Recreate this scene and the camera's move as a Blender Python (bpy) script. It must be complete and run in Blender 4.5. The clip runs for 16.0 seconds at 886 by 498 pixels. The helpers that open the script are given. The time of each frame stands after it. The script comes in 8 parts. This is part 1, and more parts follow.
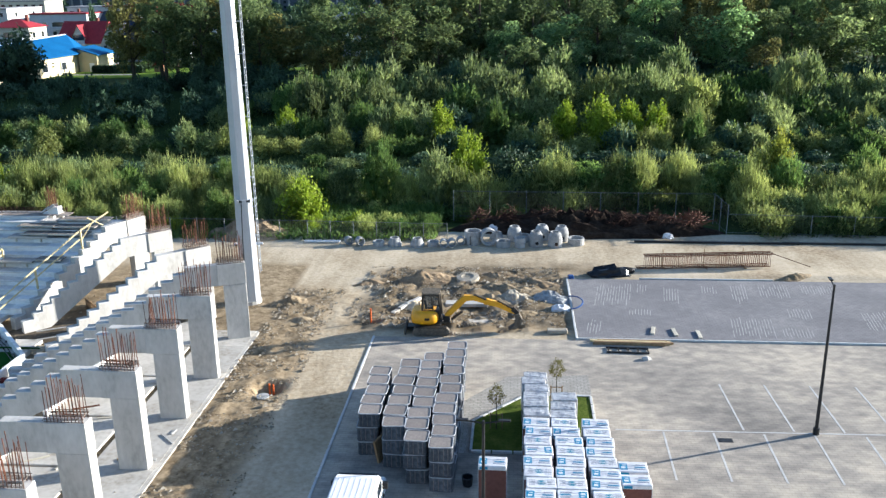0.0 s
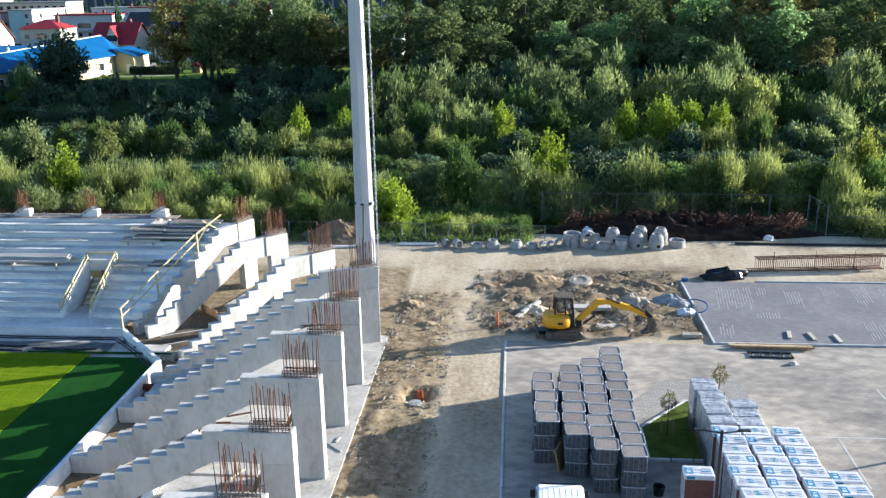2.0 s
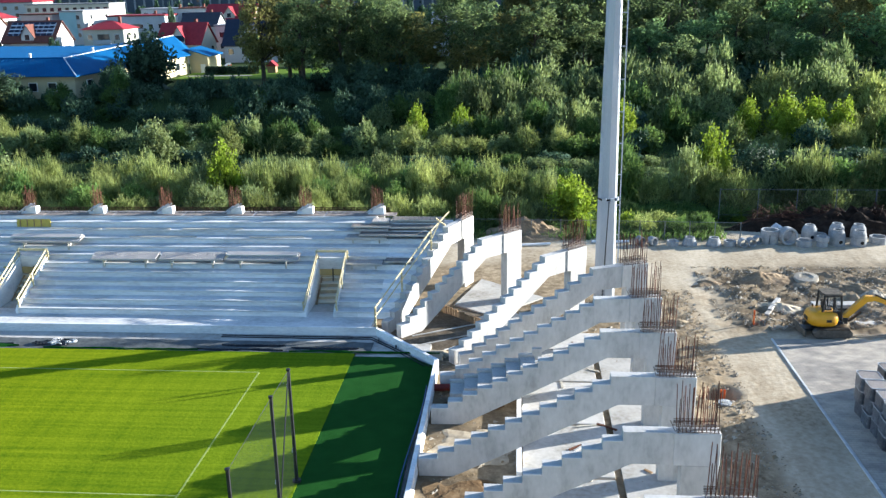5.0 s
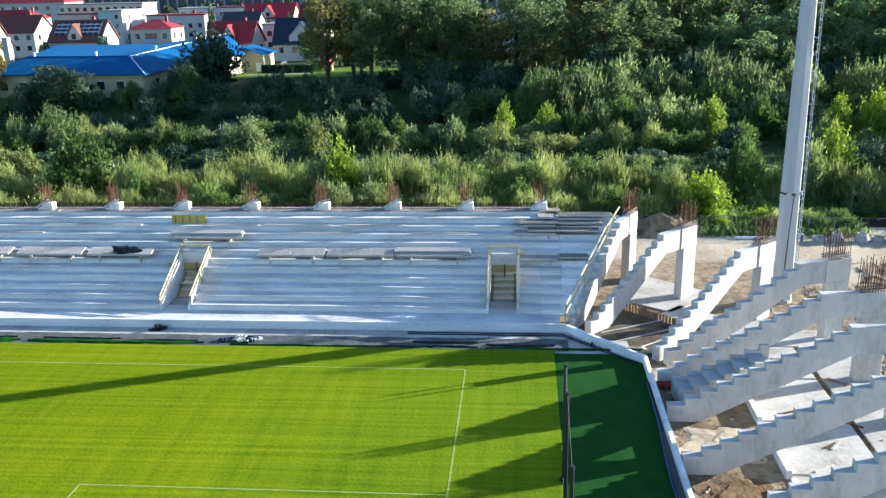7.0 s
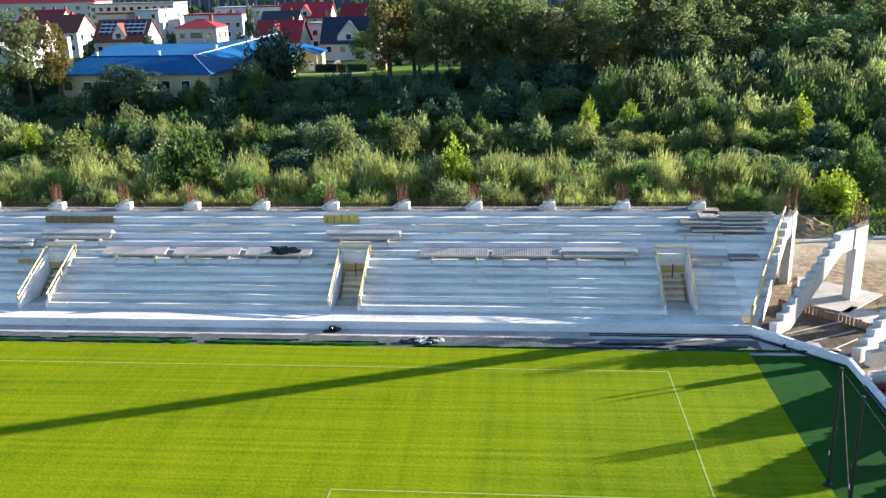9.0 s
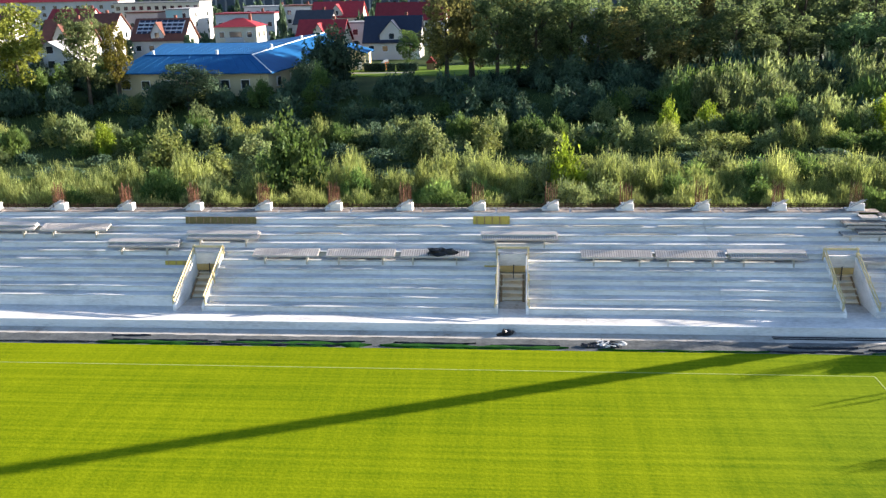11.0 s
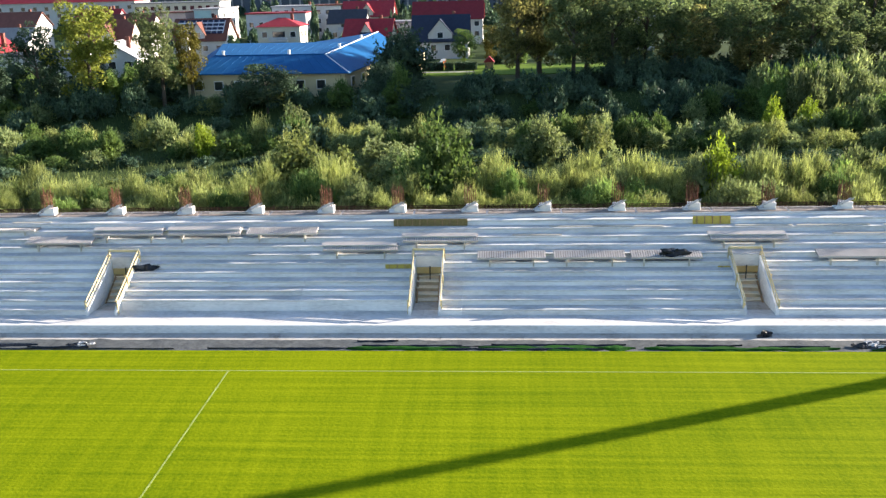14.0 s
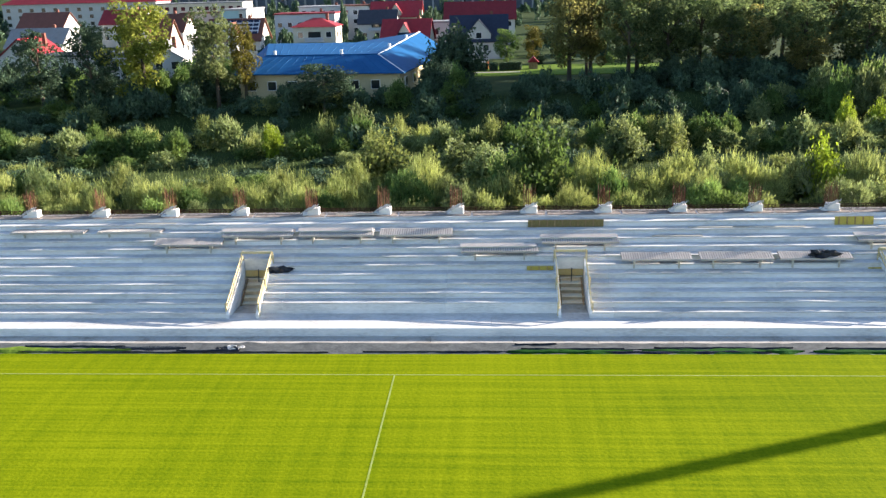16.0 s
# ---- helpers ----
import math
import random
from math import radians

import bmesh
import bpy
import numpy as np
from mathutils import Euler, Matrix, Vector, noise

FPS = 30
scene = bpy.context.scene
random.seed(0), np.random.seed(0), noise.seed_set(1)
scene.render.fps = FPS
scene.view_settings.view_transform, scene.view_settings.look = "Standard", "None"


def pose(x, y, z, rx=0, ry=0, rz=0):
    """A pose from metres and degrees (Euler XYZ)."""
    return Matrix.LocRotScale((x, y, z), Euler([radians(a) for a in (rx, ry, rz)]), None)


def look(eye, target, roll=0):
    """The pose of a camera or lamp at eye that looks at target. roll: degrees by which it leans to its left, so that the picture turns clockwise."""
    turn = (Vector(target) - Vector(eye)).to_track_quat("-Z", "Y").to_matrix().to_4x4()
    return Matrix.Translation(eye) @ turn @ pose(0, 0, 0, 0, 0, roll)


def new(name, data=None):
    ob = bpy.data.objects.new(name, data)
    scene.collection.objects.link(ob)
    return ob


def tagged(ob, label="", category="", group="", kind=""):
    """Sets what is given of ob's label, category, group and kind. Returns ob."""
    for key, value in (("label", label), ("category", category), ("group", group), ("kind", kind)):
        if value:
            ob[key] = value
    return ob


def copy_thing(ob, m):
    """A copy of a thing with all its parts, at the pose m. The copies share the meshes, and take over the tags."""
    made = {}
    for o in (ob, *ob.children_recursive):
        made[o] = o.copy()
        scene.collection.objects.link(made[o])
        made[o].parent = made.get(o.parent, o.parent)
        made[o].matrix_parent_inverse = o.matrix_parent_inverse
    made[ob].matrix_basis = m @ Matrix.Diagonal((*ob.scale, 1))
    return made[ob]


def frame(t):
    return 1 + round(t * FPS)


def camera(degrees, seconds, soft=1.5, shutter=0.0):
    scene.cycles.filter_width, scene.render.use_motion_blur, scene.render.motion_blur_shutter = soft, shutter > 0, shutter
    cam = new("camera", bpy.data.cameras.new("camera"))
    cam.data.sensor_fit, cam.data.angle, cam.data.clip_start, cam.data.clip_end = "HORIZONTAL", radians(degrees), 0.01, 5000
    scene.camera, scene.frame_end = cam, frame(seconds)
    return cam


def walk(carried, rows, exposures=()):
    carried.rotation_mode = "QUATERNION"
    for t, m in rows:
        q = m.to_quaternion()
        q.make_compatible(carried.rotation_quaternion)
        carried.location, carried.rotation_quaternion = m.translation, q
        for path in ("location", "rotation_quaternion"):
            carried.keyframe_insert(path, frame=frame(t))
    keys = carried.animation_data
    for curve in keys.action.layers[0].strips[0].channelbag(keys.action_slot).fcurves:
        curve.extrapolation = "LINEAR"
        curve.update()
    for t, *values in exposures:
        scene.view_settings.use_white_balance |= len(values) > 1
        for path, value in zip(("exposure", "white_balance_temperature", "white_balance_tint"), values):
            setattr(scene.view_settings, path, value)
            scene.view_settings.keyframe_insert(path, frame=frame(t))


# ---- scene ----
cam = camera(53.9, 16.0, soft=1.4)
PATH = [
    (0.0, (39.9, -45.16, 21.76), (39.738, -43.256, 21.171), -0.8),
    (0.5, (37.566, -45.091, 21.823), (37.404, -43.187, 21.234), -0.8),
    (1, (35.372, -45.022, 21.881), (35.21, -43.118, 21.291), -0.8),
    (1.5, (33.358, -44.986, 21.867), (33.196, -43.081, 21.278), -0.8),
    (2, (31.343, -44.99, 21.802), (31.18, -43.085, 21.214), -0.9),
    (2.5, (29.141, -45.007, 21.747), (28.978, -43.102, 21.16), -0.9),
    (3, (26.723, -44.99, 21.666), (26.561, -43.085, 21.08), -0.9),
    (3.5, (24.019, -44.988, 21.594), (23.856, -43.083, 21.009), -0.9),
    (4, (21.038, -45.044, 21.558), (20.872, -43.139, 20.972), -1.1),
    (6.5, (5.889, -45.317, 21.136), (5.716, -43.412, 20.553), -1.2),
    (7, (3.087, -45.35, 21.07), (2.91, -43.445, 20.486), -1.3),
    (7.5, (0.268, -45.423, 21.04), (0.09, -43.519, 20.456), -1.3),
    (8, (-2.523, -45.5, 21.026), (-2.701, -43.595, 20.443), -1.3),
    (8.5, (-5.273, -45.566, 21.101), (-5.454, -43.662, 20.516), -1.3),
    (9, (-8.109, -45.641, 21.172), (-8.293, -43.737, 20.587), -1.4),
    (9.5, (-10.938, -45.602, 21.193), (-11.123, -43.699, 20.608), -1.4),
    (12, (-25.276, -45.555, 21.292), (-25.438, -43.65, 20.707), -1.3),
    (12.5, (-28.34, -45.711, 21.351), (-28.49, -43.805, 20.763), -1.4),
    (13, (-31.351, -45.7, 21.327), (-31.493, -43.793, 20.74), -1.4),
    (13.5, (-34.09, -45.735, 21.381), (-34.226, -43.828, 20.795), -1.4),
    (14, (-36.564, -45.693, 21.426), (-36.697, -43.786, 20.839), -1.5),
    (14.5, (-38.963, -45.624, 21.446), (-39.093, -43.716, 20.86), -1.5),
    (15, (-41.409, -45.565, 21.512), (-41.539, -43.658, 20.924), -1.5),
    (15.5, (-43.997, -45.411, 21.441), (-44.124, -43.503, 20.855), -1.5),
    (16, (-46.502, -45.287, 21.384), (-46.63, -43.378, 20.799), -1.5),
]
walk(cam, [(t, look(eye, target, roll)) for t, eye, target, roll in PATH], exposures=[(0, 1.66, 6105, 10), (2, 1.69, 6035, 10), (4, 1.80, 5920, 9), (7, 1.92, 5950, 9), (8.5, 1.96, 6280, 12), (9.5, 2.00, 6610, 16), (12, 2.05, 6960, 16), (16, 2.06, 6960, 16)])

# ---- light: low evening sun from beyond the right end, clear sky ----
SUN_EL, SUN_X, SUN_Y = radians(13.3), 0.93, 0.358
to_sun = Vector((SUN_X, SUN_Y, 0)).normalized() * math.cos(SUN_EL) + Vector((0, 0, math.sin(SUN_EL)))
sun = new("sun", bpy.data.lights.new("sun", "SUN"))
sun.data.energy, sun.data.angle, sun.data.color = 5.0, radians(0.5), (1.0, 0.94, 0.83)
sun.matrix_world = look((0, 0, 60), Vector((0, 0, 60)) - to_sun)
world = bpy.data.worlds.new("sky")
scene.world = world
world.use_nodes = True
sky = world.node_tree.nodes.new("ShaderNodeTexSky")
sky.sky_type, sky.sun_disc = "NISHITA", False
sky.ozone_density, sky.dust_density = 3.0, 0.5
sky.sun_elevation, sky.sun_rotation = SUN_EL, math.atan2(SUN_X, SUN_Y)
background = world.node_tree.nodes["Background"]
background.inputs["Strength"].default_value = 0.085
world.node_tree.links.new(sky.outputs[0], background.inputs["Color"])


# ---- materials ----
def material(name, colours, scale=4.0, rough=0.8, bump=0.1, detail_scale=None, metal=0.0, stretch=(1, 1, 1), per_object=0.0, spec=0.3, through_light=0.0, contrast=(0.3, 0.7), space="Object", per_leaf=0.0):
    """Colour from two noises (broad and fine), fine relief, and a shade that differs from object to object."""
    spec = min(spec, 0.06) if rough >= 0.85 else spec
    m = bpy.data.materials.new(name)
    m.use_nodes = True
    n, link = m.node_tree.nodes, m.node_tree.links.new
    bsdf = n["Principled BSDF"]
    coords, mapping = n.new("ShaderNodeTexCoord"), n.new("ShaderNodeMapping")
    mapping.inputs["Scale"].default_value = stretch
    if space == "World":
        geo = n.new("ShaderNodeNewGeometry")
        link(geo.outputs["Position"], mapping.inputs["Vector"])
    else:
        link(coords.outputs["Object"], mapping.inputs["Vector"])
    broad, fine = n.new("ShaderNodeTexNoise"), n.new("ShaderNodeTexNoise")
    broad.inputs["Scale"].default_value, broad.inputs["Detail"].default_value = scale, 5
    fine.inputs["Scale"].default_value, fine.inputs["Detail"].default_value = detail_scale or scale * 9, 6
    for t in (broad, fine):
        link(mapping.outputs[0], t.inputs["Vector"])
    mix = n.new("ShaderNodeMath")
    mix.operation = "MULTIPLY_ADD"
    mix.inputs[1].default_value = 0.4
    scaled = n.new("ShaderNodeMath")
    scaled.operation = "MULTIPLY"
    scaled.inputs[1].default_value = 0.6
    link(broad.outputs["Fac"], scaled.inputs[0])
    link(fine.outputs["Fac"], mix.inputs[0])
    link(scaled.outputs[0], mix.inputs[2])
    ramp = n.new("ShaderNodeValToRGB")
    while len(ramp.color_ramp.elements) < len(colours):
        ramp.color_ramp.elements.new(0.5)
    for k, (el, c) in enumerate(zip(ramp.color_ramp.elements, colours)):
        el.position = contrast[0] + (contrast[1] - contrast[0]) * k / max(1, len(colours) - 1)
        el.color = (*c, 1)
    link(mix.outputs[0], ramp.inputs["Fac"])
    colour = ramp.outputs["Color"]
    if per_object:
        info, hsv = n.new("ShaderNodeObjectInfo"), n.new("ShaderNodeHueSaturation")
        rng = n.new("ShaderNodeMapRange")
        rng.inputs["To Min"].default_value, rng.inputs["To Max"].default_value = 1 - per_object, 1 + per_object
        link(info.outputs["Random"], rng.inputs["Value"])
        link(rng.outputs[0], hsv.inputs["Value"])
        link(colour, hsv.inputs["Color"])
        colour = hsv.outputs["Color"]
    if per_leaf:
        island, hsv, rng = n.new("ShaderNodeNewGeometry"), n.new("ShaderNodeHueSaturation"), n.new("ShaderNodeMapRange")
        rng.inputs["To Min"].default_value, rng.inputs["To Max"].default_value = 1 - per_leaf, 1 + per_leaf
        link(island.outputs["Random Per Island"], rng.inputs["Value"])
        link(rng.outputs[0], hsv.inputs["Value"])
        link(colour, hsv.inputs["Color"])
        colour = hsv.outputs["Color"]
    link(colour, bsdf.inputs["Base Color"])
    bsdf.inputs["Roughness"].default_value, bsdf.inputs["Metallic"].default_value = rough, metal
    bsdf.inputs["Specular IOR Level"].default_value = spec
    if bump:
        b = n.new("ShaderNodeBump")
        b.inputs["Strength"].default_value, b.inputs["Distance"].default_value = bump, 0.05
        link(fine.outputs["Fac"], b.inputs["Height"])
        link(b.outputs[0], bsdf.inputs["Normal"])
    if through_light:
        tr, add = n.new("ShaderNodeBsdfTranslucent"), n.new("ShaderNodeMixShader")
        add.inputs[0].default_value = through_light
        # light that comes through a leaf is yellower than what it throws back
        warm = n.new("ShaderNodeMixRGB")
        warm.blend_type = "MULTIPLY"
        warm.inputs["Fac"].default_value = 1.0
        warm.inputs["Color2"].default_value = (1.05, 1.05, 0.85, 1)
        link(colour, warm.inputs["Color1"])
        link(warm.outputs["Color"], tr.inputs["Color"])
        link(bsdf.outputs[0], add.inputs[1])
        link(tr.outputs[0], add.inputs[2])
        link(add.outputs[0], n["Material Output"].inputs["Surface"])
    return m


def glass(name, colour, alpha=1.0):
    m = bpy.data.materials.new(name)
    m.use_nodes = True
    b = m.node_tree.nodes["Principled BSDF"]
    b.inputs["Base Color"].default_value = (*colour, 1)
    b.inputs["Roughness"].default_value, b.inputs["Specular IOR Level"].default_value = 0.06, 0.8
    b.inputs["Alpha"].default_value = alpha
    return m


RAKER = material("precast_concrete", [(0.336, 0.321, 0.297), (0.476, 0.459, 0.431), (0.566, 0.546, 0.515)], 0.9, 0.85, 0.2, 5, per_object=0.06, space="World", stretch=(1.1, 1.1, 0.5), contrast=(0.3, 0.66))
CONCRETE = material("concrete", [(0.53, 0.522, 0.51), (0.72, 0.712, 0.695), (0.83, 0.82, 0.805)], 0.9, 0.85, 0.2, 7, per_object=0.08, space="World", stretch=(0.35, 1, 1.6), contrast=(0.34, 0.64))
CONCRETE_OLD = material("concrete_weathered", [(0.30, 0.29, 0.27), (0.42, 0.41, 0.39), (0.52, 0.5, 0.47)], 0.8, 0.9, 0.2, 9, per_object=0.08, space="World")
CONCRETE_SLAB = material("concrete_slab", [(0.27, 0.245, 0.205), (0.38, 0.355, 0.315), (0.44, 0.415, 0.375), (0.49, 0.465, 0.425)], 0.6, 0.9, 0.2, 4, per_object=0.08, space="World", contrast=(0.34, 0.6))
RING = material("precast_ring", [(0.22, 0.22, 0.215), (0.33, 0.33, 0.325), (0.42, 0.415, 0.405)], 2.2, 0.9, 0.2, 14, per_object=0.16)
RUST = material("rusty_steel", [(0.06, 0.023, 0.014), (0.125, 0.045, 0.023), (0.08, 0.04, 0.028)], 3, 0.8, 0.2, per_object=0.35)
GALV = material("galvanised_steel", [(0.34, 0.365, 0.4), (0.45, 0.475, 0.51)], 1.5, 0.5, 0.02, 20, metal=0.2, stretch=(1, 1, 0.2))
DARKSTEEL = material("black_painted_steel", [(0.012, 0.012, 0.013), (0.03, 0.03, 0.03)], 4, 0.45, 0.02)
WOOD = material("pale_timber", [(0.42, 0.33, 0.17), (0.58, 0.48, 0.27), (0.62, 0.54, 0.34)], 3, 0.75, 0.1, per_object=0.12, stretch=(1, 1, 4))
WOODOLD = material("brown_timber", [(0.16, 0.09, 0.045), (0.30, 0.19, 0.10), (0.36, 0.25, 0.15)], 3, 0.8, 0.15, per_object=0.2)
FORMWORK = material("yellow_formwork_board", [(0.38, 0.27, 0.03), (0.54, 0.41, 0.08), (0.30, 0.21, 0.05)], 2.5, 0.6, 0.05, per_object=0.1)
MESHMAT = material("grey_brown_bar_mat", [(0.16, 0.135, 0.115), (0.34, 0.31, 0.275)], 9, 0.85, 0.3, 30)
DUSTYMAT = material("dusty_pinkish_bar_mat", [(0.17, 0.14, 0.12), (0.34, 0.295, 0.26)], 3, 0.85, 0.4, 26, space="World", contrast=(0.4, 0.6))
# risers, lintels, platform: shade put into a concrete darker than the treads
RISER = material("shade_toned_concrete", [(0.392, 0.385, 0.369), (0.562, 0.551, 0.530), (0.678, 0.665, 0.640)], 0.8, 0.8, 0.2, 6, per_object=0.06, space="World", stretch=(0.5, 1, 2.2), contrast=(0.34, 0.64))
PANELBASE = material("dusty_panel_base", [(0.22, 0.195, 0.175), (0.36, 0.325, 0.295)], 5, 0.85, 0.2, per_object=0.1)
PANEL = material("pale_ribbed_panel", [(0.40, 0.365, 0.335), (0.53, 0.49, 0.45)], 5, 0.8, 0.1, per_object=0.1)
TURF_DARK = material("artificial_turf", [(0.008, 0.05, 0.006), (0.016, 0.076, 0.012)], 1.0, 0.9, 0.3, 15, spec=0.1)
PAINT = material("white_line_paint", [(0.19, 0.255, 0.03), (0.33, 0.38, 0.13)], 3, 0.9, 0)
TARP = material("black_geotextile", [(0.045, 0.05, 0.05), (0.085, 0.092, 0.092), (0.13, 0.138, 0.135)], 1.5, 0.7, 0.3, 6, space="World")
BAG = material("black_plastic_film", [(0.008, 0.009, 0.011), (0.02, 0.022, 0.028)], 3, 0.25, 0.2)
EARTH = material("sandy_earth", [(0.25, 0.19, 0.12), (0.40, 0.325, 0.225), (0.50, 0.42, 0.305), (0.57, 0.485, 0.365)], 0.16, 0.95, 1.0, 4.0, space="World", contrast=(0.32, 0.66))
SOIL = material("dug_soil", [(0.12, 0.088, 0.054), (0.24, 0.185, 0.12), (0.36, 0.295, 0.205)], 0.9, 0.95, 1.0, 4, space="World")
MEADOW = material("rough_meadow", [(0.015, 0.028, 0.010), (0.035, 0.058, 0.018), (0.07, 0.09, 0.028)], 0.15, 0.95, 0.6, 2, space="World")
LAWN = material("lawn", [(0.075, 0.135, 0.016), (0.14, 0.215, 0.03)], 0.5, 0.95, 0.5, 5, space="World")
PAVER_LIGHT = material("dusty_pavers", [(0.208, 0.19, 0.17), (0.335, 0.3, 0.258), (0.53, 0.462, 0.372)], 0.13, 0.9, 0.3, 1.7, space="World", stretch=(0.7, 1.1, 1), contrast=(0.36, 0.62))
PAVER_GREY = material("grey_pavers", [(0.185, 0.178, 0.184), (0.228, 0.22, 0.225), (0.30, 0.288, 0.285)], 0.25, 0.85, 0.3, 2.2, space="World")
KERB = material("kerb_stone", [(0.45, 0.45, 0.44), (0.6, 0.6, 0.58)], 3, 0.9, 0.1, per_object=0.1)
FILM = material("white_pallet_film", [(0.50, 0.49, 0.50), (0.64, 0.63, 0.64), (0.72, 0.71, 0.71)], 2, 0.4, 0.6, 6, spec=0.5, per_object=0.06, space="World")
SILVER = material("crinkled_clear_film", [(0.25, 0.25, 0.26), (0.42, 0.42, 0.43), (0.55, 0.55, 0.55)], 3, 0.22, 1.0, 6, spec=0.6, space="World")
BLUEPRINT = material("blue_print", [(0.0, 0.17, 0.33), (0.01, 0.25, 0.42)], 6, 0.5, 0)
CLAY = material("clay_blocks", [(0.13, 0.055, 0.045), (0.2, 0.09, 0.07)], 6, 0.9, 0.3, per_object=0.1)
# block sides: shade put into a darker, bluer colour than the tops
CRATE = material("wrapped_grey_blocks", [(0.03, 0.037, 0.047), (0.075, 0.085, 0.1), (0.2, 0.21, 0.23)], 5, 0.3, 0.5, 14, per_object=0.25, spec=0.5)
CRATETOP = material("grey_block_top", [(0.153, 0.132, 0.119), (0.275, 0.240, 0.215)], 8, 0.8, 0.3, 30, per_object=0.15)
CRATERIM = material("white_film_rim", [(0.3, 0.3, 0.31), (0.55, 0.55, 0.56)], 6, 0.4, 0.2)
YELLOW = material("yellow_machine_paint", [(0.66, 0.30, 0.008), (0.76, 0.37, 0.012)], 2, 0.35, 0.03, spec=0.5)
DUSTYSTEEL = material("dusty_dark_steel", [(0.05, 0.045, 0.038), (0.12, 0.105, 0.085), (0.2, 0.175, 0.14)], 4, 0.85, 0.3)
RUBBER = material("dark_rubber", [(0.03, 0.028, 0.025), (0.07, 0.06, 0.05)], 6, 0.85, 0.2)
GLASS = glass("tinted_glass", (0.02, 0.025, 0.03))
ISLAND = material("tufted_grass", [(0.028, 0.05, 0.008), (0.07, 0.1, 0.015), (0.14, 0.15, 0.035)], 1.2, 0.95, 1.0, 9, space="World")
# pit soil, darkened so that its colour carries the pit's shade
PITSOIL = material("pit_shade_soil", [(0.05, 0.038, 0.026), (0.11, 0.088, 0.062), (0.19, 0.155, 0.115)], 0.8, 0.95, 1.0, 5, space="World")
REDSOIL = material("rusty_brown_soil", [(0.08, 0.045, 0.022), (0.165, 0.105, 0.055), (0.26, 0.185, 0.105)], 0.7, 0.95, 1.0, 4, space="World")
FORMPLY = material("yellow_plywood", [(0.40, 0.28, 0.10), (0.52, 0.38, 0.16)], 2.5, 0.7, 0.05, per_object=0.1)
PALETIMBER = material("sunlit_step_timber", [(0.66, 0.58, 0.43), (0.8, 0.73, 0.58)], 3, 0.75, 0.1, per_object=0.1, stretch=(1, 4, 4))
PLANKS = material("tan_planks", [(0.34, 0.24, 0.14), (0.5, 0.39, 0.25), (0.58, 0.47, 0.32)], 3, 0.75, 0.1, per_object=0.25)
TIPPED = material("tipped_stony_soil", [(0.22, 0.185, 0.135), (0.38, 0.335, 0.265), (0.48, 0.43, 0.35)], 1.2, 0.95, 1.0, 7, space="World")
TIPPED_BROWN = material("tipped_brown_soil", [(0.15, 0.105, 0.065), (0.26, 0.19, 0.12), (0.36, 0.28, 0.19)], 1.2, 0.95, 1.0, 7, space="World")
GRAVEL = material("grey_gravel", [(0.176, 0.182, 0.182), (0.324, 0.331, 0.331), (0.459, 0.459, 0.452)], 2.5, 0.95, 1.0, 14, space="World")
PALEPAVER = material("pale_pavers", [(0.30, 0.28, 0.25), (0.42, 0.40, 0.365)], 1.5, 0.9, 0.4, 9, space="World")
WHITE = material("white_paint", [(0.72, 0.73, 0.74), (0.8, 0.8, 0.8)], 3, 0.35, 0.01, spec=0.5)
PLASTER = material("light_plaster", [(0.48, 0.475, 0.45), (0.58, 0.57, 0.545)], 0.6, 0.9, 0.05, per_object=0.08)
CREAM = material("cream_plaster", [(0.5, 0.43, 0.27), (0.58, 0.5, 0.32)], 0.6, 0.9, 0.05)
REDROOF = material("red_roof", [(0.19, 0.014, 0.02), (0.29, 0.026, 0.034)], 1.0, 0.65, 0.1, per_object=0.3, stretch=(1, 1, 1))
DARKROOF = material("dark_roof", [(0.025, 0.03, 0.04), (0.05, 0.055, 0.07)], 1, 0.6, 0.1, per_object=0.3)
BROWNROOF = material("brown_roof", [(0.10, 0.035, 0.025), (0.17, 0.06, 0.04)], 1, 0.7, 0.1, per_object=0.25)
PALEGREY = material("pale_grey_plaster", [(0.45, 0.47, 0.5), (0.56, 0.58, 0.6)], 0.6, 0.9, 0.05, per_object=0.1)
WORKSGREY = material("dark_sheet_facade", [(0.05, 0.065, 0.085), (0.08, 0.1, 0.125)], 0.2, 0.6, 0.02)
NAVYROOF = material("dark_blue_roof", [(0.012, 0.018, 0.035), (0.024, 0.034, 0.06)], 1, 0.5, 0.1)
CREAM_PALE = material("pale_cream_plaster", [(0.48, 0.45, 0.36), (0.57, 0.54, 0.45)], 0.6, 0.9, 0.05, per_object=0.05)
SOLAR = material("solar_glass", [(0.008, 0.012, 0.03), (0.014, 0.02, 0.05)], 1, 0.15, 0, spec=0.6)
GREYROOF = material("grey_roof", [(0.22, 0.22, 0.23), (0.34, 0.34, 0.34)], 1, 0.7, 0.1, per_object=0.3)
BLUEROOF = material("blue_sheet_roof", [(0.0, 0.066, 0.19), (0.004, 0.1, 0.26)], 0.4, 0.7, 0.03, 3, spec=0.15)
ORANGE = material("orange_plastic", [(0.6, 0.10, 0.02), (0.7, 0.15, 0.03)], 5, 0.5, 0)
BLUEPIPE = material("blue_plastic", [(0.012, 0.05, 0.17), (0.02, 0.08, 0.26)], 5, 0.4, 0)
PALEBOARD = material("weathered_pale_board", [(0.40, 0.36, 0.29), (0.54, 0.50, 0.41)], 3, 0.8, 0.1, per_object=0.15)
DUSTYBAR = material("dusty_steel_bar", [(0.13, 0.095, 0.075), (0.27, 0.235, 0.2)], 4, 0.85, 0.2, per_object=0.25)
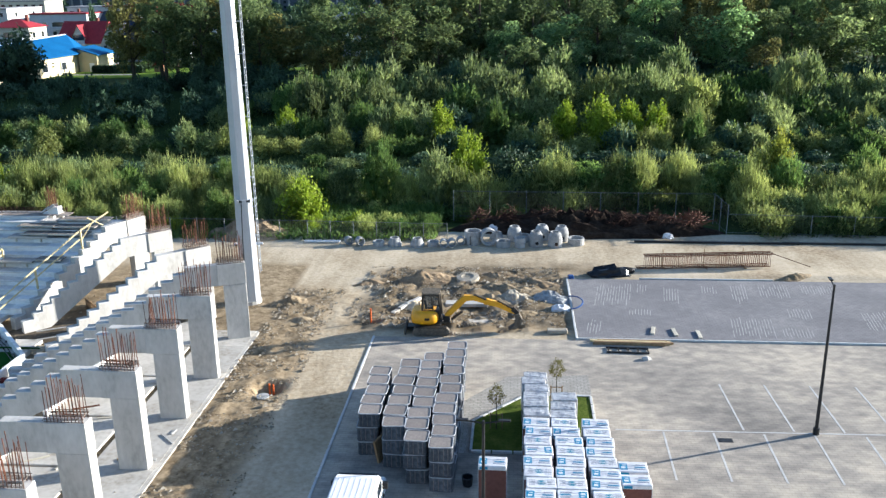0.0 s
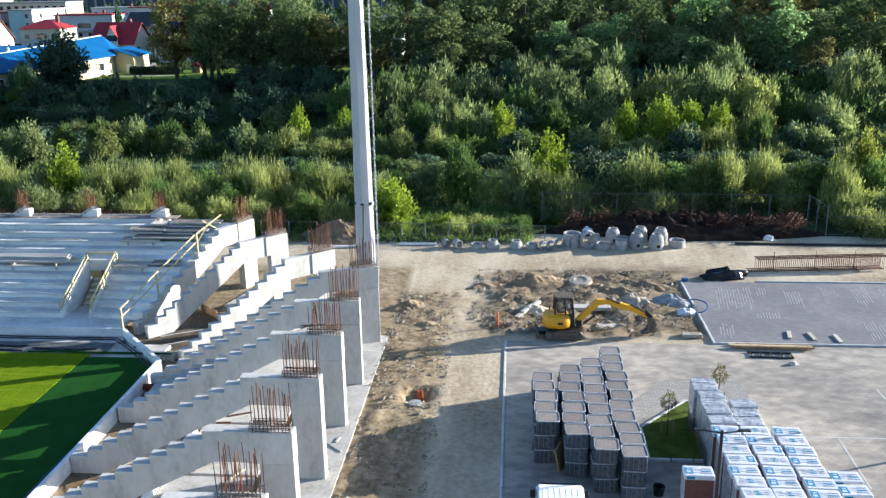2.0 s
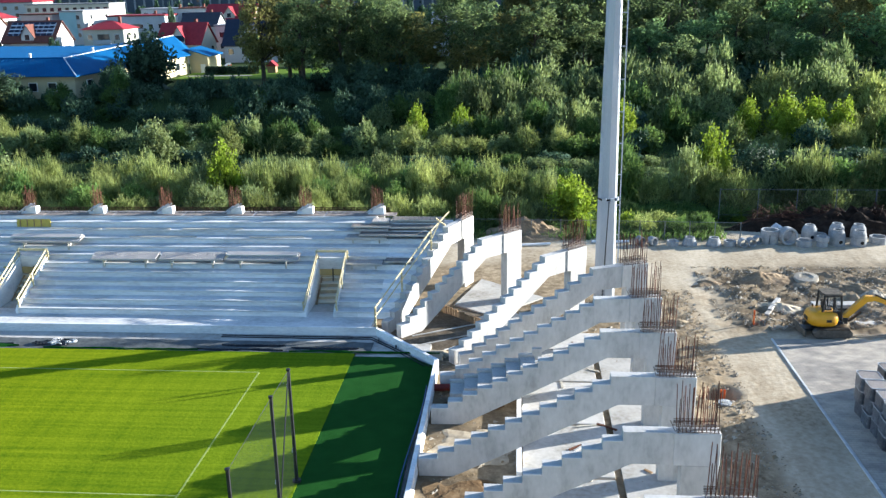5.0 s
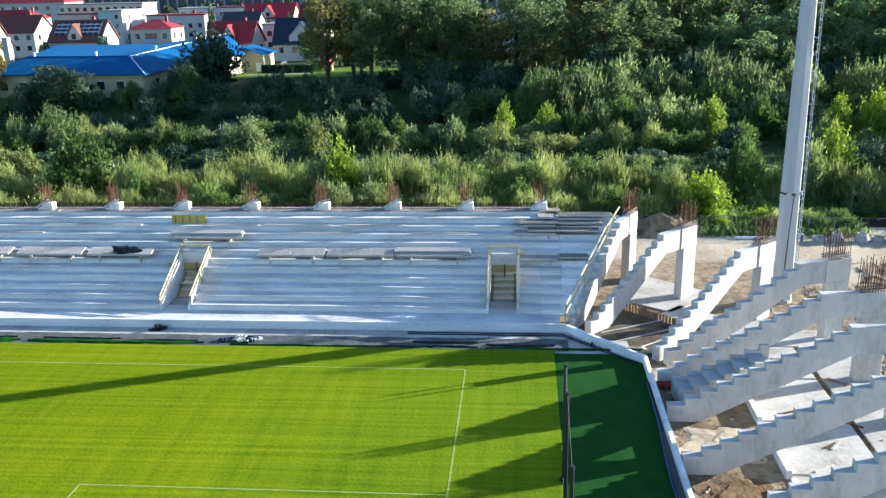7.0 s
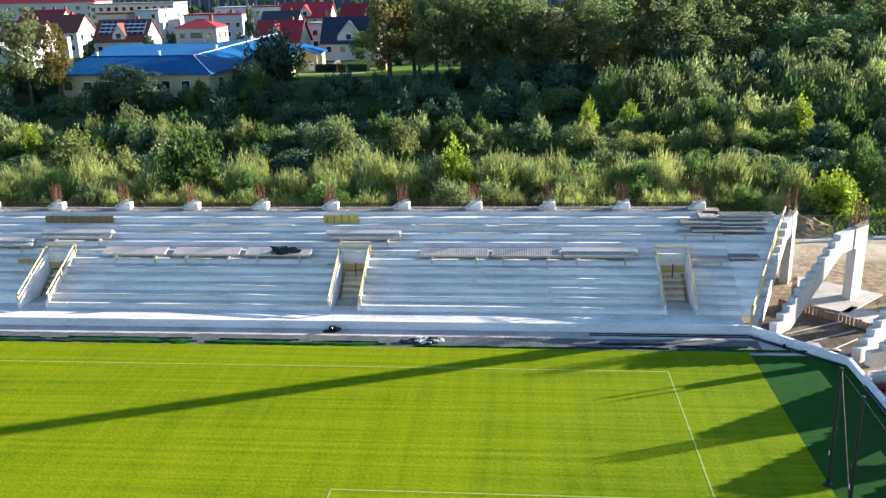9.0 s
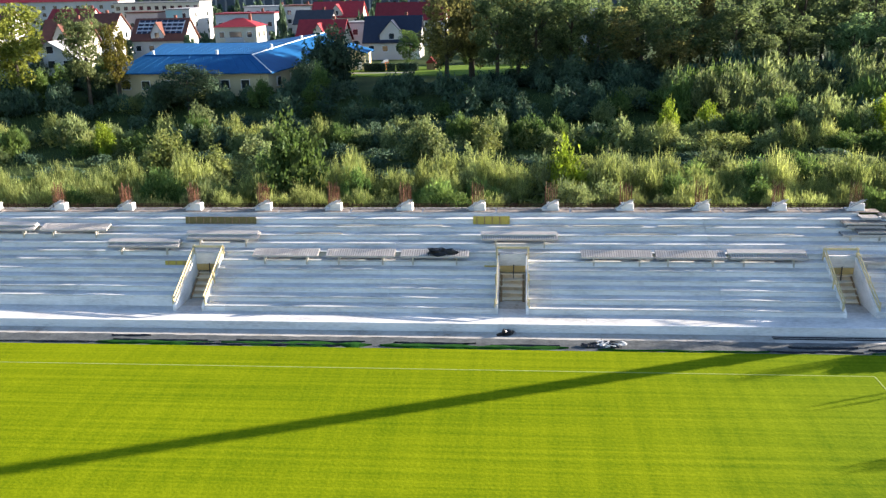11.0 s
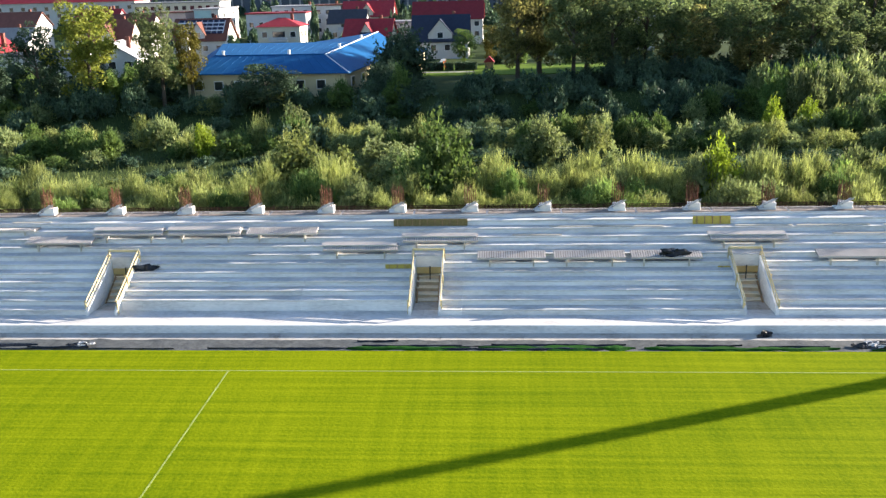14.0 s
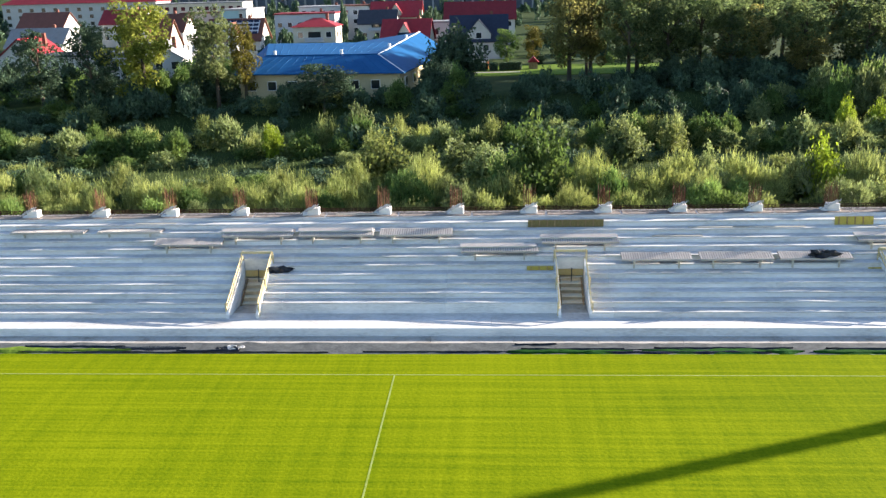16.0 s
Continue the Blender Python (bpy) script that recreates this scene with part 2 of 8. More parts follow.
DARKBAR = material("dark_rusty_bar", [(0.035, 0.02, 0.015), (0.08, 0.04, 0.028)], 3, 0.85, 0.1)
FENCEGREY = material("dull_grey_wire_steel", [(0.12, 0.13, 0.13), (0.2, 0.21, 0.2)], 2, 0.6, 0.02)
SANDJOINT = material("sand_in_joints", [(0.30, 0.29, 0.275), (0.46, 0.45, 0.43)], 3, 0.95, 0.1)
BARK = material("bark", [(0.05, 0.04, 0.03), (0.10, 0.085, 0.065)], 3, 0.95, 0.3)


for m, deep in ((EARTH, 0.03), (SOIL, 0.07), (GRAVEL, 0.08)):
    m.node_tree.nodes["Bump"].inputs["Distance"].default_value = deep


def leaf(name, a, b, amount=0.35, vary=0.25):
    return material(name, [a, b], 0.22, 0.6, 0, 1.6, per_object=vary, spec=0.12, through_light=amount, space="World", contrast=(0.36, 0.64), per_leaf=0.4)


def site_ground():
    """Dusty track earth that turns into browner dug soil where the ground has been worked."""
    m = EARTH
    n, link = m.node_tree.nodes, m.node_tree.links.new
    bsdf = n["Principled BSDF"]
    old = bsdf.inputs["Base Color"].links[0].from_socket
    att, noise_t, ramp, mix = n.new("ShaderNodeAttribute"), n.new("ShaderNodeTexNoise"), n.new("ShaderNodeValToRGB"), n.new("ShaderNodeMixRGB")
    geo, add, cut = n.new("ShaderNodeNewGeometry"), n.new("ShaderNodeMath"), n.new("ShaderNodeMapRange")
    att.attribute_name = "dug"
    noise_t.inputs["Scale"].default_value, noise_t.inputs["Detail"].default_value = 1.7, 12
    noise_t.inputs["Roughness"].default_value = 0.72
    link(geo.outputs["Position"], noise_t.inputs["Vector"])
    ramp.color_ramp.elements[0].position, ramp.color_ramp.elements[0].color = 0.34, (0.135, 0.096, 0.056, 1)
    ramp.color_ramp.elements[1].position, ramp.color_ramp.elements[1].color = 0.64, (0.42, 0.33, 0.215, 1)
    link(noise_t.outputs["Fac"], ramp.inputs["Fac"])
    add.operation = "MULTIPLY_ADD"
    add.inputs[1].default_value = 1.0
    link(att.outputs["Fac"], add.inputs[0])
    link(noise_t.outputs["Fac"], add.inputs[2])
    cut.inputs["From Min"].default_value, cut.inputs["From Max"].default_value = 0.75, 1.35
    link(add.outputs[0], cut.inputs["Value"])
    link(cut.outputs[0], mix.inputs["Fac"])
    link(old, mix.inputs["Color1"])
    link(ramp.outputs["Color"], mix.inputs["Color2"])
    # churned grey-brown mud in the digging
    mud, mud_ramp, mud_mix, mud_noise = n.new("ShaderNodeAttribute"), n.new("ShaderNodeValToRGB"), n.new("ShaderNodeMixRGB"), n.new("ShaderNodeTexNoise")
    mud.attribute_name = "mud"
    mud_noise.inputs["Scale"].default_value, mud_noise.inputs["Detail"].default_value, mud_noise.inputs["Roughness"].default_value = 0.9, 12, 0.75
    link(geo.outputs["Position"], mud_noise.inputs["Vector"])
    for el, pos, c in zip(mud_ramp.color_ramp.elements, (0.36, 0.66), ((0.06, 0.047, 0.033, 1), (0.3, 0.25, 0.18, 1))):
        el.position, el.color = pos, c
    mid = mud_ramp.color_ramp.elements.new(0.5)
    mid.color = (0.16, 0.122, 0.078, 1)
    link(mud_noise.outputs["Fac"], mud_ramp.inputs["Fac"])
    link(mud.outputs["Fac"], mud_mix.inputs["Fac"])
    link(mix.outputs["Color"], mud_mix.inputs["Color1"])
    link(mud_ramp.outputs["Color"], mud_mix.inputs["Color2"])
    # wheel streaks along the track
    streak, mp, shade, over = n.new("ShaderNodeTexNoise"), n.new("ShaderNodeMapping"), n.new("ShaderNodeValToRGB"), n.new("ShaderNodeMixRGB")
    mp.inputs["Scale"].default_value = (1.1, 0.09, 1)
    mp.inputs["Rotation"].default_value = (0, 0, 0.06)
    link(geo.outputs["Position"], mp.inputs["Vector"])
    link(mp.outputs[0], streak.inputs["Vector"])
    streak.inputs["Scale"].default_value, streak.inputs["Detail"].default_value = 1.0, 7
    shade.color_ramp.elements[0].position, shade.color_ramp.elements[0].color = 0.38, (0.74, 0.71, 0.67, 1)
    shade.color_ramp.elements[1].position, shade.color_ramp.elements[1].color = 0.6, (1.06, 1.05, 1.04, 1)
    link(streak.outputs["Fac"], shade.inputs["Fac"])
    over.blend_type = "MULTIPLY"
    over.inputs["Fac"].default_value = 0.42
    link(mud_mix.outputs["Color"], over.inputs["Color1"])
    link(shade.outputs["Color"], over.inputs["Color2"])
    link(over.outputs["Color"], bsdf.inputs["Base Color"])


site_ground()


def paver_joints(m, strength):
    """Fine joints of block paving, 20 by 10 cm, as a slight change of shade and relief."""
    n, link = m.node_tree.nodes, m.node_tree.links.new
    bsdf = n["Principled BSDF"]
    old = bsdf.inputs["Base Color"].links[0].from_socket
    geo, brick, mix = n.new("ShaderNodeNewGeometry"), n.new("ShaderNodeTexBrick"), n.new("ShaderNodeMixRGB")
    brick.inputs["Scale"].default_value = 1.0
    brick.inputs["Brick Width"].default_value, brick.inputs["Row Height"].default_value = 0.4, 0.2
    brick.inputs["Mortar Size"].default_value = 0.02
    brick.inputs["Color1"].default_value, brick.inputs["Color2"].default_value = (1, 1, 1, 1), (0.8, 0.8, 0.8, 1)
    brick.inputs["Mortar"].default_value = (0.45, 0.44, 0.42, 1)
    link(geo.outputs["Position"], brick.inputs["Vector"])
    mix.blend_type = "MULTIPLY"
    mix.inputs["Fac"].default_value = strength
    link(old, mix.inputs["Color1"])
    link(brick.outputs["Color"], mix.inputs["Color2"])
    link(mix.outputs["Color"], bsdf.inputs["Base Color"])


paver_joints(PAVER_LIGHT, 0.32)
paver_joints(PAVER_GREY, 0.5)
paver_joints(PALEPAVER, 0.7)



def turf_material():
    """Mown grass: fine streaks along the mowing direction, fainter ones across, broad blotches."""
    m = bpy.data.materials.new("mown_turf")
    m.use_nodes = True
    n, link = m.node_tree.nodes, m.node_tree.links.new
    bsdf, geo = n["Principled BSDF"], n.new("ShaderNodeNewGeometry")
    total = None
    for stretch, scale, weight, detail in (((0.07, 3.0, 1), 1.0, 0.46, 5), ((1.6, 0.05, 1), 1.0, 0.28, 4), ((0.05, 0.09, 1), 1.0, 0.3, 4), ((1, 1, 1), 6.0, 0.33, 3)):
        mp, t, w = n.new("ShaderNodeMapping"), n.new("ShaderNodeTexNoise"), n.new("ShaderNodeMath")
        mp.inputs["Scale"].default_value = stretch
        t.inputs["Scale"].default_value, t.inputs["Detail"].default_value = scale, detail
        link(geo.outputs["Position"], mp.inputs["Vector"])
        link(mp.outputs[0], t.inputs["Vector"])
        w.operation = "MULTIPLY_ADD"
        w.inputs[1].default_value, w.inputs[2].default_value = weight, 0.0
        link(t.outputs["Fac"], w.inputs[0])
        if total:
            link(total, w.inputs[2])
        total = w.outputs[0]
        last = t
    ramp = n.new("ShaderNodeValToRGB")
    cr = ramp.color_ramp
    cr.elements[0].position, cr.elements[0].color = 0.52, (0.084, 0.138, 0.003, 1)
    cr.elements[1].position, cr.elements[1].color = 0.84, (0.212, 0.254, 0.006, 1)
    e = cr.elements.new(0.68)
    e.color = (0.152, 0.197, 0.004, 1)
    link(total, ramp.inputs["Fac"])
    # darker, greener towards the goal line: the camera's toning put into the colour
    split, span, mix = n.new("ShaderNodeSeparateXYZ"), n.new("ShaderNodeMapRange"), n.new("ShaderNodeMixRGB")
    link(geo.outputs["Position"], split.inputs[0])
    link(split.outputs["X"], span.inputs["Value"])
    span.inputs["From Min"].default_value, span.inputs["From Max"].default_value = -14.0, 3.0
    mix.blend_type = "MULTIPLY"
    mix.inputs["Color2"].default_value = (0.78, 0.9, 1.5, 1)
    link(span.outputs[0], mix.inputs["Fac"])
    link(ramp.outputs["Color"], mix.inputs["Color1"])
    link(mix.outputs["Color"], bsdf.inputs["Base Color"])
    bsdf.inputs["Roughness"].default_value, bsdf.inputs["Specular IOR Level"].default_value = 0.95, 0.02
    b = n.new("ShaderNodeBump")
    b.inputs["Strength"].default_value, b.inputs["Distance"].default_value = 0.5, 0.03
    link(last.outputs["Fac"], b.inputs["Height"])
    link(b.outputs[0], bsdf.inputs["Normal"])
    return m


TURF = turf_material()


LEAF_WILLOW = leaf("willow_leaf", (0.066, 0.105, 0.046), (0.27, 0.315, 0.135), 0.48, 0.35)
LEAF_REED = leaf("tall_shoot_leaf", (0.085, 0.118, 0.038), (0.345, 0.38, 0.135), 0.48, 0.35)
LEAF_GREEN = leaf("green_leaf", (0.055, 0.112, 0.034), (0.16, 0.235, 0.068), 0.48, 0.3)
LEAF_LIME = leaf("lime_leaf", (0.165, 0.24, 0.022), (0.28, 0.355, 0.042), 0.4, 0.1)
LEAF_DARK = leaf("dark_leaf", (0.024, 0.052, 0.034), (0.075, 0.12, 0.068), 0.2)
LEAF_WOOD = leaf("wood_leaf", (0.066, 0.112, 0.058), (0.215, 0.27, 0.12), 0.68)
LEAF_RUSSET = leaf("russet_wood_leaf", (0.095, 0.098, 0.042), (0.275, 0.26, 0.1), 0.68)
LEAF_BLUISH = leaf("bluish_wood_leaf", (0.075, 0.145, 0.07), (0.235, 0.345, 0.15), 0.65)
NETBOARD = material("brown_netted_formwork", [(0.13, 0.095, 0.03), (0.26, 0.20, 0.075)], 7, 0.7, 0.3, 22)
NETTING = glass("dark_netting", (0.03, 0.035, 0.035), 0.15)
NETTING.node_tree.nodes["Principled BSDF"].inputs["Roughness"].default_value = 0.9
NETTING.node_tree.nodes["Principled BSDF"].inputs["Specular IOR Level"].default_value = 0.0
LEAF_YELLOWISH = leaf("yellowish_tree_leaf", (0.13, 0.17, 0.03), (0.28, 0.29, 0.055), 0.45)
LEAF_AUTUMN = leaf("turning_leaf", (0.10, 0.09, 0.015), (0.17, 0.15, 0.03), 0.3)
WEEDS = leaf("weed_blades", (0.045, 0.075, 0.022), (0.11, 0.145, 0.05), 0.25, 0.0)


# ---- building helpers ----
def part(name, bm, mat, parent=None, label="", smooth=False):
    mesh = bpy.data.meshes.new(name)
    bm.to_mesh(mesh)
    bm.free()
    return joined(name, mesh, mat, parent, label, smooth)


def joined(name, mesh, mat, parent=None, label="", smooth=False):
    if mat and not mesh.materials:
        mesh.materials.append(mat)
    if smooth:
        mesh.shade_smooth()
    ob = new(name, mesh)
    if parent:
        ob.parent = parent
    return tagged(ob, label)


def thing(name, label, category, x=0.0, y=0.0, z=0.0, turn=0.0, group="", kind=""):
    ob = new(name)
    ob.matrix_basis = pose(x, y, z, 0, 0, turn)
    ob.empty_display_size = 0.2
    return tagged(ob, label, category, group, kind)


def box(bm, x0, x1, y0, y1, z0, z1, m=None, bevel=0.0):
    made = bmesh.ops.create_cube(bm, size=1, matrix=(m or Matrix()) @ Matrix.Translation(((x0 + x1) / 2, (y0 + y1) / 2, (z0 + z1) / 2)) @ Matrix.Diagonal((x1 - x0, y1 - y0, z1 - z0, 1)))
    if bevel:
        edges = {e for v in made["verts"] for e in v.link_edges}
        bmesh.ops.bevel(bm, geom=list(edges), offset=bevel, segments=1, affect="EDGES")
    return bm


def boxed(*args, **kw):
    return box(bmesh.new(), *args, **kw)


def cyl(bm, a, b, r0, r1=None, sides=8, caps=True):
    """A tapered round bar from a to b."""
    a, b = Vector(a), Vector(b)
    m = Matrix.Translation((a + b) / 2) @ (b - a).to_track_quat("Z", "Y").to_matrix().to_4x4()
    bmesh.ops.create_cone(bm, cap_ends=caps, segments=sides, radius1=r0, radius2=r0 if r1 is None else r1, depth=(b - a).length, matrix=m)
    return bm


def rod(a, b, r, sides=6):
    return cyl(bmesh.new(), a, b, r, sides=sides)


def extrude(points, w0, w1, bm=None):
    """A solid whose outline lies in the x-z plane, from y = w0 to w1."""
    bm = bm or bmesh.new()
    near = [bm.verts.new((x, w0, z)) for x, z in points]
    far = [bm.verts.new((x, w1, z)) for x, z in points]
    bm.faces.new(near)
    bm.faces.new(list(reversed(far)))
    for k in range(len(points)):
        j = (k + 1) % len(points)
        bm.faces.new((near[j], near[k], far[k], far[j]))
    bmesh.ops.recalc_face_normals(bm, faces=bm.faces)
    return bm


def lathe(profile, sides=20, bm=None):
    bm = bm or bmesh.new()
    rings = [[bm.verts.new((r * math.cos(2 * math.pi * k / sides), r * math.sin(2 * math.pi * k / sides), z)) for k in range(sides)] for r, z in profile]
    for a, b in zip(rings, rings[1:]):
        for k in range(sides):
            bm.faces.new((a[k], a[(k + 1) % sides], b[(k + 1) % sides], b[k]))
    bmesh.ops.recalc_face_normals(bm, faces=bm.faces)
    return bm


def lumpy(rx, ry, rz, seed, rough=0.35, sub=3):
    """An irregular lump resting on z = 0."""
    bm = bmesh.new()
    bmesh.ops.create_icosphere(bm, subdivisions=sub, radius=1)
    for v in bm.verts:
        d = 1 + rough * noise.noise(v.co * 1.7 + Vector((seed * 7.3, seed, 0))) + 0.5 * rough * noise.noise(v.co * 4 + Vector((seed, 0, 3)))
        v.co = Vector((v.co.x * rx * d, v.co.y * ry * d, max(0.0, v.co.z) * rz * d))
    return bm


def mound(rx, ry, h, seed, rough=0.25, peak=1.3):
    """A tipped heap of loose soil: steep in the middle, running out to an uneven rim just below the ground."""
    bm = bmesh.new()
    rings, n = 12, 36
    top = bm.verts.new((0, 0, h))
    last = None
    for i in range(1, rings + 1):
        q = i / rings
        row = []
        for k in range(n):
            a = 2 * math.pi * k / n
            edge = 1 + 0.22 * noise.noise(Vector((2 * math.cos(a), 2 * math.sin(a), seed)))
            x, y = rx * q * edge * math.cos(a), ry * q * edge * math.sin(a)
            bump = noise.noise(Vector((x * 1.1, y * 1.1, seed + 3))) + 0.6 * noise.noise(Vector((x * 3.1, y * 3.1, seed + 7)))
            row.append(bm.verts.new((x, y, h * (1 - q) ** peak * (1 + rough * bump) + rough * 0.5 * h * bump * q * (1 - q) * 2 - 0.08 * q)))
        for k in range(n):
            j = (k + 1) % n
            bm.faces.new((top, row[k], row[j]) if last is None else (last[k], row[k], row[j], last[j]))
        last = row
    return bm


def share(ob, name, m, parent=None):
    """Another piece on the same mesh."""
    o = new(name, ob.data)
    o.parent = parent or ob.parent
    o.matrix_basis = m
    return o


R = random.Random(11)

# ---- the large structure: ground ----
def smooth01(a, b, v):
    t = min(1, max(0, (v - a) / (b - a)))
    return t * t * (3 - 2 * t)


def ground_height(x, y):
    z = -0.40
    z -= 0.7 * smooth01(31, 37, y) - 4.2 * smooth01(84, 108, y)
    z += max(0, y - 150) * 0.012
    if 22.5 < x < 75 and -30 < y < 32:
        digging = smooth01(26.5, 31, x) * smooth01(43.6, 40, x) * smooth01(7.3, 9, y) * smooth01(22, 18, y)
        spoil = smooth01(23, 24, x) * smooth01(28, 25.5, x) * smooth01(17, 14, y)
        far = smooth01(38, 42, x) * smooth01(18.9, 19.8, y) * smooth01(22.5, 20.5, y)
        n1 = noise.noise(Vector((x * 0.5, y * 0.5, 1)))
        n2 = noise.noise(Vector((x * 1.6, y * 1.6, 5)))
        n3 = noise.noise(Vector((x * 4.1, y * 4.1, 9)))
        z += digging * (0.24 * n1 + 0.24 * n2 + 0.2 * n3 + 0.05) + spoil * (0.08 * n1 + 0.09 * n2 + 0.12 * n3 + 0.05) + far * (0.1 * n2 + 0.1)
        z += 0.02 * n2
        z -= 0.95 * math.exp(-(((x - 26.0) / 0.75) ** 2 + ((y + 0.85) / 0.75) ** 2) ** 2)
    return z


xs = [-900, -700, -500, -400, -300] + [-220 + 10 * k for k in range(24)] + [10.6 + 0.6 * k for k in range(20)] + [22.6 + 0.35 * k for k in range(65)] + [46 + 2 * k for k in range(20)] + [90, 100, 120, 150, 200, 300, 450, 700, 900]
ys = [-300, -200, -120, -80, -50, -40] + [-30.7 + 0.35 * k for k in range(156)] + [24 + 2 * k for k in range(44)] + [115 + 15 * k for k in range(20)] + [430, 500, 600, 800, 1000, 1400]
verts = [(x, y, ground_height(x, y)) for y in ys for x in xs]
nx = len(xs)
faces, slots = [], []
for j in range(len(ys) - 1):
    for i in range(nx - 1):
        faces.append((j * nx + i, j * nx + i + 1, (j + 1) * nx + i + 1, (j + 1) * nx + i))
        cx, cy = (xs[i] + xs[i + 1]) / 2, (ys[j] + ys[j + 1]) / 2
        slots.append(1 if cy > 31 else 0)
mesh = bpy.data.meshes.new("ground")
mesh.from_pydata(verts, [], faces)
for m in (EARTH, MEADOW):
    mesh.materials.append(m)
mesh.polygons.foreach_set("material_index", slots)
mesh.shade_smooth()
worked = mesh.attributes.new("dug", "FLOAT", "POINT")
worked.data.foreach_set("value", [max(smooth01(22.5, 23.2, x) * smooth01(28.3, 26.0, x) * smooth01(18, 14, y), smooth01(28.5, 31, x) * smooth01(44.5, 43, x) * smooth01(7.4, 9, y) * smooth01(22.5, 20, y), smooth01(9, 10, x) * smooth01(24, 22.7, x) * smooth01(23.5, 20.5, y)) if y < 24 else 0.0 for x, y, z in verts])
churned = mesh.attributes.new("mud", "FLOAT", "POINT")
churned.data.foreach_set("value", [smooth01(27.5, 30.5, x) * smooth01(44.6 + 3 * smooth01(18.9, 19.6, y), 43.2 + 3 * smooth01(18.9, 19.6, y), x) * smooth01(7.2, 8.6, y) * smooth01(22.3 + 1.5 * smooth01(34, 38, x), 19.5 + 1.5 * smooth01(34, 38, x), y) * min(1.0, max(0.0, 0.75 + 1.1 * noise.noise(Vector((x * 0.35, y * 0.45, 6))))) if 27 < x < 48 and 7 < y < 24 else smooth01(22.6, 21.5, x) * smooth01(16, 13, y) * min(0.85, max(0.0, 0.45 + 1.2 * noise.noise(Vector((x * 0.3, y * 0.4, 3))))) if 4 < x < 23 and -40 < y < 16 else 0.0 for x, y, z in verts])
tagged(new("ground", mesh), "sandy building-site earth running into rough green meadow", "ground", kind="structure")

# ---- pitch ----
PX0, PX1 = -108.0, 5.1
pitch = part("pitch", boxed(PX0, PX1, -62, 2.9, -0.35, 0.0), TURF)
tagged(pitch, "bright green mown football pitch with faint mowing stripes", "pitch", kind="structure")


def line(x0, x1, y0, y1):
    part("pitch_line", boxed(x0, x1, y0, y1, -0.01, 0.006), PAINT, pitch)


W = 0.045
line(-105, 0, -W, W)
line(-W, W, -55, -W)
line(-52.5 - W, -52.5 + W, -55, -W)
line(-16.5, -W, -12.74 - W, -12.74 + W)
line(-16.5 - W, -16.5 + W, -50, -12.74 - W)

# dark artificial turf in the corner, with the slanted edge along the wall
bm = bmesh.new()
pts = [(5.1, -62), (10.1, -62), (10.1, 1.3), (8.6, 2.5), (5.1, 2.5)]
v = [bm.verts.new((x, y, -0.02)) for x, y in pts]
bm.faces.new(v)
made = bmesh.ops.extrude_face_region(bm, geom=bm.faces[:])
bmesh.ops.translate(bm, vec=(0, 0, -0.3), verts=[g for g in made["geom"] if isinstance(g, bmesh.types.BMVert)])
bmesh.ops.recalc_face_normals(bm, faces=bm.faces)
tagged(part("artificial_turf", bm, TURF_DARK), "dark green artificial turf border behind the goal line", "turf", kind="structure")

# walkway and strip of membrane in front of the stand
walkway = thing("walkway", "pale concrete walkway along the front wall of the stand", "walkway", kind="structure")
for k in range(22):
    x0 = -108 + 5.2 * k
    part("slab", boxed(x0, min(x0 + 5.18, 6.1), 4.68, 5.85, -0.5, -0.08), CONCRETE_SLAB, walkway)
part("slab", extrude([(6.1, -0.5), (6.1, -0.09), (9.6, -0.09), (9.6, -0.5)], 2.55, 4.67), CONCRETE_SLAB, walkway)
part("slab", boxed(5.15, 6.1, 2.52, 4.67, -0.5, -0.09), CONCRETE_SLAB, walkway)

NX = 260
bm = bmesh.new()
rows = []
for k in range(NX + 1):
    x = -108 + (6.0 + 108) * k / NX
    row = []
    for j in range(7):
        s = j / 6
        y = 2.9 + 0.02 + 1.75 * s + (0.12 * noise.noise(Vector((x * 0.7, 3, 0))) if j in (0, 6) else 0)
        z = -0.05 + 0.09 * max(0, noise.noise(Vector((x * 0.9, y * 2.2, 4)))) + 0.05 * max(0, noise.noise(Vector((x * 3, y * 5, 8))))
        row.append(bm.verts.new((x, y, z)))
    rows.append(row)
for a, b in zip(rows, rows[1:]):
    for j in range(6):
        bm.faces.new((a[j], b[j], b[j + 1], a[j + 1]))
tagged(part("membrane", bm, TARP, smooth=True), "wrinkled dark grey geotextile strip laid beside the turf", "membrane", kind="structure")

# low perimeter wall
wall = thing("perimeter_wall", "low pale concrete wall round the corner of the pitch", "wall", kind="structure")


def wall_run(a, b, z0=-0.5, z1=0.42, w=0.24):
    a, b = Vector((*a, 0)), Vector((*b, 0))
    ang = math.degrees(math.atan2(b.y - a.y, b.x - a.x))
    ob = part("wall_panel", boxed(0, (b - a).length - 0.012, -w / 2, w / 2, z0, z1, bevel=0.02), CONCRETE, wall)
    ob.matrix_basis = pose(a.x, a.y, 0, 0, 0, ang)


bend = [(6.0, 5.95), (8.15, 3.6), (10.3, 1.25)]
for a, b in zip(bend, bend[1:]):
    wall_run(a, b)
for k in range(9):
    wall_run((10.22, 1.25 - 5.2 * k), (10.22, 1.25 - 5.2 * (k + 1)))

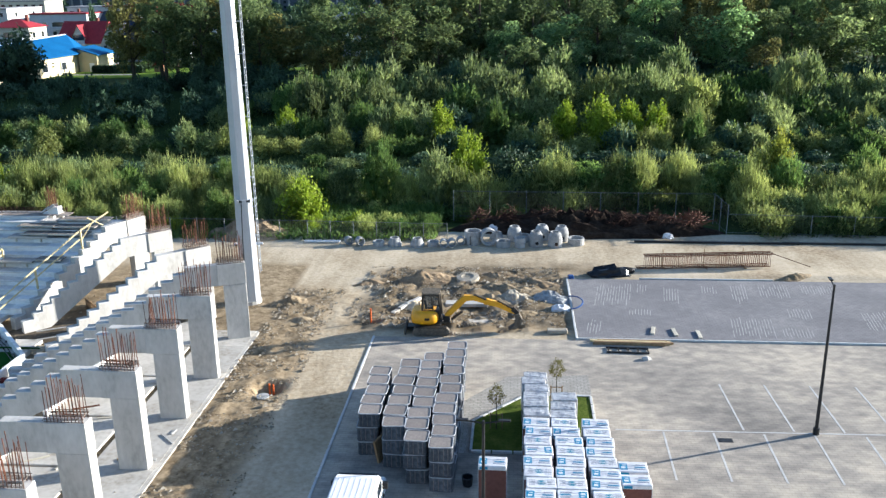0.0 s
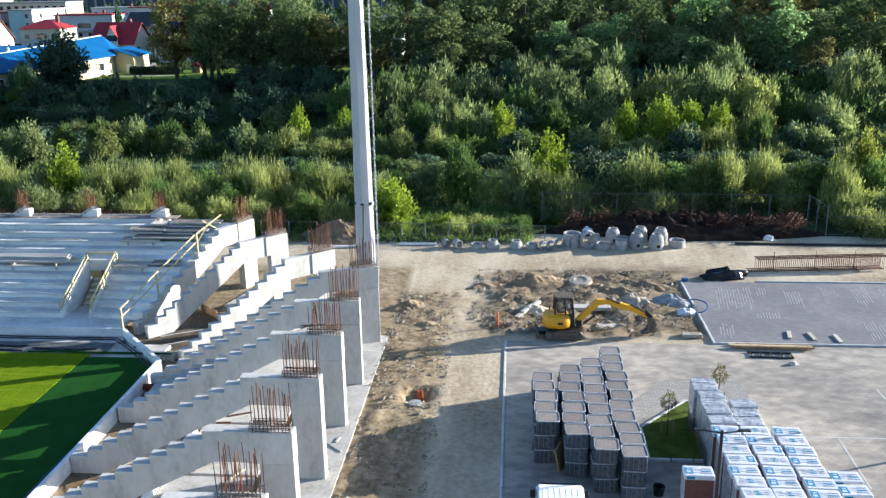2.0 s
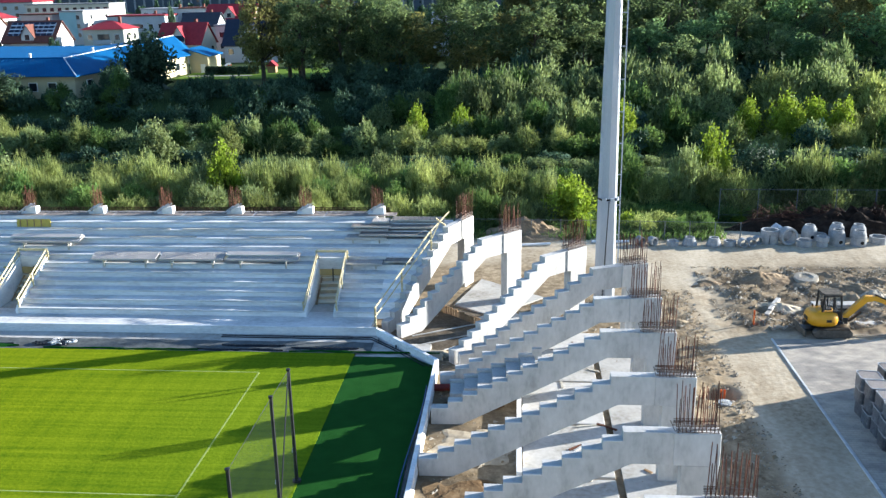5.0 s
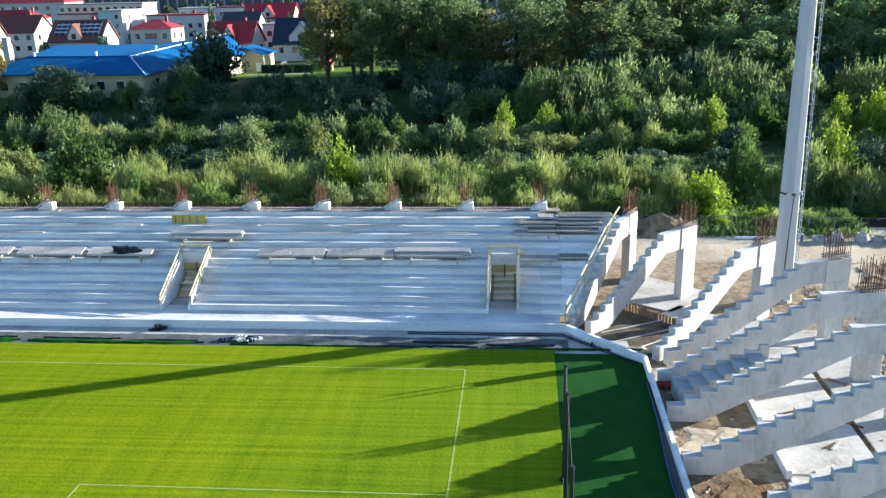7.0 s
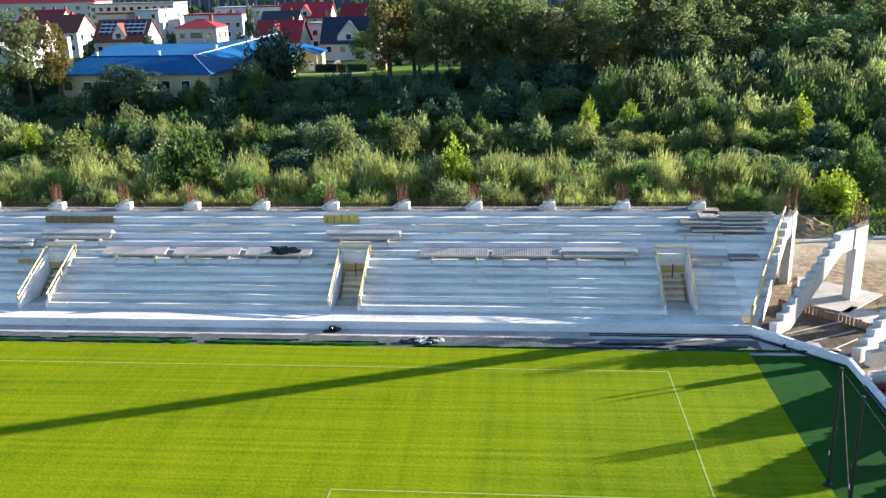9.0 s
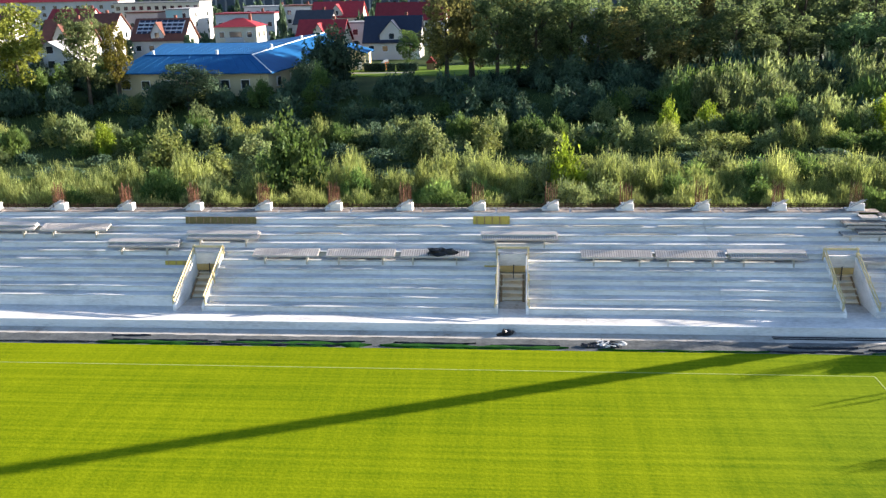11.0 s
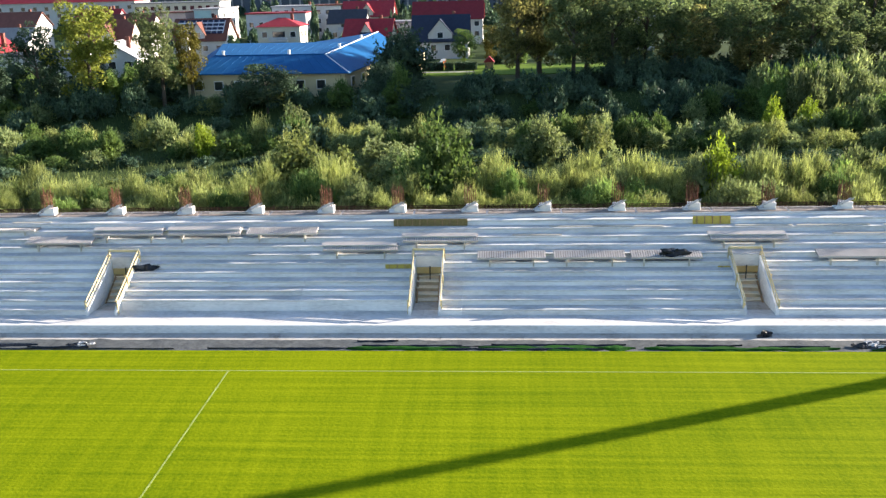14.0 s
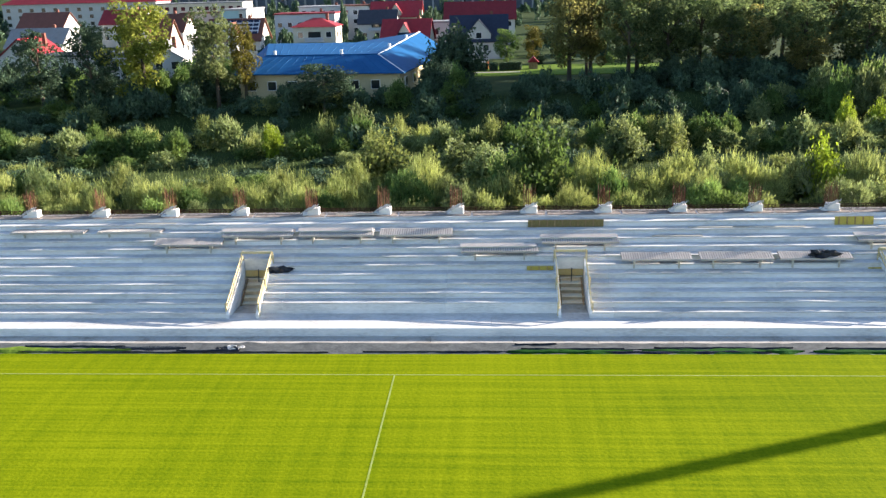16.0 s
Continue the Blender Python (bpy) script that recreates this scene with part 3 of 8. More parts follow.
# ---- the long stand ----
STAND_X0, STAND_X1 = -100.0, 5.82
D, RISE, Y1, Z1 = 0.805, 0.385, 7.6, 0.87
NT = 12
TOP = 4.95
BAY = 5.45
GATES = [1.0 + 0.95, -20.9 + 0.95, -42.55 + 0.95, -64.4 + 0.95, -86.1 + 0.95]
GW = 1.0
stand = thing("grandstand", "unfinished concrete grandstand of twelve bare tiers", "grandstand", kind="structure")
part("front_wall", boxed(STAND_X0, 6.0, 5.85, 6.05, -0.5, 0.47, bevel=0.015), CONCRETE, stand)
for k in range(20):
    x0 = -100 + 5.3 * k
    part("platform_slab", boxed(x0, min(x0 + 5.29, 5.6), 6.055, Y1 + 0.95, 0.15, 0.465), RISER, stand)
cuts = sorted({STAND_X0, STAND_X1} | {4.45 - BAY * 2 * k for k in range(10)})
for k in range(NT):
    y0, z1 = Y1 + D * k, Z1 + RISE * k if k < NT - 1 else TOP
    spans, edge = [], STAND_X0
    holes = [(g - GW, g + GW) for g in sorted(GATES)] if k < 6 else []
    for h0, h1 in holes + [(STAND_X1, STAND_X1)]:
        spans.append((edge, h0))
        edge = h1
    for s0, s1 in spans:
        if k == 0 and s0 < -60 and s1 > -45 and s0 > -70:
            continue
        ends = [s0] + [c for c in cuts if s0 + 0.5 < c < s1 - 0.5] + [s1]
        for a, b in zip(ends, ends[1:]):
            if k == NT - 1 and a > 4.0:
                continue
            dz = R.uniform(-0.006, 0.006)
            depth = D + 0.15 if k < NT - 1 else 1.25
            yf = y0 + R.uniform(-0.008, 0.008)
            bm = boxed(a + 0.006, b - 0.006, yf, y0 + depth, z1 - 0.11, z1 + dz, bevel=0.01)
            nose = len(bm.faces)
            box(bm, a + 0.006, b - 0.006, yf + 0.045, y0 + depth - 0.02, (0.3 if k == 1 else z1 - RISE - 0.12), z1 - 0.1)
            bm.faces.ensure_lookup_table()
            # riser faces take the darker concrete that imitates their shade
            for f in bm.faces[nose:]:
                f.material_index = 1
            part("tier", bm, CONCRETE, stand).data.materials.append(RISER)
# raking end wall, back wall and its starter bars
back_ends = [STAND_X0] + [e for g in sorted(GATES) for e in (g - 1.2, g + 1.2)] + [4.9]
for a, b in zip(back_ends[::2], back_ends[1::2]):
    part("back_wall", boxed(a, b, Y1 + D * NT + 0.45, Y1 + D * NT + 0.8, -1.2, TOP + 0.02), CONCRETE_OLD, stand)
for g in GATES:
    part("back_wall", boxed(g - 1.2, g + 1.2, Y1 + D * NT + 0.45, Y1 + D * NT + 0.8, 3.2, TOP + 0.019), CONCRETE_OLD, stand)
part("back_beam", boxed(STAND_X0, 4.9, Y1 + D * NT + 0.2, Y1 + D * NT + 0.95, TOP - 0.05, TOP - 0.01), CONCRETE_OLD, stand)
bars_v, bars_f = [], []
for k in range(1150):
    x, y, h = -98 + 0.09 * k, 17.72 + R.uniform(-0.05, 0.05), R.uniform(0.32, 0.46)
    n0 = len(bars_v)
    for dx, dy in ((-0.018, 0), (0.018, 0), (0, 0.03)):
        bars_v += [(x + dx, y + dy, TOP), (x + dx + R.uniform(-0.03, 0.03), y + dy, TOP + h)]
    bars_f += [(n0, n0 + 2, n0 + 3, n0 + 1), (n0 + 2, n0 + 4, n0 + 5, n0 + 3), (n0 + 4, n0, n0 + 1, n0 + 5)]
mesh = bpy.data.meshes.new("starter_bars")
mesh.from_pydata(bars_v, [], bars_f)
tagged(joined("starter_bars", mesh, DARKBAR, stand), "row of rusty starter bars", kind="stuff")
for z in (TOP + 0.12, TOP + 0.25, TOP + 0.38):
    part("tie_wire", rod((STAND_X0, 17.7, z), (4.9, 17.7, z), 0.022, 4), DARKBAR, stand)
# grated strip of reinforcement lying on the top beam
for k in range(18):
    part("mesh_strip", boxed(-92 + 5.45 * k, -92 + 5.45 * k + 5.3, 16.6, 17.55, TOP + 0.012, TOP + 0.05), DUSTYMAT, stand)

# column stubs with rebar along the back edge
stub = thing("column_stub", "concrete column stub with upright rusty reinforcement on the top beam", "column stub", 0, 17.3, TOP + 0.02, group="column stubs on the stand")
bm = bmesh.new()
box(bm, -0.62, 0.62, -0.34, 0.36, 0, 0.14, bevel=0.02)
box(bm, -0.28, 0.6, -0.3, 0.33, 0.13, 0.54, bevel=0.03)
part("stub_block", bm, CONCRETE, stub)
for k in range(16):
    part("tie_bar", rod((-0.85 + 0.05 * k, -0.36 - R.uniform(0, 0.08), 0.1 + 0.025 * k), (-0.25 + 0.06 * k, -0.34, 0.5 + 0.022 * k + R.uniform(-0.08, 0.14)), 0.024, 4), KERB if k % 4 else DUSTYBAR, stub)
for k in range(18):
    bx, by = -0.36 + 0.8 * (k % 6) / 5, (-0.2, 0.02, 0.24)[k // 6]
    part("rebar", rod((bx, by, 0.4), (bx + R.uniform(-0.06, 0.06), by + R.uniform(-0.05, 0.05), 1.95 + R.uniform(-0.35, 0.2)), 0.019, 4), RUST, stub)
XS_STUB = [4.42 - 5.41 * k for k in range(20)]
stub.matrix_basis = pose(XS_STUB[0], 17.3, TOP + 0.02)
for x in XS_STUB[1:]:
    copy_thing(stub, pose(x, 17.3, TOP + 0.02, 0, 0, R.uniform(-3, 3)))


# gates through the tiers
def gate(x, label):
    g = thing("stand_gate", label, "stand entrance", x, 0, 0, group="entrances through the stand")
    yb = Y1 + D * 5.6
    for s in (-1, 1):
        prof = [(Y1 - 0.05, 0.47), (Y1 - 0.05, 0.75), (Y1 + 0.25, 1.05), (yb + 0.15, Z1 + RISE * 5 + 0.32), (yb + 0.15, 0.0), (Y1 + 0.6, 0.0), (Y1 + 0.6, 0.47)]
        w = part("side_wall", extrude(prof, -0.09, 0.09), CONCRETE, g, "smooth grey concrete cheek wall")
        w.matrix_basis = Matrix.Translation((s * (GW + 0.0), 0, 0)) @ Matrix(((0, -1, 0, 0), (1, 0, 0, 0), (0, 0, 1, 0), (0, 0, 0, 1)))
        foot = [(Y1 + 0.15, 0.95), (Y1 + 2.2, 1.95), (yb + 0.1, Z1 + RISE * 5 + 0.3)]
        for y, z in foot:
            part("rail_post", boxed(s * (GW + 0.11) - 0.045, s * (GW + 0.11) + 0.045, y - 0.05, y + 0.05, z - 0.4, z + 0.54), WOOD, g)
        for h in (0.14, 0.5):
            (ya, za), (yc, zc) = foot[0], foot[-1]
            ln, ang = math.hypot(yc - ya, zc - za) + 0.15, math.degrees(math.atan2(zc - za, yc - ya))
            r = part("handrail", boxed(-0.025, 0.025, 0, ln, -0.055, 0.055), WOOD, g)
            r.matrix_basis = pose(s * (GW + 0.03), ya - 0.05, za + h, ang)
    for z, m in ((3.06, WOODOLD), (3.6, WOOD)):
        part("cross_rail", boxed(-GW - 0.1, GW + 0.1, yb + 0.02, yb + 0.07, z - 0.08, z + 0.08), PLANKS if m is WOODOLD else m, g)
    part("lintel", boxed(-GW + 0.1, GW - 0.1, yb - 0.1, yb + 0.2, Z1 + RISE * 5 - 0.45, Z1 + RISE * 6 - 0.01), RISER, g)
    part("plywood", boxed(-GW + 0.14, GW - 0.14, yb - 0.16, yb - 0.105, 1.9, 2.35), FORMPLY, g, "yellow-brown plywood sheet")
    part("landing", boxed(-GW + 0.1, GW - 0.1, Y1 + 0.205, Y1 + 2.6, 0.2, 0.455), CONCRETE_SLAB, g)
    for k in range(5):
        # pale treads, browner risers: sun and shade put into the colours
        y, z = Y1 + 2.5 + 0.46 * k, 0.56 + 0.3 * k
        o = part("step", boxed(-GW + 0.12, GW - 0.12, -0.03, 0.5, -0.03, 0.03), PALETIMBER, g, "timber step with sunlight put into its pale colour")
        o.matrix_basis = pose(R.uniform(-0.02, 0.02), y, z, R.uniform(-2, 3), R.uniform(-3.5, 2), R.uniform(-4, 4))
        part("riser_board", boxed(-GW + 0.13, GW - 0.13, y + 0.02, y + 0.05, z - 0.33, z - 0.04), PLANKS, g)
    for q in (-0.75, 0.75):
        part("stringer", rod((q, Y1 + 2.3, 0.46), (q, Y1 + 4.4, 1.75), 0.07, 4), WOODOLD, g)
    part("prop", rod((0.05, yb - 0.3, 0.5), (0.08, yb - 0.22, 2.45), 0.04, 5), DARKSTEEL, g)
    part("passage_floor", boxed(-GW - 0.3, GW + 0.3, Y1 + 2.6, 17.3, 0.1, 0.40), CONCRETE_OLD, g)
    return g


for x in GATES[:-1]:
    gate(x, "passage through the tiers with concrete cheeks and timber handrails")

# ribbed panels lying on the tiers
def panel_at(x0, x1, k, lift=0.05, double=False):
    """A panel whose front edge stands on legs and whose back edge leans on the next tier."""
    L = x1 - x0
    tilt = 15 if lift > 0.2 else 0
    t = thing("tier_panel", "pale ribbed precast panel on short legs lying on the tiers", "panel", (x0 + x1) / 2, Y1 + D * k + 0.1, Z1 + RISE * k, 0, group="loose panels on the stand")
    lie = pose(0, -0.25, lift, tilt)
    part("deck", boxed(-L / 2, L / 2, 0, 0.92, 0, 0.07), PANELBASE, t).matrix_basis = lie
    part("front_edge", boxed(-L / 2, L / 2, -0.035, -0.001, -0.04, 0.11), PANEL, t).matrix_basis = lie
    n = int(L / 0.16)
    rib = None
    for j in range(n):
        m = lie @ Matrix.Translation((-L / 2 + (j + 0.5) * L / n, 0, 0))
        if rib is None:
            rib = part("rib", boxed(-0.05, 0.05, 0.01, 0.91, 0.069, 0.105), PANEL, t)
            rib.matrix_basis = m
        else:
            share(rib, "rib", m)
    for q in (-0.32, 0.32):
        part("leg", boxed(q * L - 0.05, q * L + 0.05, -0.2, -0.1, -0.3, lift), PALEBOARD, t)
        part("foot_bearer", boxed(q * L - 0.06, q * L + 0.06, 0.05, 0.6, 0.001, lift), CONCRETE_OLD, t)
    if double:
        u = thing("tier_panel", "smooth pale precast panel stacked on another panel", "panel", (x0 + x1) / 2 - 0.12, Y1 + D * k + 0.24, Z1 + RISE * k + lift + 0.235, 0, group="loose panels on the stand")
        lie = pose(0, 0, 0, tilt)
        part("deck", boxed(-L / 2, L / 2, 0, 0.46, 0.0, 0.08), PANEL, u).matrix_basis = lie
        part("edge_strip", boxed(-L / 2, L / 2, -0.025, -0.002, -0.01, 0.09), KERB, u).matrix_basis = lie
        for q in (-0.4, 0.0, 0.4):
            part("spacer", boxed(q * L - 0.05, q * L + 0.05, 0.1, 0.42, -0.1, -0.001), PALEBOARD, u).matrix_basis = lie



# ---- raking beams of the corner and of the end stand ----


def raker(foot, head, label, length=12.4, bars=True):
    """foot and head: plan positions of the beam's low end and of the far face of its column."""
    f, h = Vector((*foot, 0)), Vector((*head, 0))
    L = (h - f).length
    ang = math.degrees(math.atan2(h.y - f.y, h.x - f.x))
    run = (L - 3.75) / 11.05
    t = thing("raking_beam", label, "raking beam", f.x, f.y, 0, ang, group="raking beams of the corner")
    x_top = run * 11.1
    prof = [(0, -0.45), (0, 0.5), (run * 1.15, 0.5)]
    for k in range(1, 12):
        xk = run * (0.15 + k)
        prof += [(xk, 0.5 + 0.39 * k)]
        if k < 11:
            prof += [(xk + run, 0.5 + 0.39 * k)]
    prof += [(L - 0.02, 4.79), (L - 0.02, 3.42), (x_top + 0.4, 3.42), (1.5, -0.45)]
    bm = extrude(prof, -0.25, 0.25)
    part("beam", bm, RAKER, t)
    part("column", boxed(L - 1.42, L, -0.3, 0.3, -0.6, 3.41, bevel=0.02), RAKER, t)
    part("bearing_block", boxed(L - 1.75, L + 0.01, -0.32, 0.32, 3.42, 4.80, bevel=0.02), RAKER, t)
    # thin bearing strips on the treads
    for k in range(0, 11):
        x0 = run * (0.15 + k) if k else 0.03
        part("bearing_strip", boxed(x0 + 0.02, x0 + run * 0.96, -0.262, -0.18, 0.5 + 0.39 * k - 0.05, 0.506 + 0.39 * k), KERB, t)
    for k in range(22):
        side, j = k % 2, k // 2
        bx, by = L - 1.6 + 1.5 * j / 10, (-0.24, 0.24)[side]
        part("rebar", rod((bx, by, 4.78), (bx + R.uniform(-0.08, 0.08), by + R.uniform(-0.06, 0.06), 6.65 + R.uniform(-0.5, 0.2)), 0.019, 4), RUST, t)
    for k in range(5):
        zt = 4.86 + 0.07 * k + R.uniform(-0.02, 0.02)
        for s in (-0.27, 0.27):
            part("stirrup", rod((L - 1.72, s + R.uniform(-.04, .04), zt + R.uniform(-.03, .03)), (L - 0.05, s + R.uniform(-.04, .04), zt + R.uniform(-.03, .03)), 0.02, 4), DUSTYBAR, t)
    for k in range(9):
        xx = L - 1.75 + 0.2 * k
        part("stirrup", rod((xx, -0.3, 4.9), (xx + R.uniform(-.1, .1), 0.3, 5.0 + R.uniform(0, .15)), 0.016, 4), DUSTYBAR, t)
    return t


RAKERS = [
    ((6.35, 6.9), (11.35, 17.6)),
    ((7.35, 6.3), (14.98, 13.85)),
    ((11.0, 2.55), (19.2, 10.0)),
    ((11.5, 2.0), (22.75, 6.55)),
    ((10.6, -0.75), (22.72, 0.4)),
    ((10.5, -4.7), (22.68, -4.55)),
    ((10.4, -9.65), (22.68, -9.62)),
    ((10.4, -14.6), (22.66, -14.55)),
    ((10.4, -19.4), (22.85, -19.3)),
    ((10.4, -24.3), (22.85, -24.2)),
]
for a, b in RAKERS:
    raker(a, b, "stepped concrete raking beam on a column with bare rusty rebar on top")

# short stepped flight between two raking beams
flight = thing("stair_flight", "short stepped concrete flight between the raking beams", "stair", 11.3, -2.6, 0, 4)
prof = [(0, -0.45), (0, 0.6)]
for k in range(1, 7):
    prof += [(0.75 * k, 0.6 + 0.3 * (k - 1)), (0.75 * k, 0.6 + 0.3 * k)]
prof += [(5.0, 2.4), (5.0, 1.2), (1.5, -0.45)]
part("string_wall", extrude(prof, -0.9, -0.7), RAKER, flight)
part("string_wall", extrude(prof, 0.75, 0.95), RAKER, flight)
for k in range(6):
    part("tread", boxed(0.05 + 0.75 * k, 0.85 + 0.75 * k, -0.695, 0.745, 0.1 + 0.3 * k, 0.45 + 0.3 * k), CONCRETE_OLD, flight)
part("landing", boxed(0.0, 1.4, -0.69, 0.74, -0.4, 0.09), CONCRETE_OLD, flight)

# concrete floor slabs and strips under the end stand
floor = thing("end_stand_floor", "pale concrete ground slabs under the raking beams", "floor slab", kind="structure")
for y0, y1 in ((-30, -24.6), (-24.4, -19.7), (-19.5, -14.8), (-14.6, -10.0), (-9.8, -5.0), (-4.8, 0.0), (0.2, 4.5)):
    part("floor_slab", boxed(15.2, 19.4, y0, y1, -0.5, -0.28, bevel=0.02), CONCRETE_SLAB, floor)
    part("floor_slab", boxed(19.75, 22.95, y0, y1 + 0.19, -0.5, -0.30), CONCRETE_SLAB, floor)
part("floor_slab", boxed(16.5, 22.95, 4.71, 7.3, -0.5, -0.3), CONCRETE_SLAB, floor)
for pts in ([(12.0, 9.5), (15.5, 6.6), (17.3, 8.6), (13.9, 11.5)], [(10.5, 12.2), (13.2, 10.2), (16.8, 13.9), (12.2, 17.8)], [(16.0, 5.6), (19.5, 7.9), (18.2, 9.1), (15.3, 6.4)]):
    bm = bmesh.new()
    bm.faces.new([bm.verts.new((x, y, -0.29)) for x, y in pts])
    made = bmesh.ops.extrude_face_region(bm, geom=bm.faces[:])
    bmesh.ops.translate(bm, vec=(0, 0, -0.3), verts=[g for g in made["geom"] if isinstance(g, bmesh.types.BMVert)])
    bmesh.ops.recalc_face_normals(bm, faces=bm.faces)
    part("floor_slab", bm, CONCRETE_SLAB, floor)
for y0 in (-14.7, -9.9, -4.9, 0.1):
    part("ground_beam", boxed(14.9, 15.15, y0 - 0.2, y0 + 4.0, -0.5, 0.05), CONCRETE, floor)
part("edge_strip", boxed(22.96, 23.2, -32, 7.3, -0.6, -0.31), CONCRETE_SLAB, floor)
# dark pit with a boarded side
pit = thing("boarded_pit", "dark earth pit edged with old upright boards", "pit", 0, 0, 0)
a, b = Vector((9.2, 11.5)), Vector((13.6, 7.2))
for k in range(26):
    p = a.lerp(b, k / 25)
    o = part("board", boxed(-0.1, 0.1, -0.03, 0.03, -0.5, R.uniform(0.1, 0.25)), WOODOLD, pit)
    o.matrix_basis = pose(p.x, p.y, 0, 0, 0, -44 + R.uniform(-4, 4))
for k, (p, q) in enumerate((((8.2, 6.4, 0), (13.2, 9.0, 0)), ((8.9, 5.0, 0), (12.6, 7.0, 0)), ((10.4, 4.2, 0), (12.2, 5.6, 0)))):
    part("tie_pole", rod((p[0], p[1], -0.28), (q[0], q[1], -0.22), 0.05), CONCRETE_OLD, pit)
# no hollow is dug: the pit's shade is put into the soil's colour
tagged(part("pit_soil", lumpy(4.6, 4.2, 0.12, 3, 0.2), PITSOIL), "loose soil between the raking beams, the pit's shade put into its colour", "soil", kind="stuff").matrix_basis = pose(10.8, 7.0, -0.42, 0, 0, 30)
for k, (x, y, rx, ry, rz) in enumerate(((12.8, -7.3, 2.0, 1.8, 0.16), (12.6, -12.2, 2.1, 1.9, 0.18), (12.7, -17, 2.1, 2.0, 0.18), (12.7, -2.5, 1.6, 1.2, 0.15), (9.9, 3.6, 1.2, 0.7, 0.3))):
    tagged(part("soil_mound", lumpy(rx, ry, rz, 10 + k, 0.45, 5), REDSOIL if k % 2 else EARTH), "heap of loose brown soil and rubble between beams", "soil heap").matrix_basis = pose(x, y, -0.45)

# ---- floodlight mast ----
mast = thing("floodlight_mast", "tall tapered galvanised steel floodlight mast with a ladder", "mast", 20.95, 12.9, -0.45)
part("base_plate", lathe([(0, 0), (0.75, 0), (0.75, 0.3), (0, 0.3)], 16), CONCRETE_OLD, mast)


def mast_r(z):
    return 0.72 - 0.0105 * z


part("lower_shaft", cyl(bmesh.new(), (0, 0, 0.3), (0, 0, 7.7), mast_r(0), mast_r(7.7), 8), GALV, mast)
part("joint_collar", cyl(bmesh.new(), (0, 0, 7.65), (0, 0, 7.77), mast_r(7.8) + 0.05, mast_r(7.8) + 0.05, 8), DARKSTEEL, mast)
for a in (-112.5, -67.5, -22.5):
    part("clamp", boxed(-0.14, 0.14, -0.06, 0.06, 7.6, 7.84), GALV, mast).matrix_basis = pose(0.7 * math.cos(radians(a)), 0.7 * math.sin(radians(a)), 0, 0, 0, a + 90)
part("upper_shaft", cyl(bmesh.new(), (0, 0, 7.7), (0, 0, 34), mast_r(7.7), mast_r(34), 8), GALV, mast)
part("earth_cable", rod((0.05, -mast_r(7.6) - 0.02, 7.6), (-0.22, -mast_r(1) - 0.03, 0.4), 0.035, 5), DARKSTEEL, mast)
part("stile", boxed(0.84, 0.88, -0.2, -0.16, 2.4, 34), GALV, mast)
part("stile", boxed(0.84, 0.88, 0.16, 0.2, 2.4, 34), GALV, mast)
for k in range(62):
    part("rung", boxed(0.845, 0.875, -0.16, 0.16, 2.8 + 0.5 * k, 2.84 + 0.5 * k), GALV, mast)
for k in range(15):
    z = 3.0 + 2.1 * k
    part("bracket", boxed(mast_r(z) - 0.1, 0.86, -0.03, 0.03, z, z + 0.06), GALV, mast)

# ---- the yard: pavings, kerbs, marked bays ----
G = -0.40
apron = part("car_park", boxed(30.95, 95, -40, 7.0, G - 0.2, G + 0.02), PAVER_LIGHT)
tagged(apron, "dusty light grey block-paved car park with worn bay lines", "pavement", kind="structure")
bays = part("raised_paving", boxed(44.1, 98, 7.3, 18.8, G - 0.2, G + 0.10), PAVER_GREY)
tagged(bays, "newly laid grey block paving with pale sand streaks", "pavement", kind="structure")
kerb = thing("kerb", "row of pale concrete kerb stones along the car park", "kerb", kind="structure")
stone = None
for k in range(46):
    m = pose(30.85, 7.0 - k * 1.0, 0)
    if stone is None:
        stone = part("kerb_stone", boxed(-0.07, 0.07, -0.985, 0.0, G - 0.2, G + 0.06, bevel=0.015), KERB, kerb)
        stone.matrix_basis = m
    else:
        share(stone, "kerb_stone", m)
for k in range(54):
    share(stone, "kerb_stone", pose(44.0 + k, 7.12, 0.07, 0, 0, 90), kerb)
for k in range(12):
    share(stone, "kerb_stone", pose(44.0, 18.8 - k * 0.98, 0.08), kerb)
for k in range(10):
    share(stone, "kerb_stone", pose(49.5 + k * 1.0, 18.95, 0.12, 0, 0, 90), kerb)
# rows of set pavers whose joints show, in bands across the new paving
WORN = material("worn_bay_paint", [(0.38, 0.372, 0.355), (0.58, 0.57, 0.55)], 2.0, 0.9, 0, 6, space="World")


def bay_line(x0, y0, x1, y1, w=0.1):
    a, b = Vector((x0, y0, 0)), Vector((x1, y1, 0))
    o = part("bay_line", boxed(0, (b - a).length, -w / 2, w / 2, -0.01, 0.005), WORN, apron)
    o.matrix_basis = pose(x0, y0, G + 0.02, 0, 0, math.degrees(math.atan2(y1 - y0, x1 - x0)))


bay_line(45.2, -4.6, 75, -4.2)
for k in range(10):
    x = 47.5 + 2.5 * k
    bay_line(x, -9.2, x + 0.1, -4.7)
    if k > 0:
        bay_line(x + 1.7, -4.3, x + 1.6, 1.0)
gully = part("drain_cover", boxed(50.2, 50.9, -5.6, -5.2, G, G + 0.03), DARKSTEEL)
tagged(gully, "small dark iron drain cover in the car park", "drain cover")
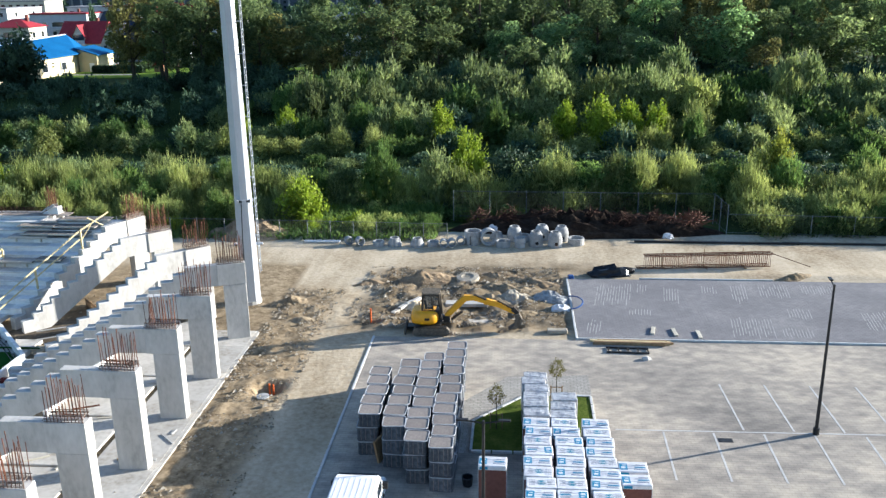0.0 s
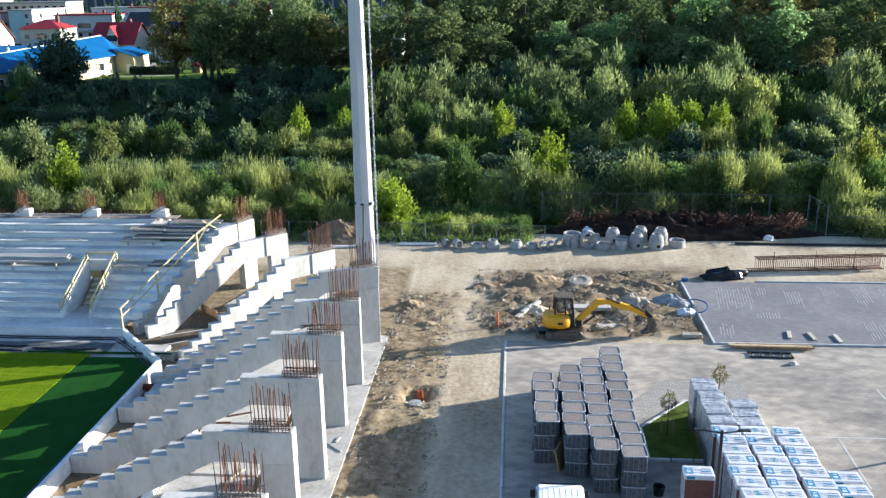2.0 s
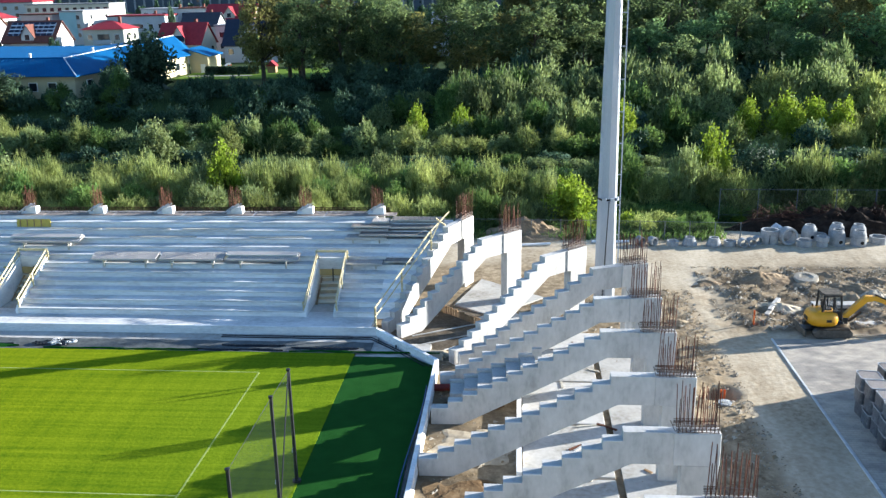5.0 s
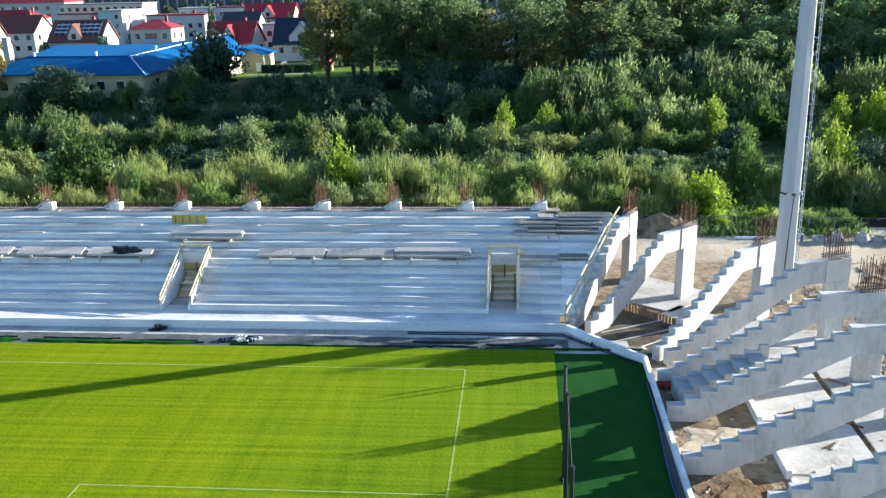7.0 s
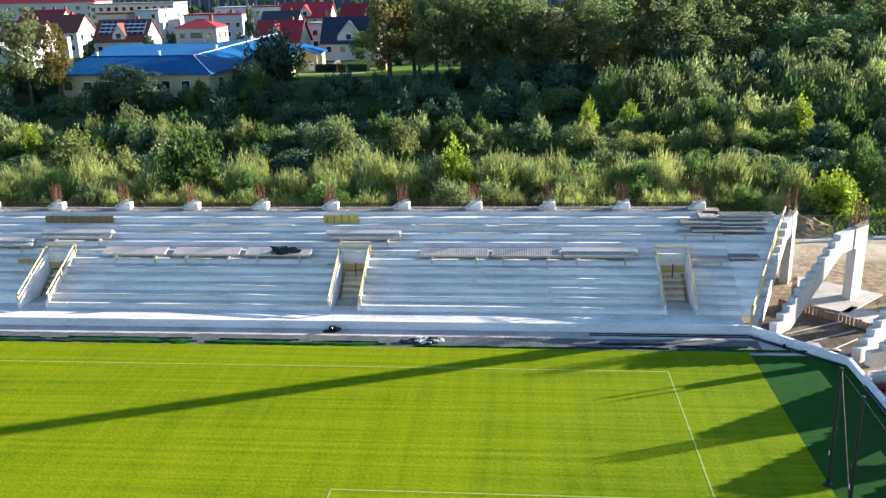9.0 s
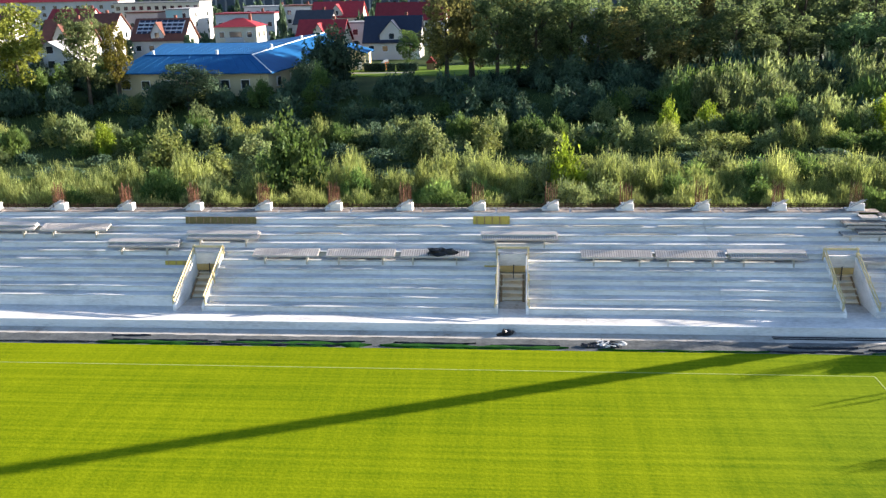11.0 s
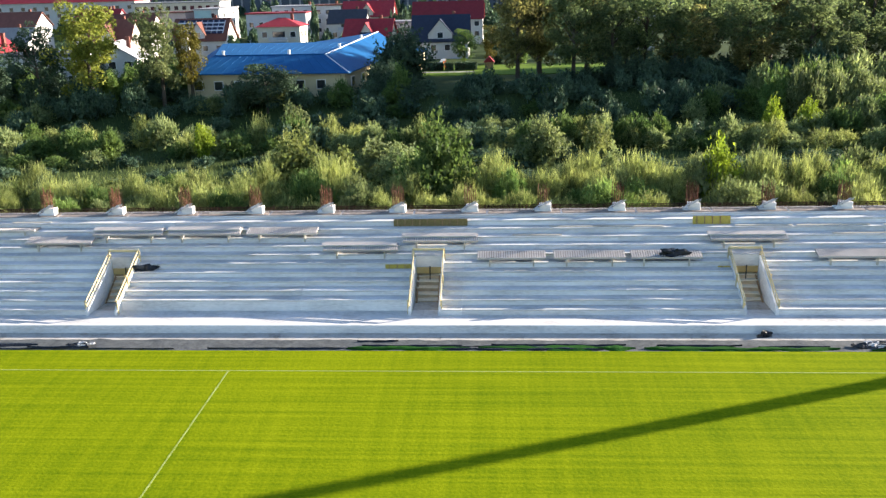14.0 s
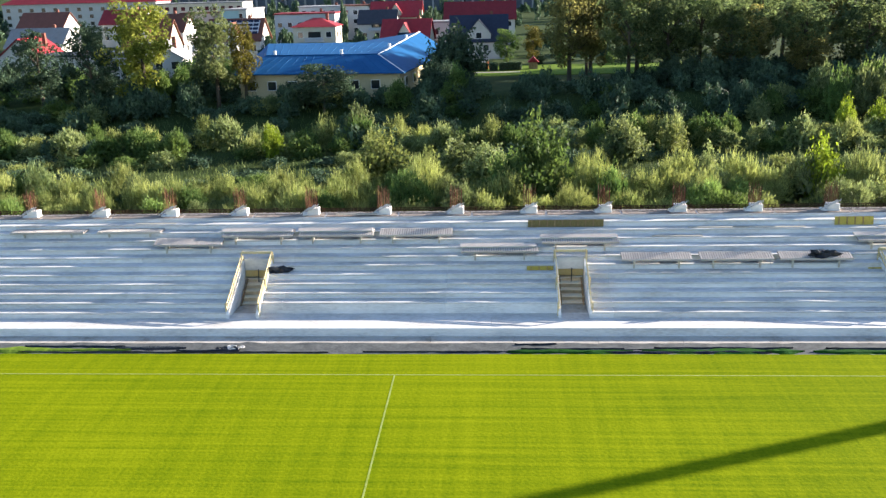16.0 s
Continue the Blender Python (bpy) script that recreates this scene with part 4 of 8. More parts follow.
# patches of sand left in the joints of the new paving
for x0, y0, x1, y1 in ((45.6, 13.1, 48.2, 17.8), (48.9, 15.7, 49.8, 17.8), (50.5, 13.5, 51.9, 17.5), (53.6, 15.8, 55.0, 17.6), (55.4, 13.7, 56.8, 18.2), (57.6, 14.9, 59.9, 18.1), (44.6, 7.6, 45.8, 10.5), (54.0, 7.6, 56.9, 11.3), (58.5, 11.1, 60.2, 13.2), (57.2, 7.7, 59.4, 9.6), (60.8, 15.8, 63.2, 18.2), (63, 9, 65.5, 13), (67, 13, 70, 17.5), (47.8, 11.2, 49.4, 12.6)):
    bm = bmesh.new()
    n = int((x1 - x0) / 0.2)
    for j in range(n):
        a, b = y0 + R.uniform(0, 0.28) * (y1 - y0), y1 - R.uniform(0, 0.22) * (y1 - y0)
        while a < b - 0.3:
            c = min(b, a + R.uniform(0.7, 2.2))
            x = x0 + 0.2 * j + 0.15 * (a - y0)
            vs = [bm.verts.new(p) for p in ((x, a, 0.004), (x + 0.045, a, 0.004), (x + 0.045 + 0.15 * (c - a), c, 0.004), (x + 0.15 * (c - a), c, 0.004))]
            low = [bm.verts.new((v.co.x, v.co.y, -0.004)) for v in vs]
            bm.faces.new(vs)
            for p in range(4):
                bm.faces.new((low[p], low[(p + 1) % 4], vs[(p + 1) % 4], vs[p]))
            a = c + R.uniform(0.08, 0.5)
    part("sand_joint", bm, SANDJOINT, bays).matrix_basis = pose(0, 0, G + 0.10)

# planted island
isl = thing("grass_island", "small grass bed with a pale kerb in the car park", "grass bed", kind="structure")
ipts = [(37.9, -7.3), (44.2, -7.3), (44.2, -1.1), (40.7, -1.1), (37.9, -4.2)]
bm = bmesh.new()
bm.faces.new([bm.verts.new((x, y, G + 0.03)) for x, y in ipts])
made = bmesh.ops.extrude_face_region(bm, geom=bm.faces[:])
bmesh.ops.translate(bm, vec=(0, 0, 0.08), verts=[g for g in made["geom"] if isinstance(g, bmesh.types.BMVert)])
bmesh.ops.recalc_face_normals(bm, faces=bm.faces)
part("grass", bm, ISLAND, isl)
for p, q in zip(ipts, ipts[1:] + ipts[:1]):
    a, b = Vector((*p, 0)), Vector((*q, 0))
    n = max(1, round((b - a).length))
    for k in range(n):
        c = a.lerp(b, k / n)
        o = share(stone, "kerb_stone", pose(c.x, c.y, 0.1, 0, 0, math.degrees(math.atan2(b.y - a.y, b.x - a.x)) + 90), isl)
bm = bmesh.new()
pin = [(37.65, -7.4), (37.65, -4.15), (40.6, -0.85), (44.3, -0.85)]
pout = [(36.6, -7.4), (36.5, -2.9), (39.6, 1.3), (44.3, 1.8)]
for k in range(3):
    bm.faces.new([bm.verts.new((x, y, G + 0.027)) for x, y in (pin[k], pin[k + 1], pout[k + 1], pout[k])])
bmesh.ops.remove_doubles(bm, verts=bm.verts, dist=0.001)
made = bmesh.ops.extrude_face_region(bm, geom=bm.faces[:])
bmesh.ops.translate(bm, vec=(0, 0, -0.1), verts=[g for g in made["geom"] if isinstance(g, bmesh.types.BMVert)])
bmesh.ops.recalc_face_normals(bm, faces=bm.faces)
path = part("paved_path", bm, PALEPAVER)
tagged(path, "pale paved strip beside the grass bed", "path", kind="structure")


# ---- stacked wrapped pallets of grey blocks ----
crate = thing("block_pallet", "shrink-wrapped cube of grey blocks with a white film rim", "wrapped pallet", group="stacked pallets of grey blocks")
def rounded(hx, hy, c, z0, z1, bm=None, inner=None):
    """A block with rounded upright edges; with inner, only a rim of that width."""
    bm = bm or bmesh.new()
    pts = []
    for sx, sy, a0 in ((1, 1, 0), (-1, 1, 90), (-1, -1, 180), (1, -1, 270)):
        for k in range(4):
            a = radians(a0 + 30 * k)
            pts.append((sx * (hx - c) + c * math.cos(a), sy * (hy - c) + c * math.sin(a)))
    low, top = [bm.verts.new((x, y, z0)) for x, y in pts], [bm.verts.new((x, y, z1)) for x, y in pts]
    n = len(pts)
    for k in range(n):
        bm.faces.new((low[k], low[(k + 1) % n], top[(k + 1) % n], top[k]))
    if inner:
        s = [(x * (1 - inner / hx), y * (1 - inner / hy)) for x, y in pts]
        a, b = [bm.verts.new((x, y, z1)) for x, y in s], [bm.verts.new((x, y, z0)) for x, y in s]
        for k in range(n):
            bm.faces.new((top[k], top[(k + 1) % n], a[(k + 1) % n], a[k]))
            bm.faces.new((a[k], a[(k + 1) % n], b[(k + 1) % n], b[k]))
    else:
        bm.faces.new(top)
        bm.faces.new(list(reversed(low)))
    return bm


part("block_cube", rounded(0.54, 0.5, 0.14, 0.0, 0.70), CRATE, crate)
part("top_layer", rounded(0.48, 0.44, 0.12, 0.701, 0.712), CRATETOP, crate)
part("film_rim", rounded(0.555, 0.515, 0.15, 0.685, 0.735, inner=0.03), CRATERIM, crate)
# pale strips: the film's upright highlights put into colour
for s in (-0.32, -0.1, 0.13, 0.33):
    part("wrap_fold", boxed(s - 0.015, s + 0.015, -0.506, -0.498, 0.05, 0.66), CRATETOP, crate)
started = False
for cx, y0, n in ((32.95, -7.3, 5), (34.3, -8.4, 7), (35.5, -9.7, 9), (36.7, -10.3, 11)):
    for r in range(n):
        for lv in range(3):
            m = pose(cx + R.uniform(-0.09, 0.09), y0 + 1.1 * r + R.uniform(-0.04, 0.04), G + 0.02 + 0.75 * lv, 0, 0, R.uniform(-4, 4))
            if not started:
                crate.matrix_basis, started = m, True
            else:
                copy_thing(crate, m)
tagged(part("leaning_pallet", boxed(-0.5, 0.5, -0.05, 0.05, 0, 1.1), WOODOLD), "brown wooden pallet leaning on the stacked blocks", "pallet").matrix_basis = pose(33.7, -8.1, G + 0.02, -12, 0, 70)


# ---- pallets of clay blocks under printed white film ----
def printed_pallet(height, film, logos):
    t = thing("clay_block_pallet", "pallet of red clay blocks under white film with blue print" if logos else "pallet of blocks wrapped in crinkled clear film", "wrapped pallet", group="pallets of clay blocks")
    part("pallet_base", boxed(-0.6, 0.6, -0.4, 0.4, 0, 0.13), WOODOLD, t)
    part("clay_cube", boxed(-0.585, 0.585, -0.385, 0.385, 0.13, height - 0.03), CLAY if logos else CRATE, t)
    part("film_hood", boxed(-0.61, 0.61, -0.405, 0.405, height - (0.22 if logos else 1.6), height, bevel=0.03), film, t)
    if logos:
        for q in (-1, 1):
            part("film_skirt", boxed(q * 0.6 - 0.012, q * 0.6 + 0.012, -0.4, 0.4, 0.35, height - 0.2), SILVER, t, "clear film drawn down the side")
    if logos == 1:
        part("print_mark", boxed(-0.56, -0.24, -0.26, 0.22, height - 0.004, height + 0.004), BLUEPRINT, t)
        part("print_mark", boxed(-0.54, -0.2, -0.411, -0.404, height - 0.17, height - 0.05), BLUEPRINT, t)
        part("print_bar", boxed(-0.5, -0.32, -0.16, -0.02, height + 0.001, height + 0.007), FILM, t)
        part("print_bar", boxed(-0.46, -0.3, 0.06, 0.12, height + 0.001, height + 0.007), FILM, t)
        for k in range(3):
            part("print_bar", boxed(0.02 + 0.05 * k, 0.5, -0.24 + 0.17 * k, -0.16 + 0.17 * k, height - 0.004, height + 0.005), INK if k != 1 else BLUEPRINT, t)
    # loose folds of the film over the top
    for k in range(3 if logos else 6):
        q = 0.17 * k - (0.2 if logos else 0.42)
        part("film_fold", rod((-0.57 + 0.1 * (k % 2), q, height - 0.004), (0.56 - 0.16 * (k % 3), q + 0.13 - 0.09 * (k % 3), height + 0.004), 0.013, 4), film, t)
    if logos == 2:
        for k in range(2):
            a = 1 if k else -1
            part("print_mark", extrude([(-0.17, height + 0.001), (-0.17, height + 0.005), (0.17, height + 0.005), (0.17, height + 0.001)], a * 0.06, a * 0.075), TEAL, t)
            bm = bmesh.new()
            bm.faces.new([bm.verts.new(q) for q in ((-0.14, a * 0.16, height + 0.006), (0.14, a * 0.16, height + 0.006), (0, a * 0.02, height + 0.006))])
            part("print_mark", bm, TEAL, t)
        for k in range(4):
            part("print_bar", boxed(-0.5 + 0.03 * k, -0.25, -0.2 + 0.11 * k, -0.17 + 0.11 * k, height - 0.004, height + 0.005), INK, t)
            part("print_bar", boxed(0.26, 0.5, -0.2 + 0.11 * k, -0.17 + 0.11 * k, height - 0.004, height + 0.005), INK, t)
    return t


TEAL = material("teal_print", [(0.0, 0.2, 0.3), (0.01, 0.26, 0.36)], 6, 0.5, 0)
INK = material("grey_print", [(0.2, 0.22, 0.27), (0.3, 0.32, 0.36)], 6, 0.5, 0)
H2 = 2.48
printed, printed_b, silver = None, None, None
for cx, y0, n, ns in ((41.05, -14.6, 8, 6), (42.4, -14.6, 8, 3), (43.75, -14.6, 8, 0)):
    for r in range(n):
        m = pose(cx + R.uniform(-0.09, 0.09), y0 + 0.86 * r, G + 0.02, 0, 0, R.uniform(-3, 3) + (180 if R.random() < 0.35 else 0))
        if printed is None:
            printed = printed_pallet(H2, FILM, 1)
            printed.matrix_basis = m
        elif printed_b is None:
            printed_b = printed_pallet(H2, FILM, 2)
            printed_b.matrix_basis = m
        elif (r + int(cx)) % 3 == 1:
            copy_thing(printed_b, m)
        else:
            copy_thing(printed, m)
    for r in range(ns):
        m = pose(cx + R.uniform(-0.1, 0.1), y0 + 0.86 * (n + r) + 0.1, G + 0.02, 0, 0, R.uniform(-5, 5)) @ Matrix.Diagonal((1, 1, R.uniform(0.93, 1.03), 1))
        if silver is None:
            silver = printed_pallet(H2, SILVER, 0)
            silver.matrix_basis = m
        else:
            copy_thing(silver, m)
for x, y in ((45.0, -12.3), (45.0, -13.3), (39.1, -12.2)):
    copy_thing(printed, pose(x, y, G + 0.02, 0, 0, R.uniform(-2, 2)))


# ---- lamp posts ----
def lamp_post(x, y, h, arms):
    t = thing("street_lamp", "slim black steel lamp post standing in the car park", "lamp post", x, y, G + 0.02)
    part("base", lathe([(0.0, 0), (0.16, 0), (0.16, 0.35), (0.0, 0.37)], 12), DARKSTEEL, t)
    part("pole", cyl(bmesh.new(), (0, 0, 0.3), (0, 0, h), 0.09, 0.055, 10), DARKSTEEL, t)
    for ang in arms:
        a = part("arm", rod((0, 0, h - 0.1), (0.85 * math.cos(ang), 0.85 * math.sin(ang), h + 0.02), 0.035), DARKSTEEL, t)
        o = part("lamp_head", boxed(0.55, 1.0, -0.08, 0.08, 0, 0.06, bevel=0.01), DARKSTEEL, a)
        o.matrix_basis = pose(0, 0, h + 0.0, 0, 0, math.degrees(ang))
    return t


lamp_post(55.2, -4.5, 8.0, (math.radians(85),))
lamp_post(38.85, -16.3, 6.6, (math.radians(0), math.radians(180)))


# ---- plants ----
def leaves_mesh(name, centres, normals_up, size, rng, slim=0.35):
    """Small pointed leaves, each its own face, round the given points; an array of (position, direction)."""
    n = len(centres)
    d = normals_up / (np.linalg.norm(normals_up, axis=1, keepdims=True) + 1e-9)
    side = np.cross(d, rng.normal(size=(n, 3)))
    side /= np.linalg.norm(side, axis=1, keepdims=True) + 1e-9
    ln = size * rng.uniform(0.6, 1.35, (n, 1))
    v = np.empty((n, 3, 3))
    v[:, 0] = centres - d * ln * 0.4 + side * ln * slim * 0.5
    v[:, 1] = centres - d * ln * 0.4 - side * ln * slim * 0.5
    v[:, 2] = centres + d * ln * 0.6
    mesh = bpy.data.meshes.new(name)
    mesh.vertices.add(3 * n)
    mesh.vertices.foreach_set("co", v.ravel())
    mesh.loops.add(3 * n)
    mesh.loops.foreach_set("vertex_index", np.arange(3 * n))
    mesh.polygons.add(n)
    mesh.polygons.foreach_set("loop_start", np.arange(0, 3 * n, 3))
    mesh.polygons.foreach_set("loop_total", np.full(n, 3))
    mesh.update(calc_edges=True)
    return mesh


def bush_points(rng, radius, height, shoots, per, upright=0.6):
    a, r = rng.uniform(0, 2 * np.pi, shoots), np.sqrt(rng.uniform(0, 1, shoots))
    lump = 1 + 0.25 * np.sin(3 * a + rng.uniform(0, 6)) + 0.15 * np.sin(5 * a + rng.uniform(0, 6))
    tip = np.stack([np.cos(a) * r * radius * lump, np.sin(a) * r * radius * lump, height * (1 - 0.62 * r ** 2.2) * rng.uniform(0.78, 1.12, shoots)], 1)
    base = tip * np.array([0.25, 0.25, 0.0])
    t = rng.uniform(0.25, 1.0, (shoots, per)) ** 0.75
    mid = base * 0.4 + tip * 0.6 + np.array([0, 0, 1.0]) * (height * 0.12) - np.array([1, 1, 0]) * tip * 0.1
    P = (1 - t[..., None]) ** 2 * base[:, None] + 2 * t[..., None] * (1 - t[..., None]) * mid[:, None] + t[..., None] ** 2 * tip[:, None]
    P = P + rng.normal(size=P.shape) * 0.13 * radius * (1.05 - t[..., None] * 0.65)
    P[..., 2] = np.maximum(P[..., 2], 0.05)
    dirs = upright * np.array([0, 0, 1.0]) + 0.6 * (tip - base)[:, None] / height + rng.normal(size=P.shape) * 0.75
    return P.reshape(-1, 3), dirs.reshape(-1, 3)


def plume_points(rng, radius, height, lobes, per, spike=0.12, fuzz=0.1, lobe=(0.3, 0.46)):
    """A bush of upright rounded lobes: leaves lie on the lobes' outsides, thin shoots stand out of their tops."""
    P, D = [], []
    for k in range(lobes):
        a, r = rng.uniform(0, 2 * np.pi), math.sqrt((k + 0.5) / lobes) * 0.72
        c = np.array([math.cos(a) * r, math.sin(a) * r, 0.0]) * radius
        hz, lr = height * (1 - 0.55 * r * r) * rng.uniform(0.72, 1.08), radius * rng.uniform(*lobe)
        v = rng.uniform(0.16, 1.0, per) ** 0.66
        th = rng.uniform(0, 2 * np.pi, per)
        prof = lr * np.sqrt(np.maximum(0.0, 1 - v ** 2.6)) * (0.75 + 0.25 * np.minimum(v * 2.5, 1)) * (1 + 0.16 * np.sin(4 * th + k) * np.cos(7 * v + k))
        out = np.stack([np.cos(th), np.sin(th), np.zeros(per)], 1)
        q = c + out * prof[:, None] * rng.uniform(0.72, 1.06, (per, 1))
        q[:, 2] = v * hz
        q += rng.normal(size=q.shape) * fuzz * lr
        up = rng.random(per) < spike
        q[up, 2] += rng.uniform(0.02, 0.2, up.sum()) * hz * v[up]
        d = out * (1.05 - v)[:, None] * 0.8 + np.array([0, 0, 0.75]) + rng.normal(size=q.shape) * 0.42
        d[up] = np.array([0, 0, 1.0]) + rng.normal(size=(up.sum(), 3)) * 0.22
        P.append(q)
        D.append(d)
    P = np.concatenate(P)
    P[:, 2] = np.maximum(P[:, 2], 0.05)
    return P, np.concatenate(D)


def dome_points(rng, radius, height, lobes, per, spike=0.2, lobe=(0.32, 0.5), rough=0.5, tall=1.0):
    """A bush heaped up of rounded sprays: leaves point outwards from each spray, thin shoots stand out of its top."""
    P, D = [], []
    for k in range(lobes):
        a, r = rng.uniform(0, 2 * np.pi), math.sqrt((k + 0.5) / lobes) * 0.7
        lr = radius * rng.uniform(*lobe)
        lz = lr * rng.uniform(1.0, 1.35) * tall * height / (1.35 * radius)
        top = height * (1 - 0.75 * r * r) * rng.uniform(0.8, 1.06)
        c = np.array([math.cos(a) * r * radius, math.sin(a) * r * radius, max(top - lz, 0.3 * lz)])
        d = rng.normal(size=(per, 3))
        d[:, 2] = np.where(d[:, 2] < -0.4, -d[:, 2], d[:, 2])
        d /= np.linalg.norm(d, axis=1, keepdims=True)
        out = rng.uniform(0.7, 1.05, (per, 1)) * (1 + 0.14 * np.sin(5 * d[:, [0]] + 4 * d[:, [1]] + k) * np.cos(5 * d[:, [2]] + k))
        up = (rng.random(per) < spike) & (d[:, 2] > 0.1)
        out[up] *= rng.uniform(1.0, 1.22 + 0.2 * tall, (up.sum(), 1))
        P.append(c + d * out * np.array([lr, lr, lz]))
        D.append(d + np.array([0, 0, 0.45 * tall]) + rng.normal(size=(per, 3)) * np.where(up, 0.2, rough)[:, None])
    P = np.concatenate(P)
    P[:, 2] = np.maximum(P[:, 2], 0.05)
    return P, np.concatenate(D)


def with_blockers(rng, P, dd, size, radius, height, n=130):
    """Leaf points with large unseen leaves added inside to block light through the bush, and a size for each leaf."""
    a, r = rng.uniform(0, 2 * np.pi, n), radius * 0.62 * np.sqrt(rng.uniform(0, 1, n))
    q = np.stack([np.cos(a) * r, np.sin(a) * r, height * rng.uniform(0.04, 0.58, n)], 1)
    return np.concatenate([P, q]), np.concatenate([dd, rng.normal(size=q.shape)]), np.concatenate([np.full((len(P), 1), size), np.full((n, 1), radius * 0.42)])


rng = np.random.default_rng(5)
BUSHES, ROUND, REEDS, FAR_BUSHES, FAR_REEDS = [], [], [], [], []
for k in range(6):
    P, dd, sz = with_blockers(rng, *dome_points(rng, 2.4, 3.4, 20, 162, 0.25, (0.2, 0.4), 0.4, 1.25), 0.25, 2.4, 3.4)
    BUSHES.append(leaves_mesh("willow_bush", P, dd, sz, rng, 0.38))
for k in range(4):
    P, dd, sz = with_blockers(rng, *bush_points(rng, 1.9, 3.4, 170, 18, 0.1), 0.21, 1.9, 3.4)
    ROUND.append(leaves_mesh("round_bush", P, dd, sz, rng, 0.7))
for k in range(6):
    P, dd, sz = with_blockers(rng, *dome_points(rng, 2.5, 3.0, 26, 132, 0.55, (0.14, 0.3), 0.3, 1.9), 0.36, 2.5, 3.0)
    REEDS.append(leaves_mesh("shoot_bush", P, dd, sz, rng, 0.17))
for k in range(5):
    P, dd, sz = with_blockers(rng, *dome_points(rng, 2.4, 3.4, 14, 112, 0.3, (0.22, 0.42), 0.4, 1.3), 0.34, 2.4, 3.4)
    FAR_BUSHES.append(leaves_mesh("willow_bush", P, dd, sz, rng, 0.4))
for k in range(4):
    P, dd, sz = with_blockers(rng, *dome_points(rng, 2.5, 3.0, 18, 92, 0.5, (0.18, 0.34), 0.35, 1.6), 0.4, 2.5, 3.0)
    FAR_REEDS.append(leaves_mesh("shoot_bush", P, dd, sz, rng, 0.2))
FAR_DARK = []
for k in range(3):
    P, dd, sz = with_blockers(rng, *plume_points(rng, 2.2, 3.4, 9, 70, 0.06, 0.14), 0.46, 2.2, 3.4, 60)
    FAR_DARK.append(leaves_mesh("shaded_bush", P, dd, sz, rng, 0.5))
FAR_TREES = []
for k in range(3):
    P, dd, sz = with_blockers(rng, *plume_points(rng, 1.9, 3.4, 6, 34, 0.0, 0.14), 0.75, 1.9, 3.4, 30)
    FAR_TREES.append(leaves_mesh("garden_tree", P, dd, sz, rng, 0.8))
for m in BUSHES + ROUND + REEDS:
    m.materials.append(LEAF_WILLOW)


def put_bush(mesh, mat, x, y, s, sz, label, category="bush"):
    ob = new("bush", mesh)
    ob.matrix_basis = Matrix.LocRotScale((x, y, ground_height(x, y) - 0.1), Euler((0, 0, R.uniform(0, 6.28))), (s * R.uniform(0.9, 1.2), s * R.uniform(0.9, 1.15), sz))
    ob.material_slots[0].link = "OBJECT"
    ob.material_slots[0].material = mat
    return tagged(ob, label, category, "bushes along the river bank")


# first belt behind the stand: a deep mass of tall shoots with fuller bushes in it
belt = []
x = -112.0
while x < 94:
    for row in range(5):
        y = 33.6 + 3.3 * row + R.uniform(-0.9, 0.9)
        xx = x + R.uniform(-1.2, 1.2) + 1.6 * (row % 2)
        if 19 < xx < 62 and y < 40.5 or row == 4 and R.random() < (0.9 if xx < -40 else 0.55 if xx > 0 else 0.4):
            continue
        kind = R.random() + (0.14 if xx > 12 else 0.04 if xx > 0 else 0.1 if xx < -45 else 0.0)
        mat, lab, pool = (LEAF_REED, "dense pale green belt of tall willow shoots", REEDS) if kind < 0.76 else (LEAF_WILLOW, "dense grey-green willow bush in evening light", BUSHES) if kind < 0.92 else (LEAF_GREEN, "mid green leafy bush on the river bank", BUSHES)
        s = R.uniform(0.75, 1.2)
        if row in (1, 2, 4) and pool is REEDS:
            belt.append((xx, y, s * 1.05, (1.15 if row == 1 else 1.4) * R.choice((0.75, 0.9, 1.05, 1.2, 1.4))))
            continue
        put_bush(R.choice(pool), mat, xx, y, s, R.choice((0.75, 0.9, 1.05, 1.2, 1.4)) * (0.95, 1.15, 1.3, 1.45 if xx > -20 else 1.2, 1.35)[row], lab)
    x += 3.1
for x, y, s, sz in ((-15.1, 40.2, 1.1, 2.15), (35.0, 45.9, 1.3, 2.25), (19.8, 34.3, 1.3, 1.55), (0.7, 76.6, 0.8, 1.9), (6.7, 79.8, 0.9, 1.7), (29.5, 77.4, 1.1, 1.9), (52, 79, 1.4, 2.1), (56, 80, 1.2, 1.9), (60, 80, 1.1, 1.8), (47, 80, 1.0, 1.9), (-77, 70, 0.7, 1.5), (-10, 34.5, 0.7, 0.85)):
    put_bush(R.choice(ROUND), LEAF_LIME, x, y, s, sz, "bright lime green young tree standing out of the willows", "young tree")
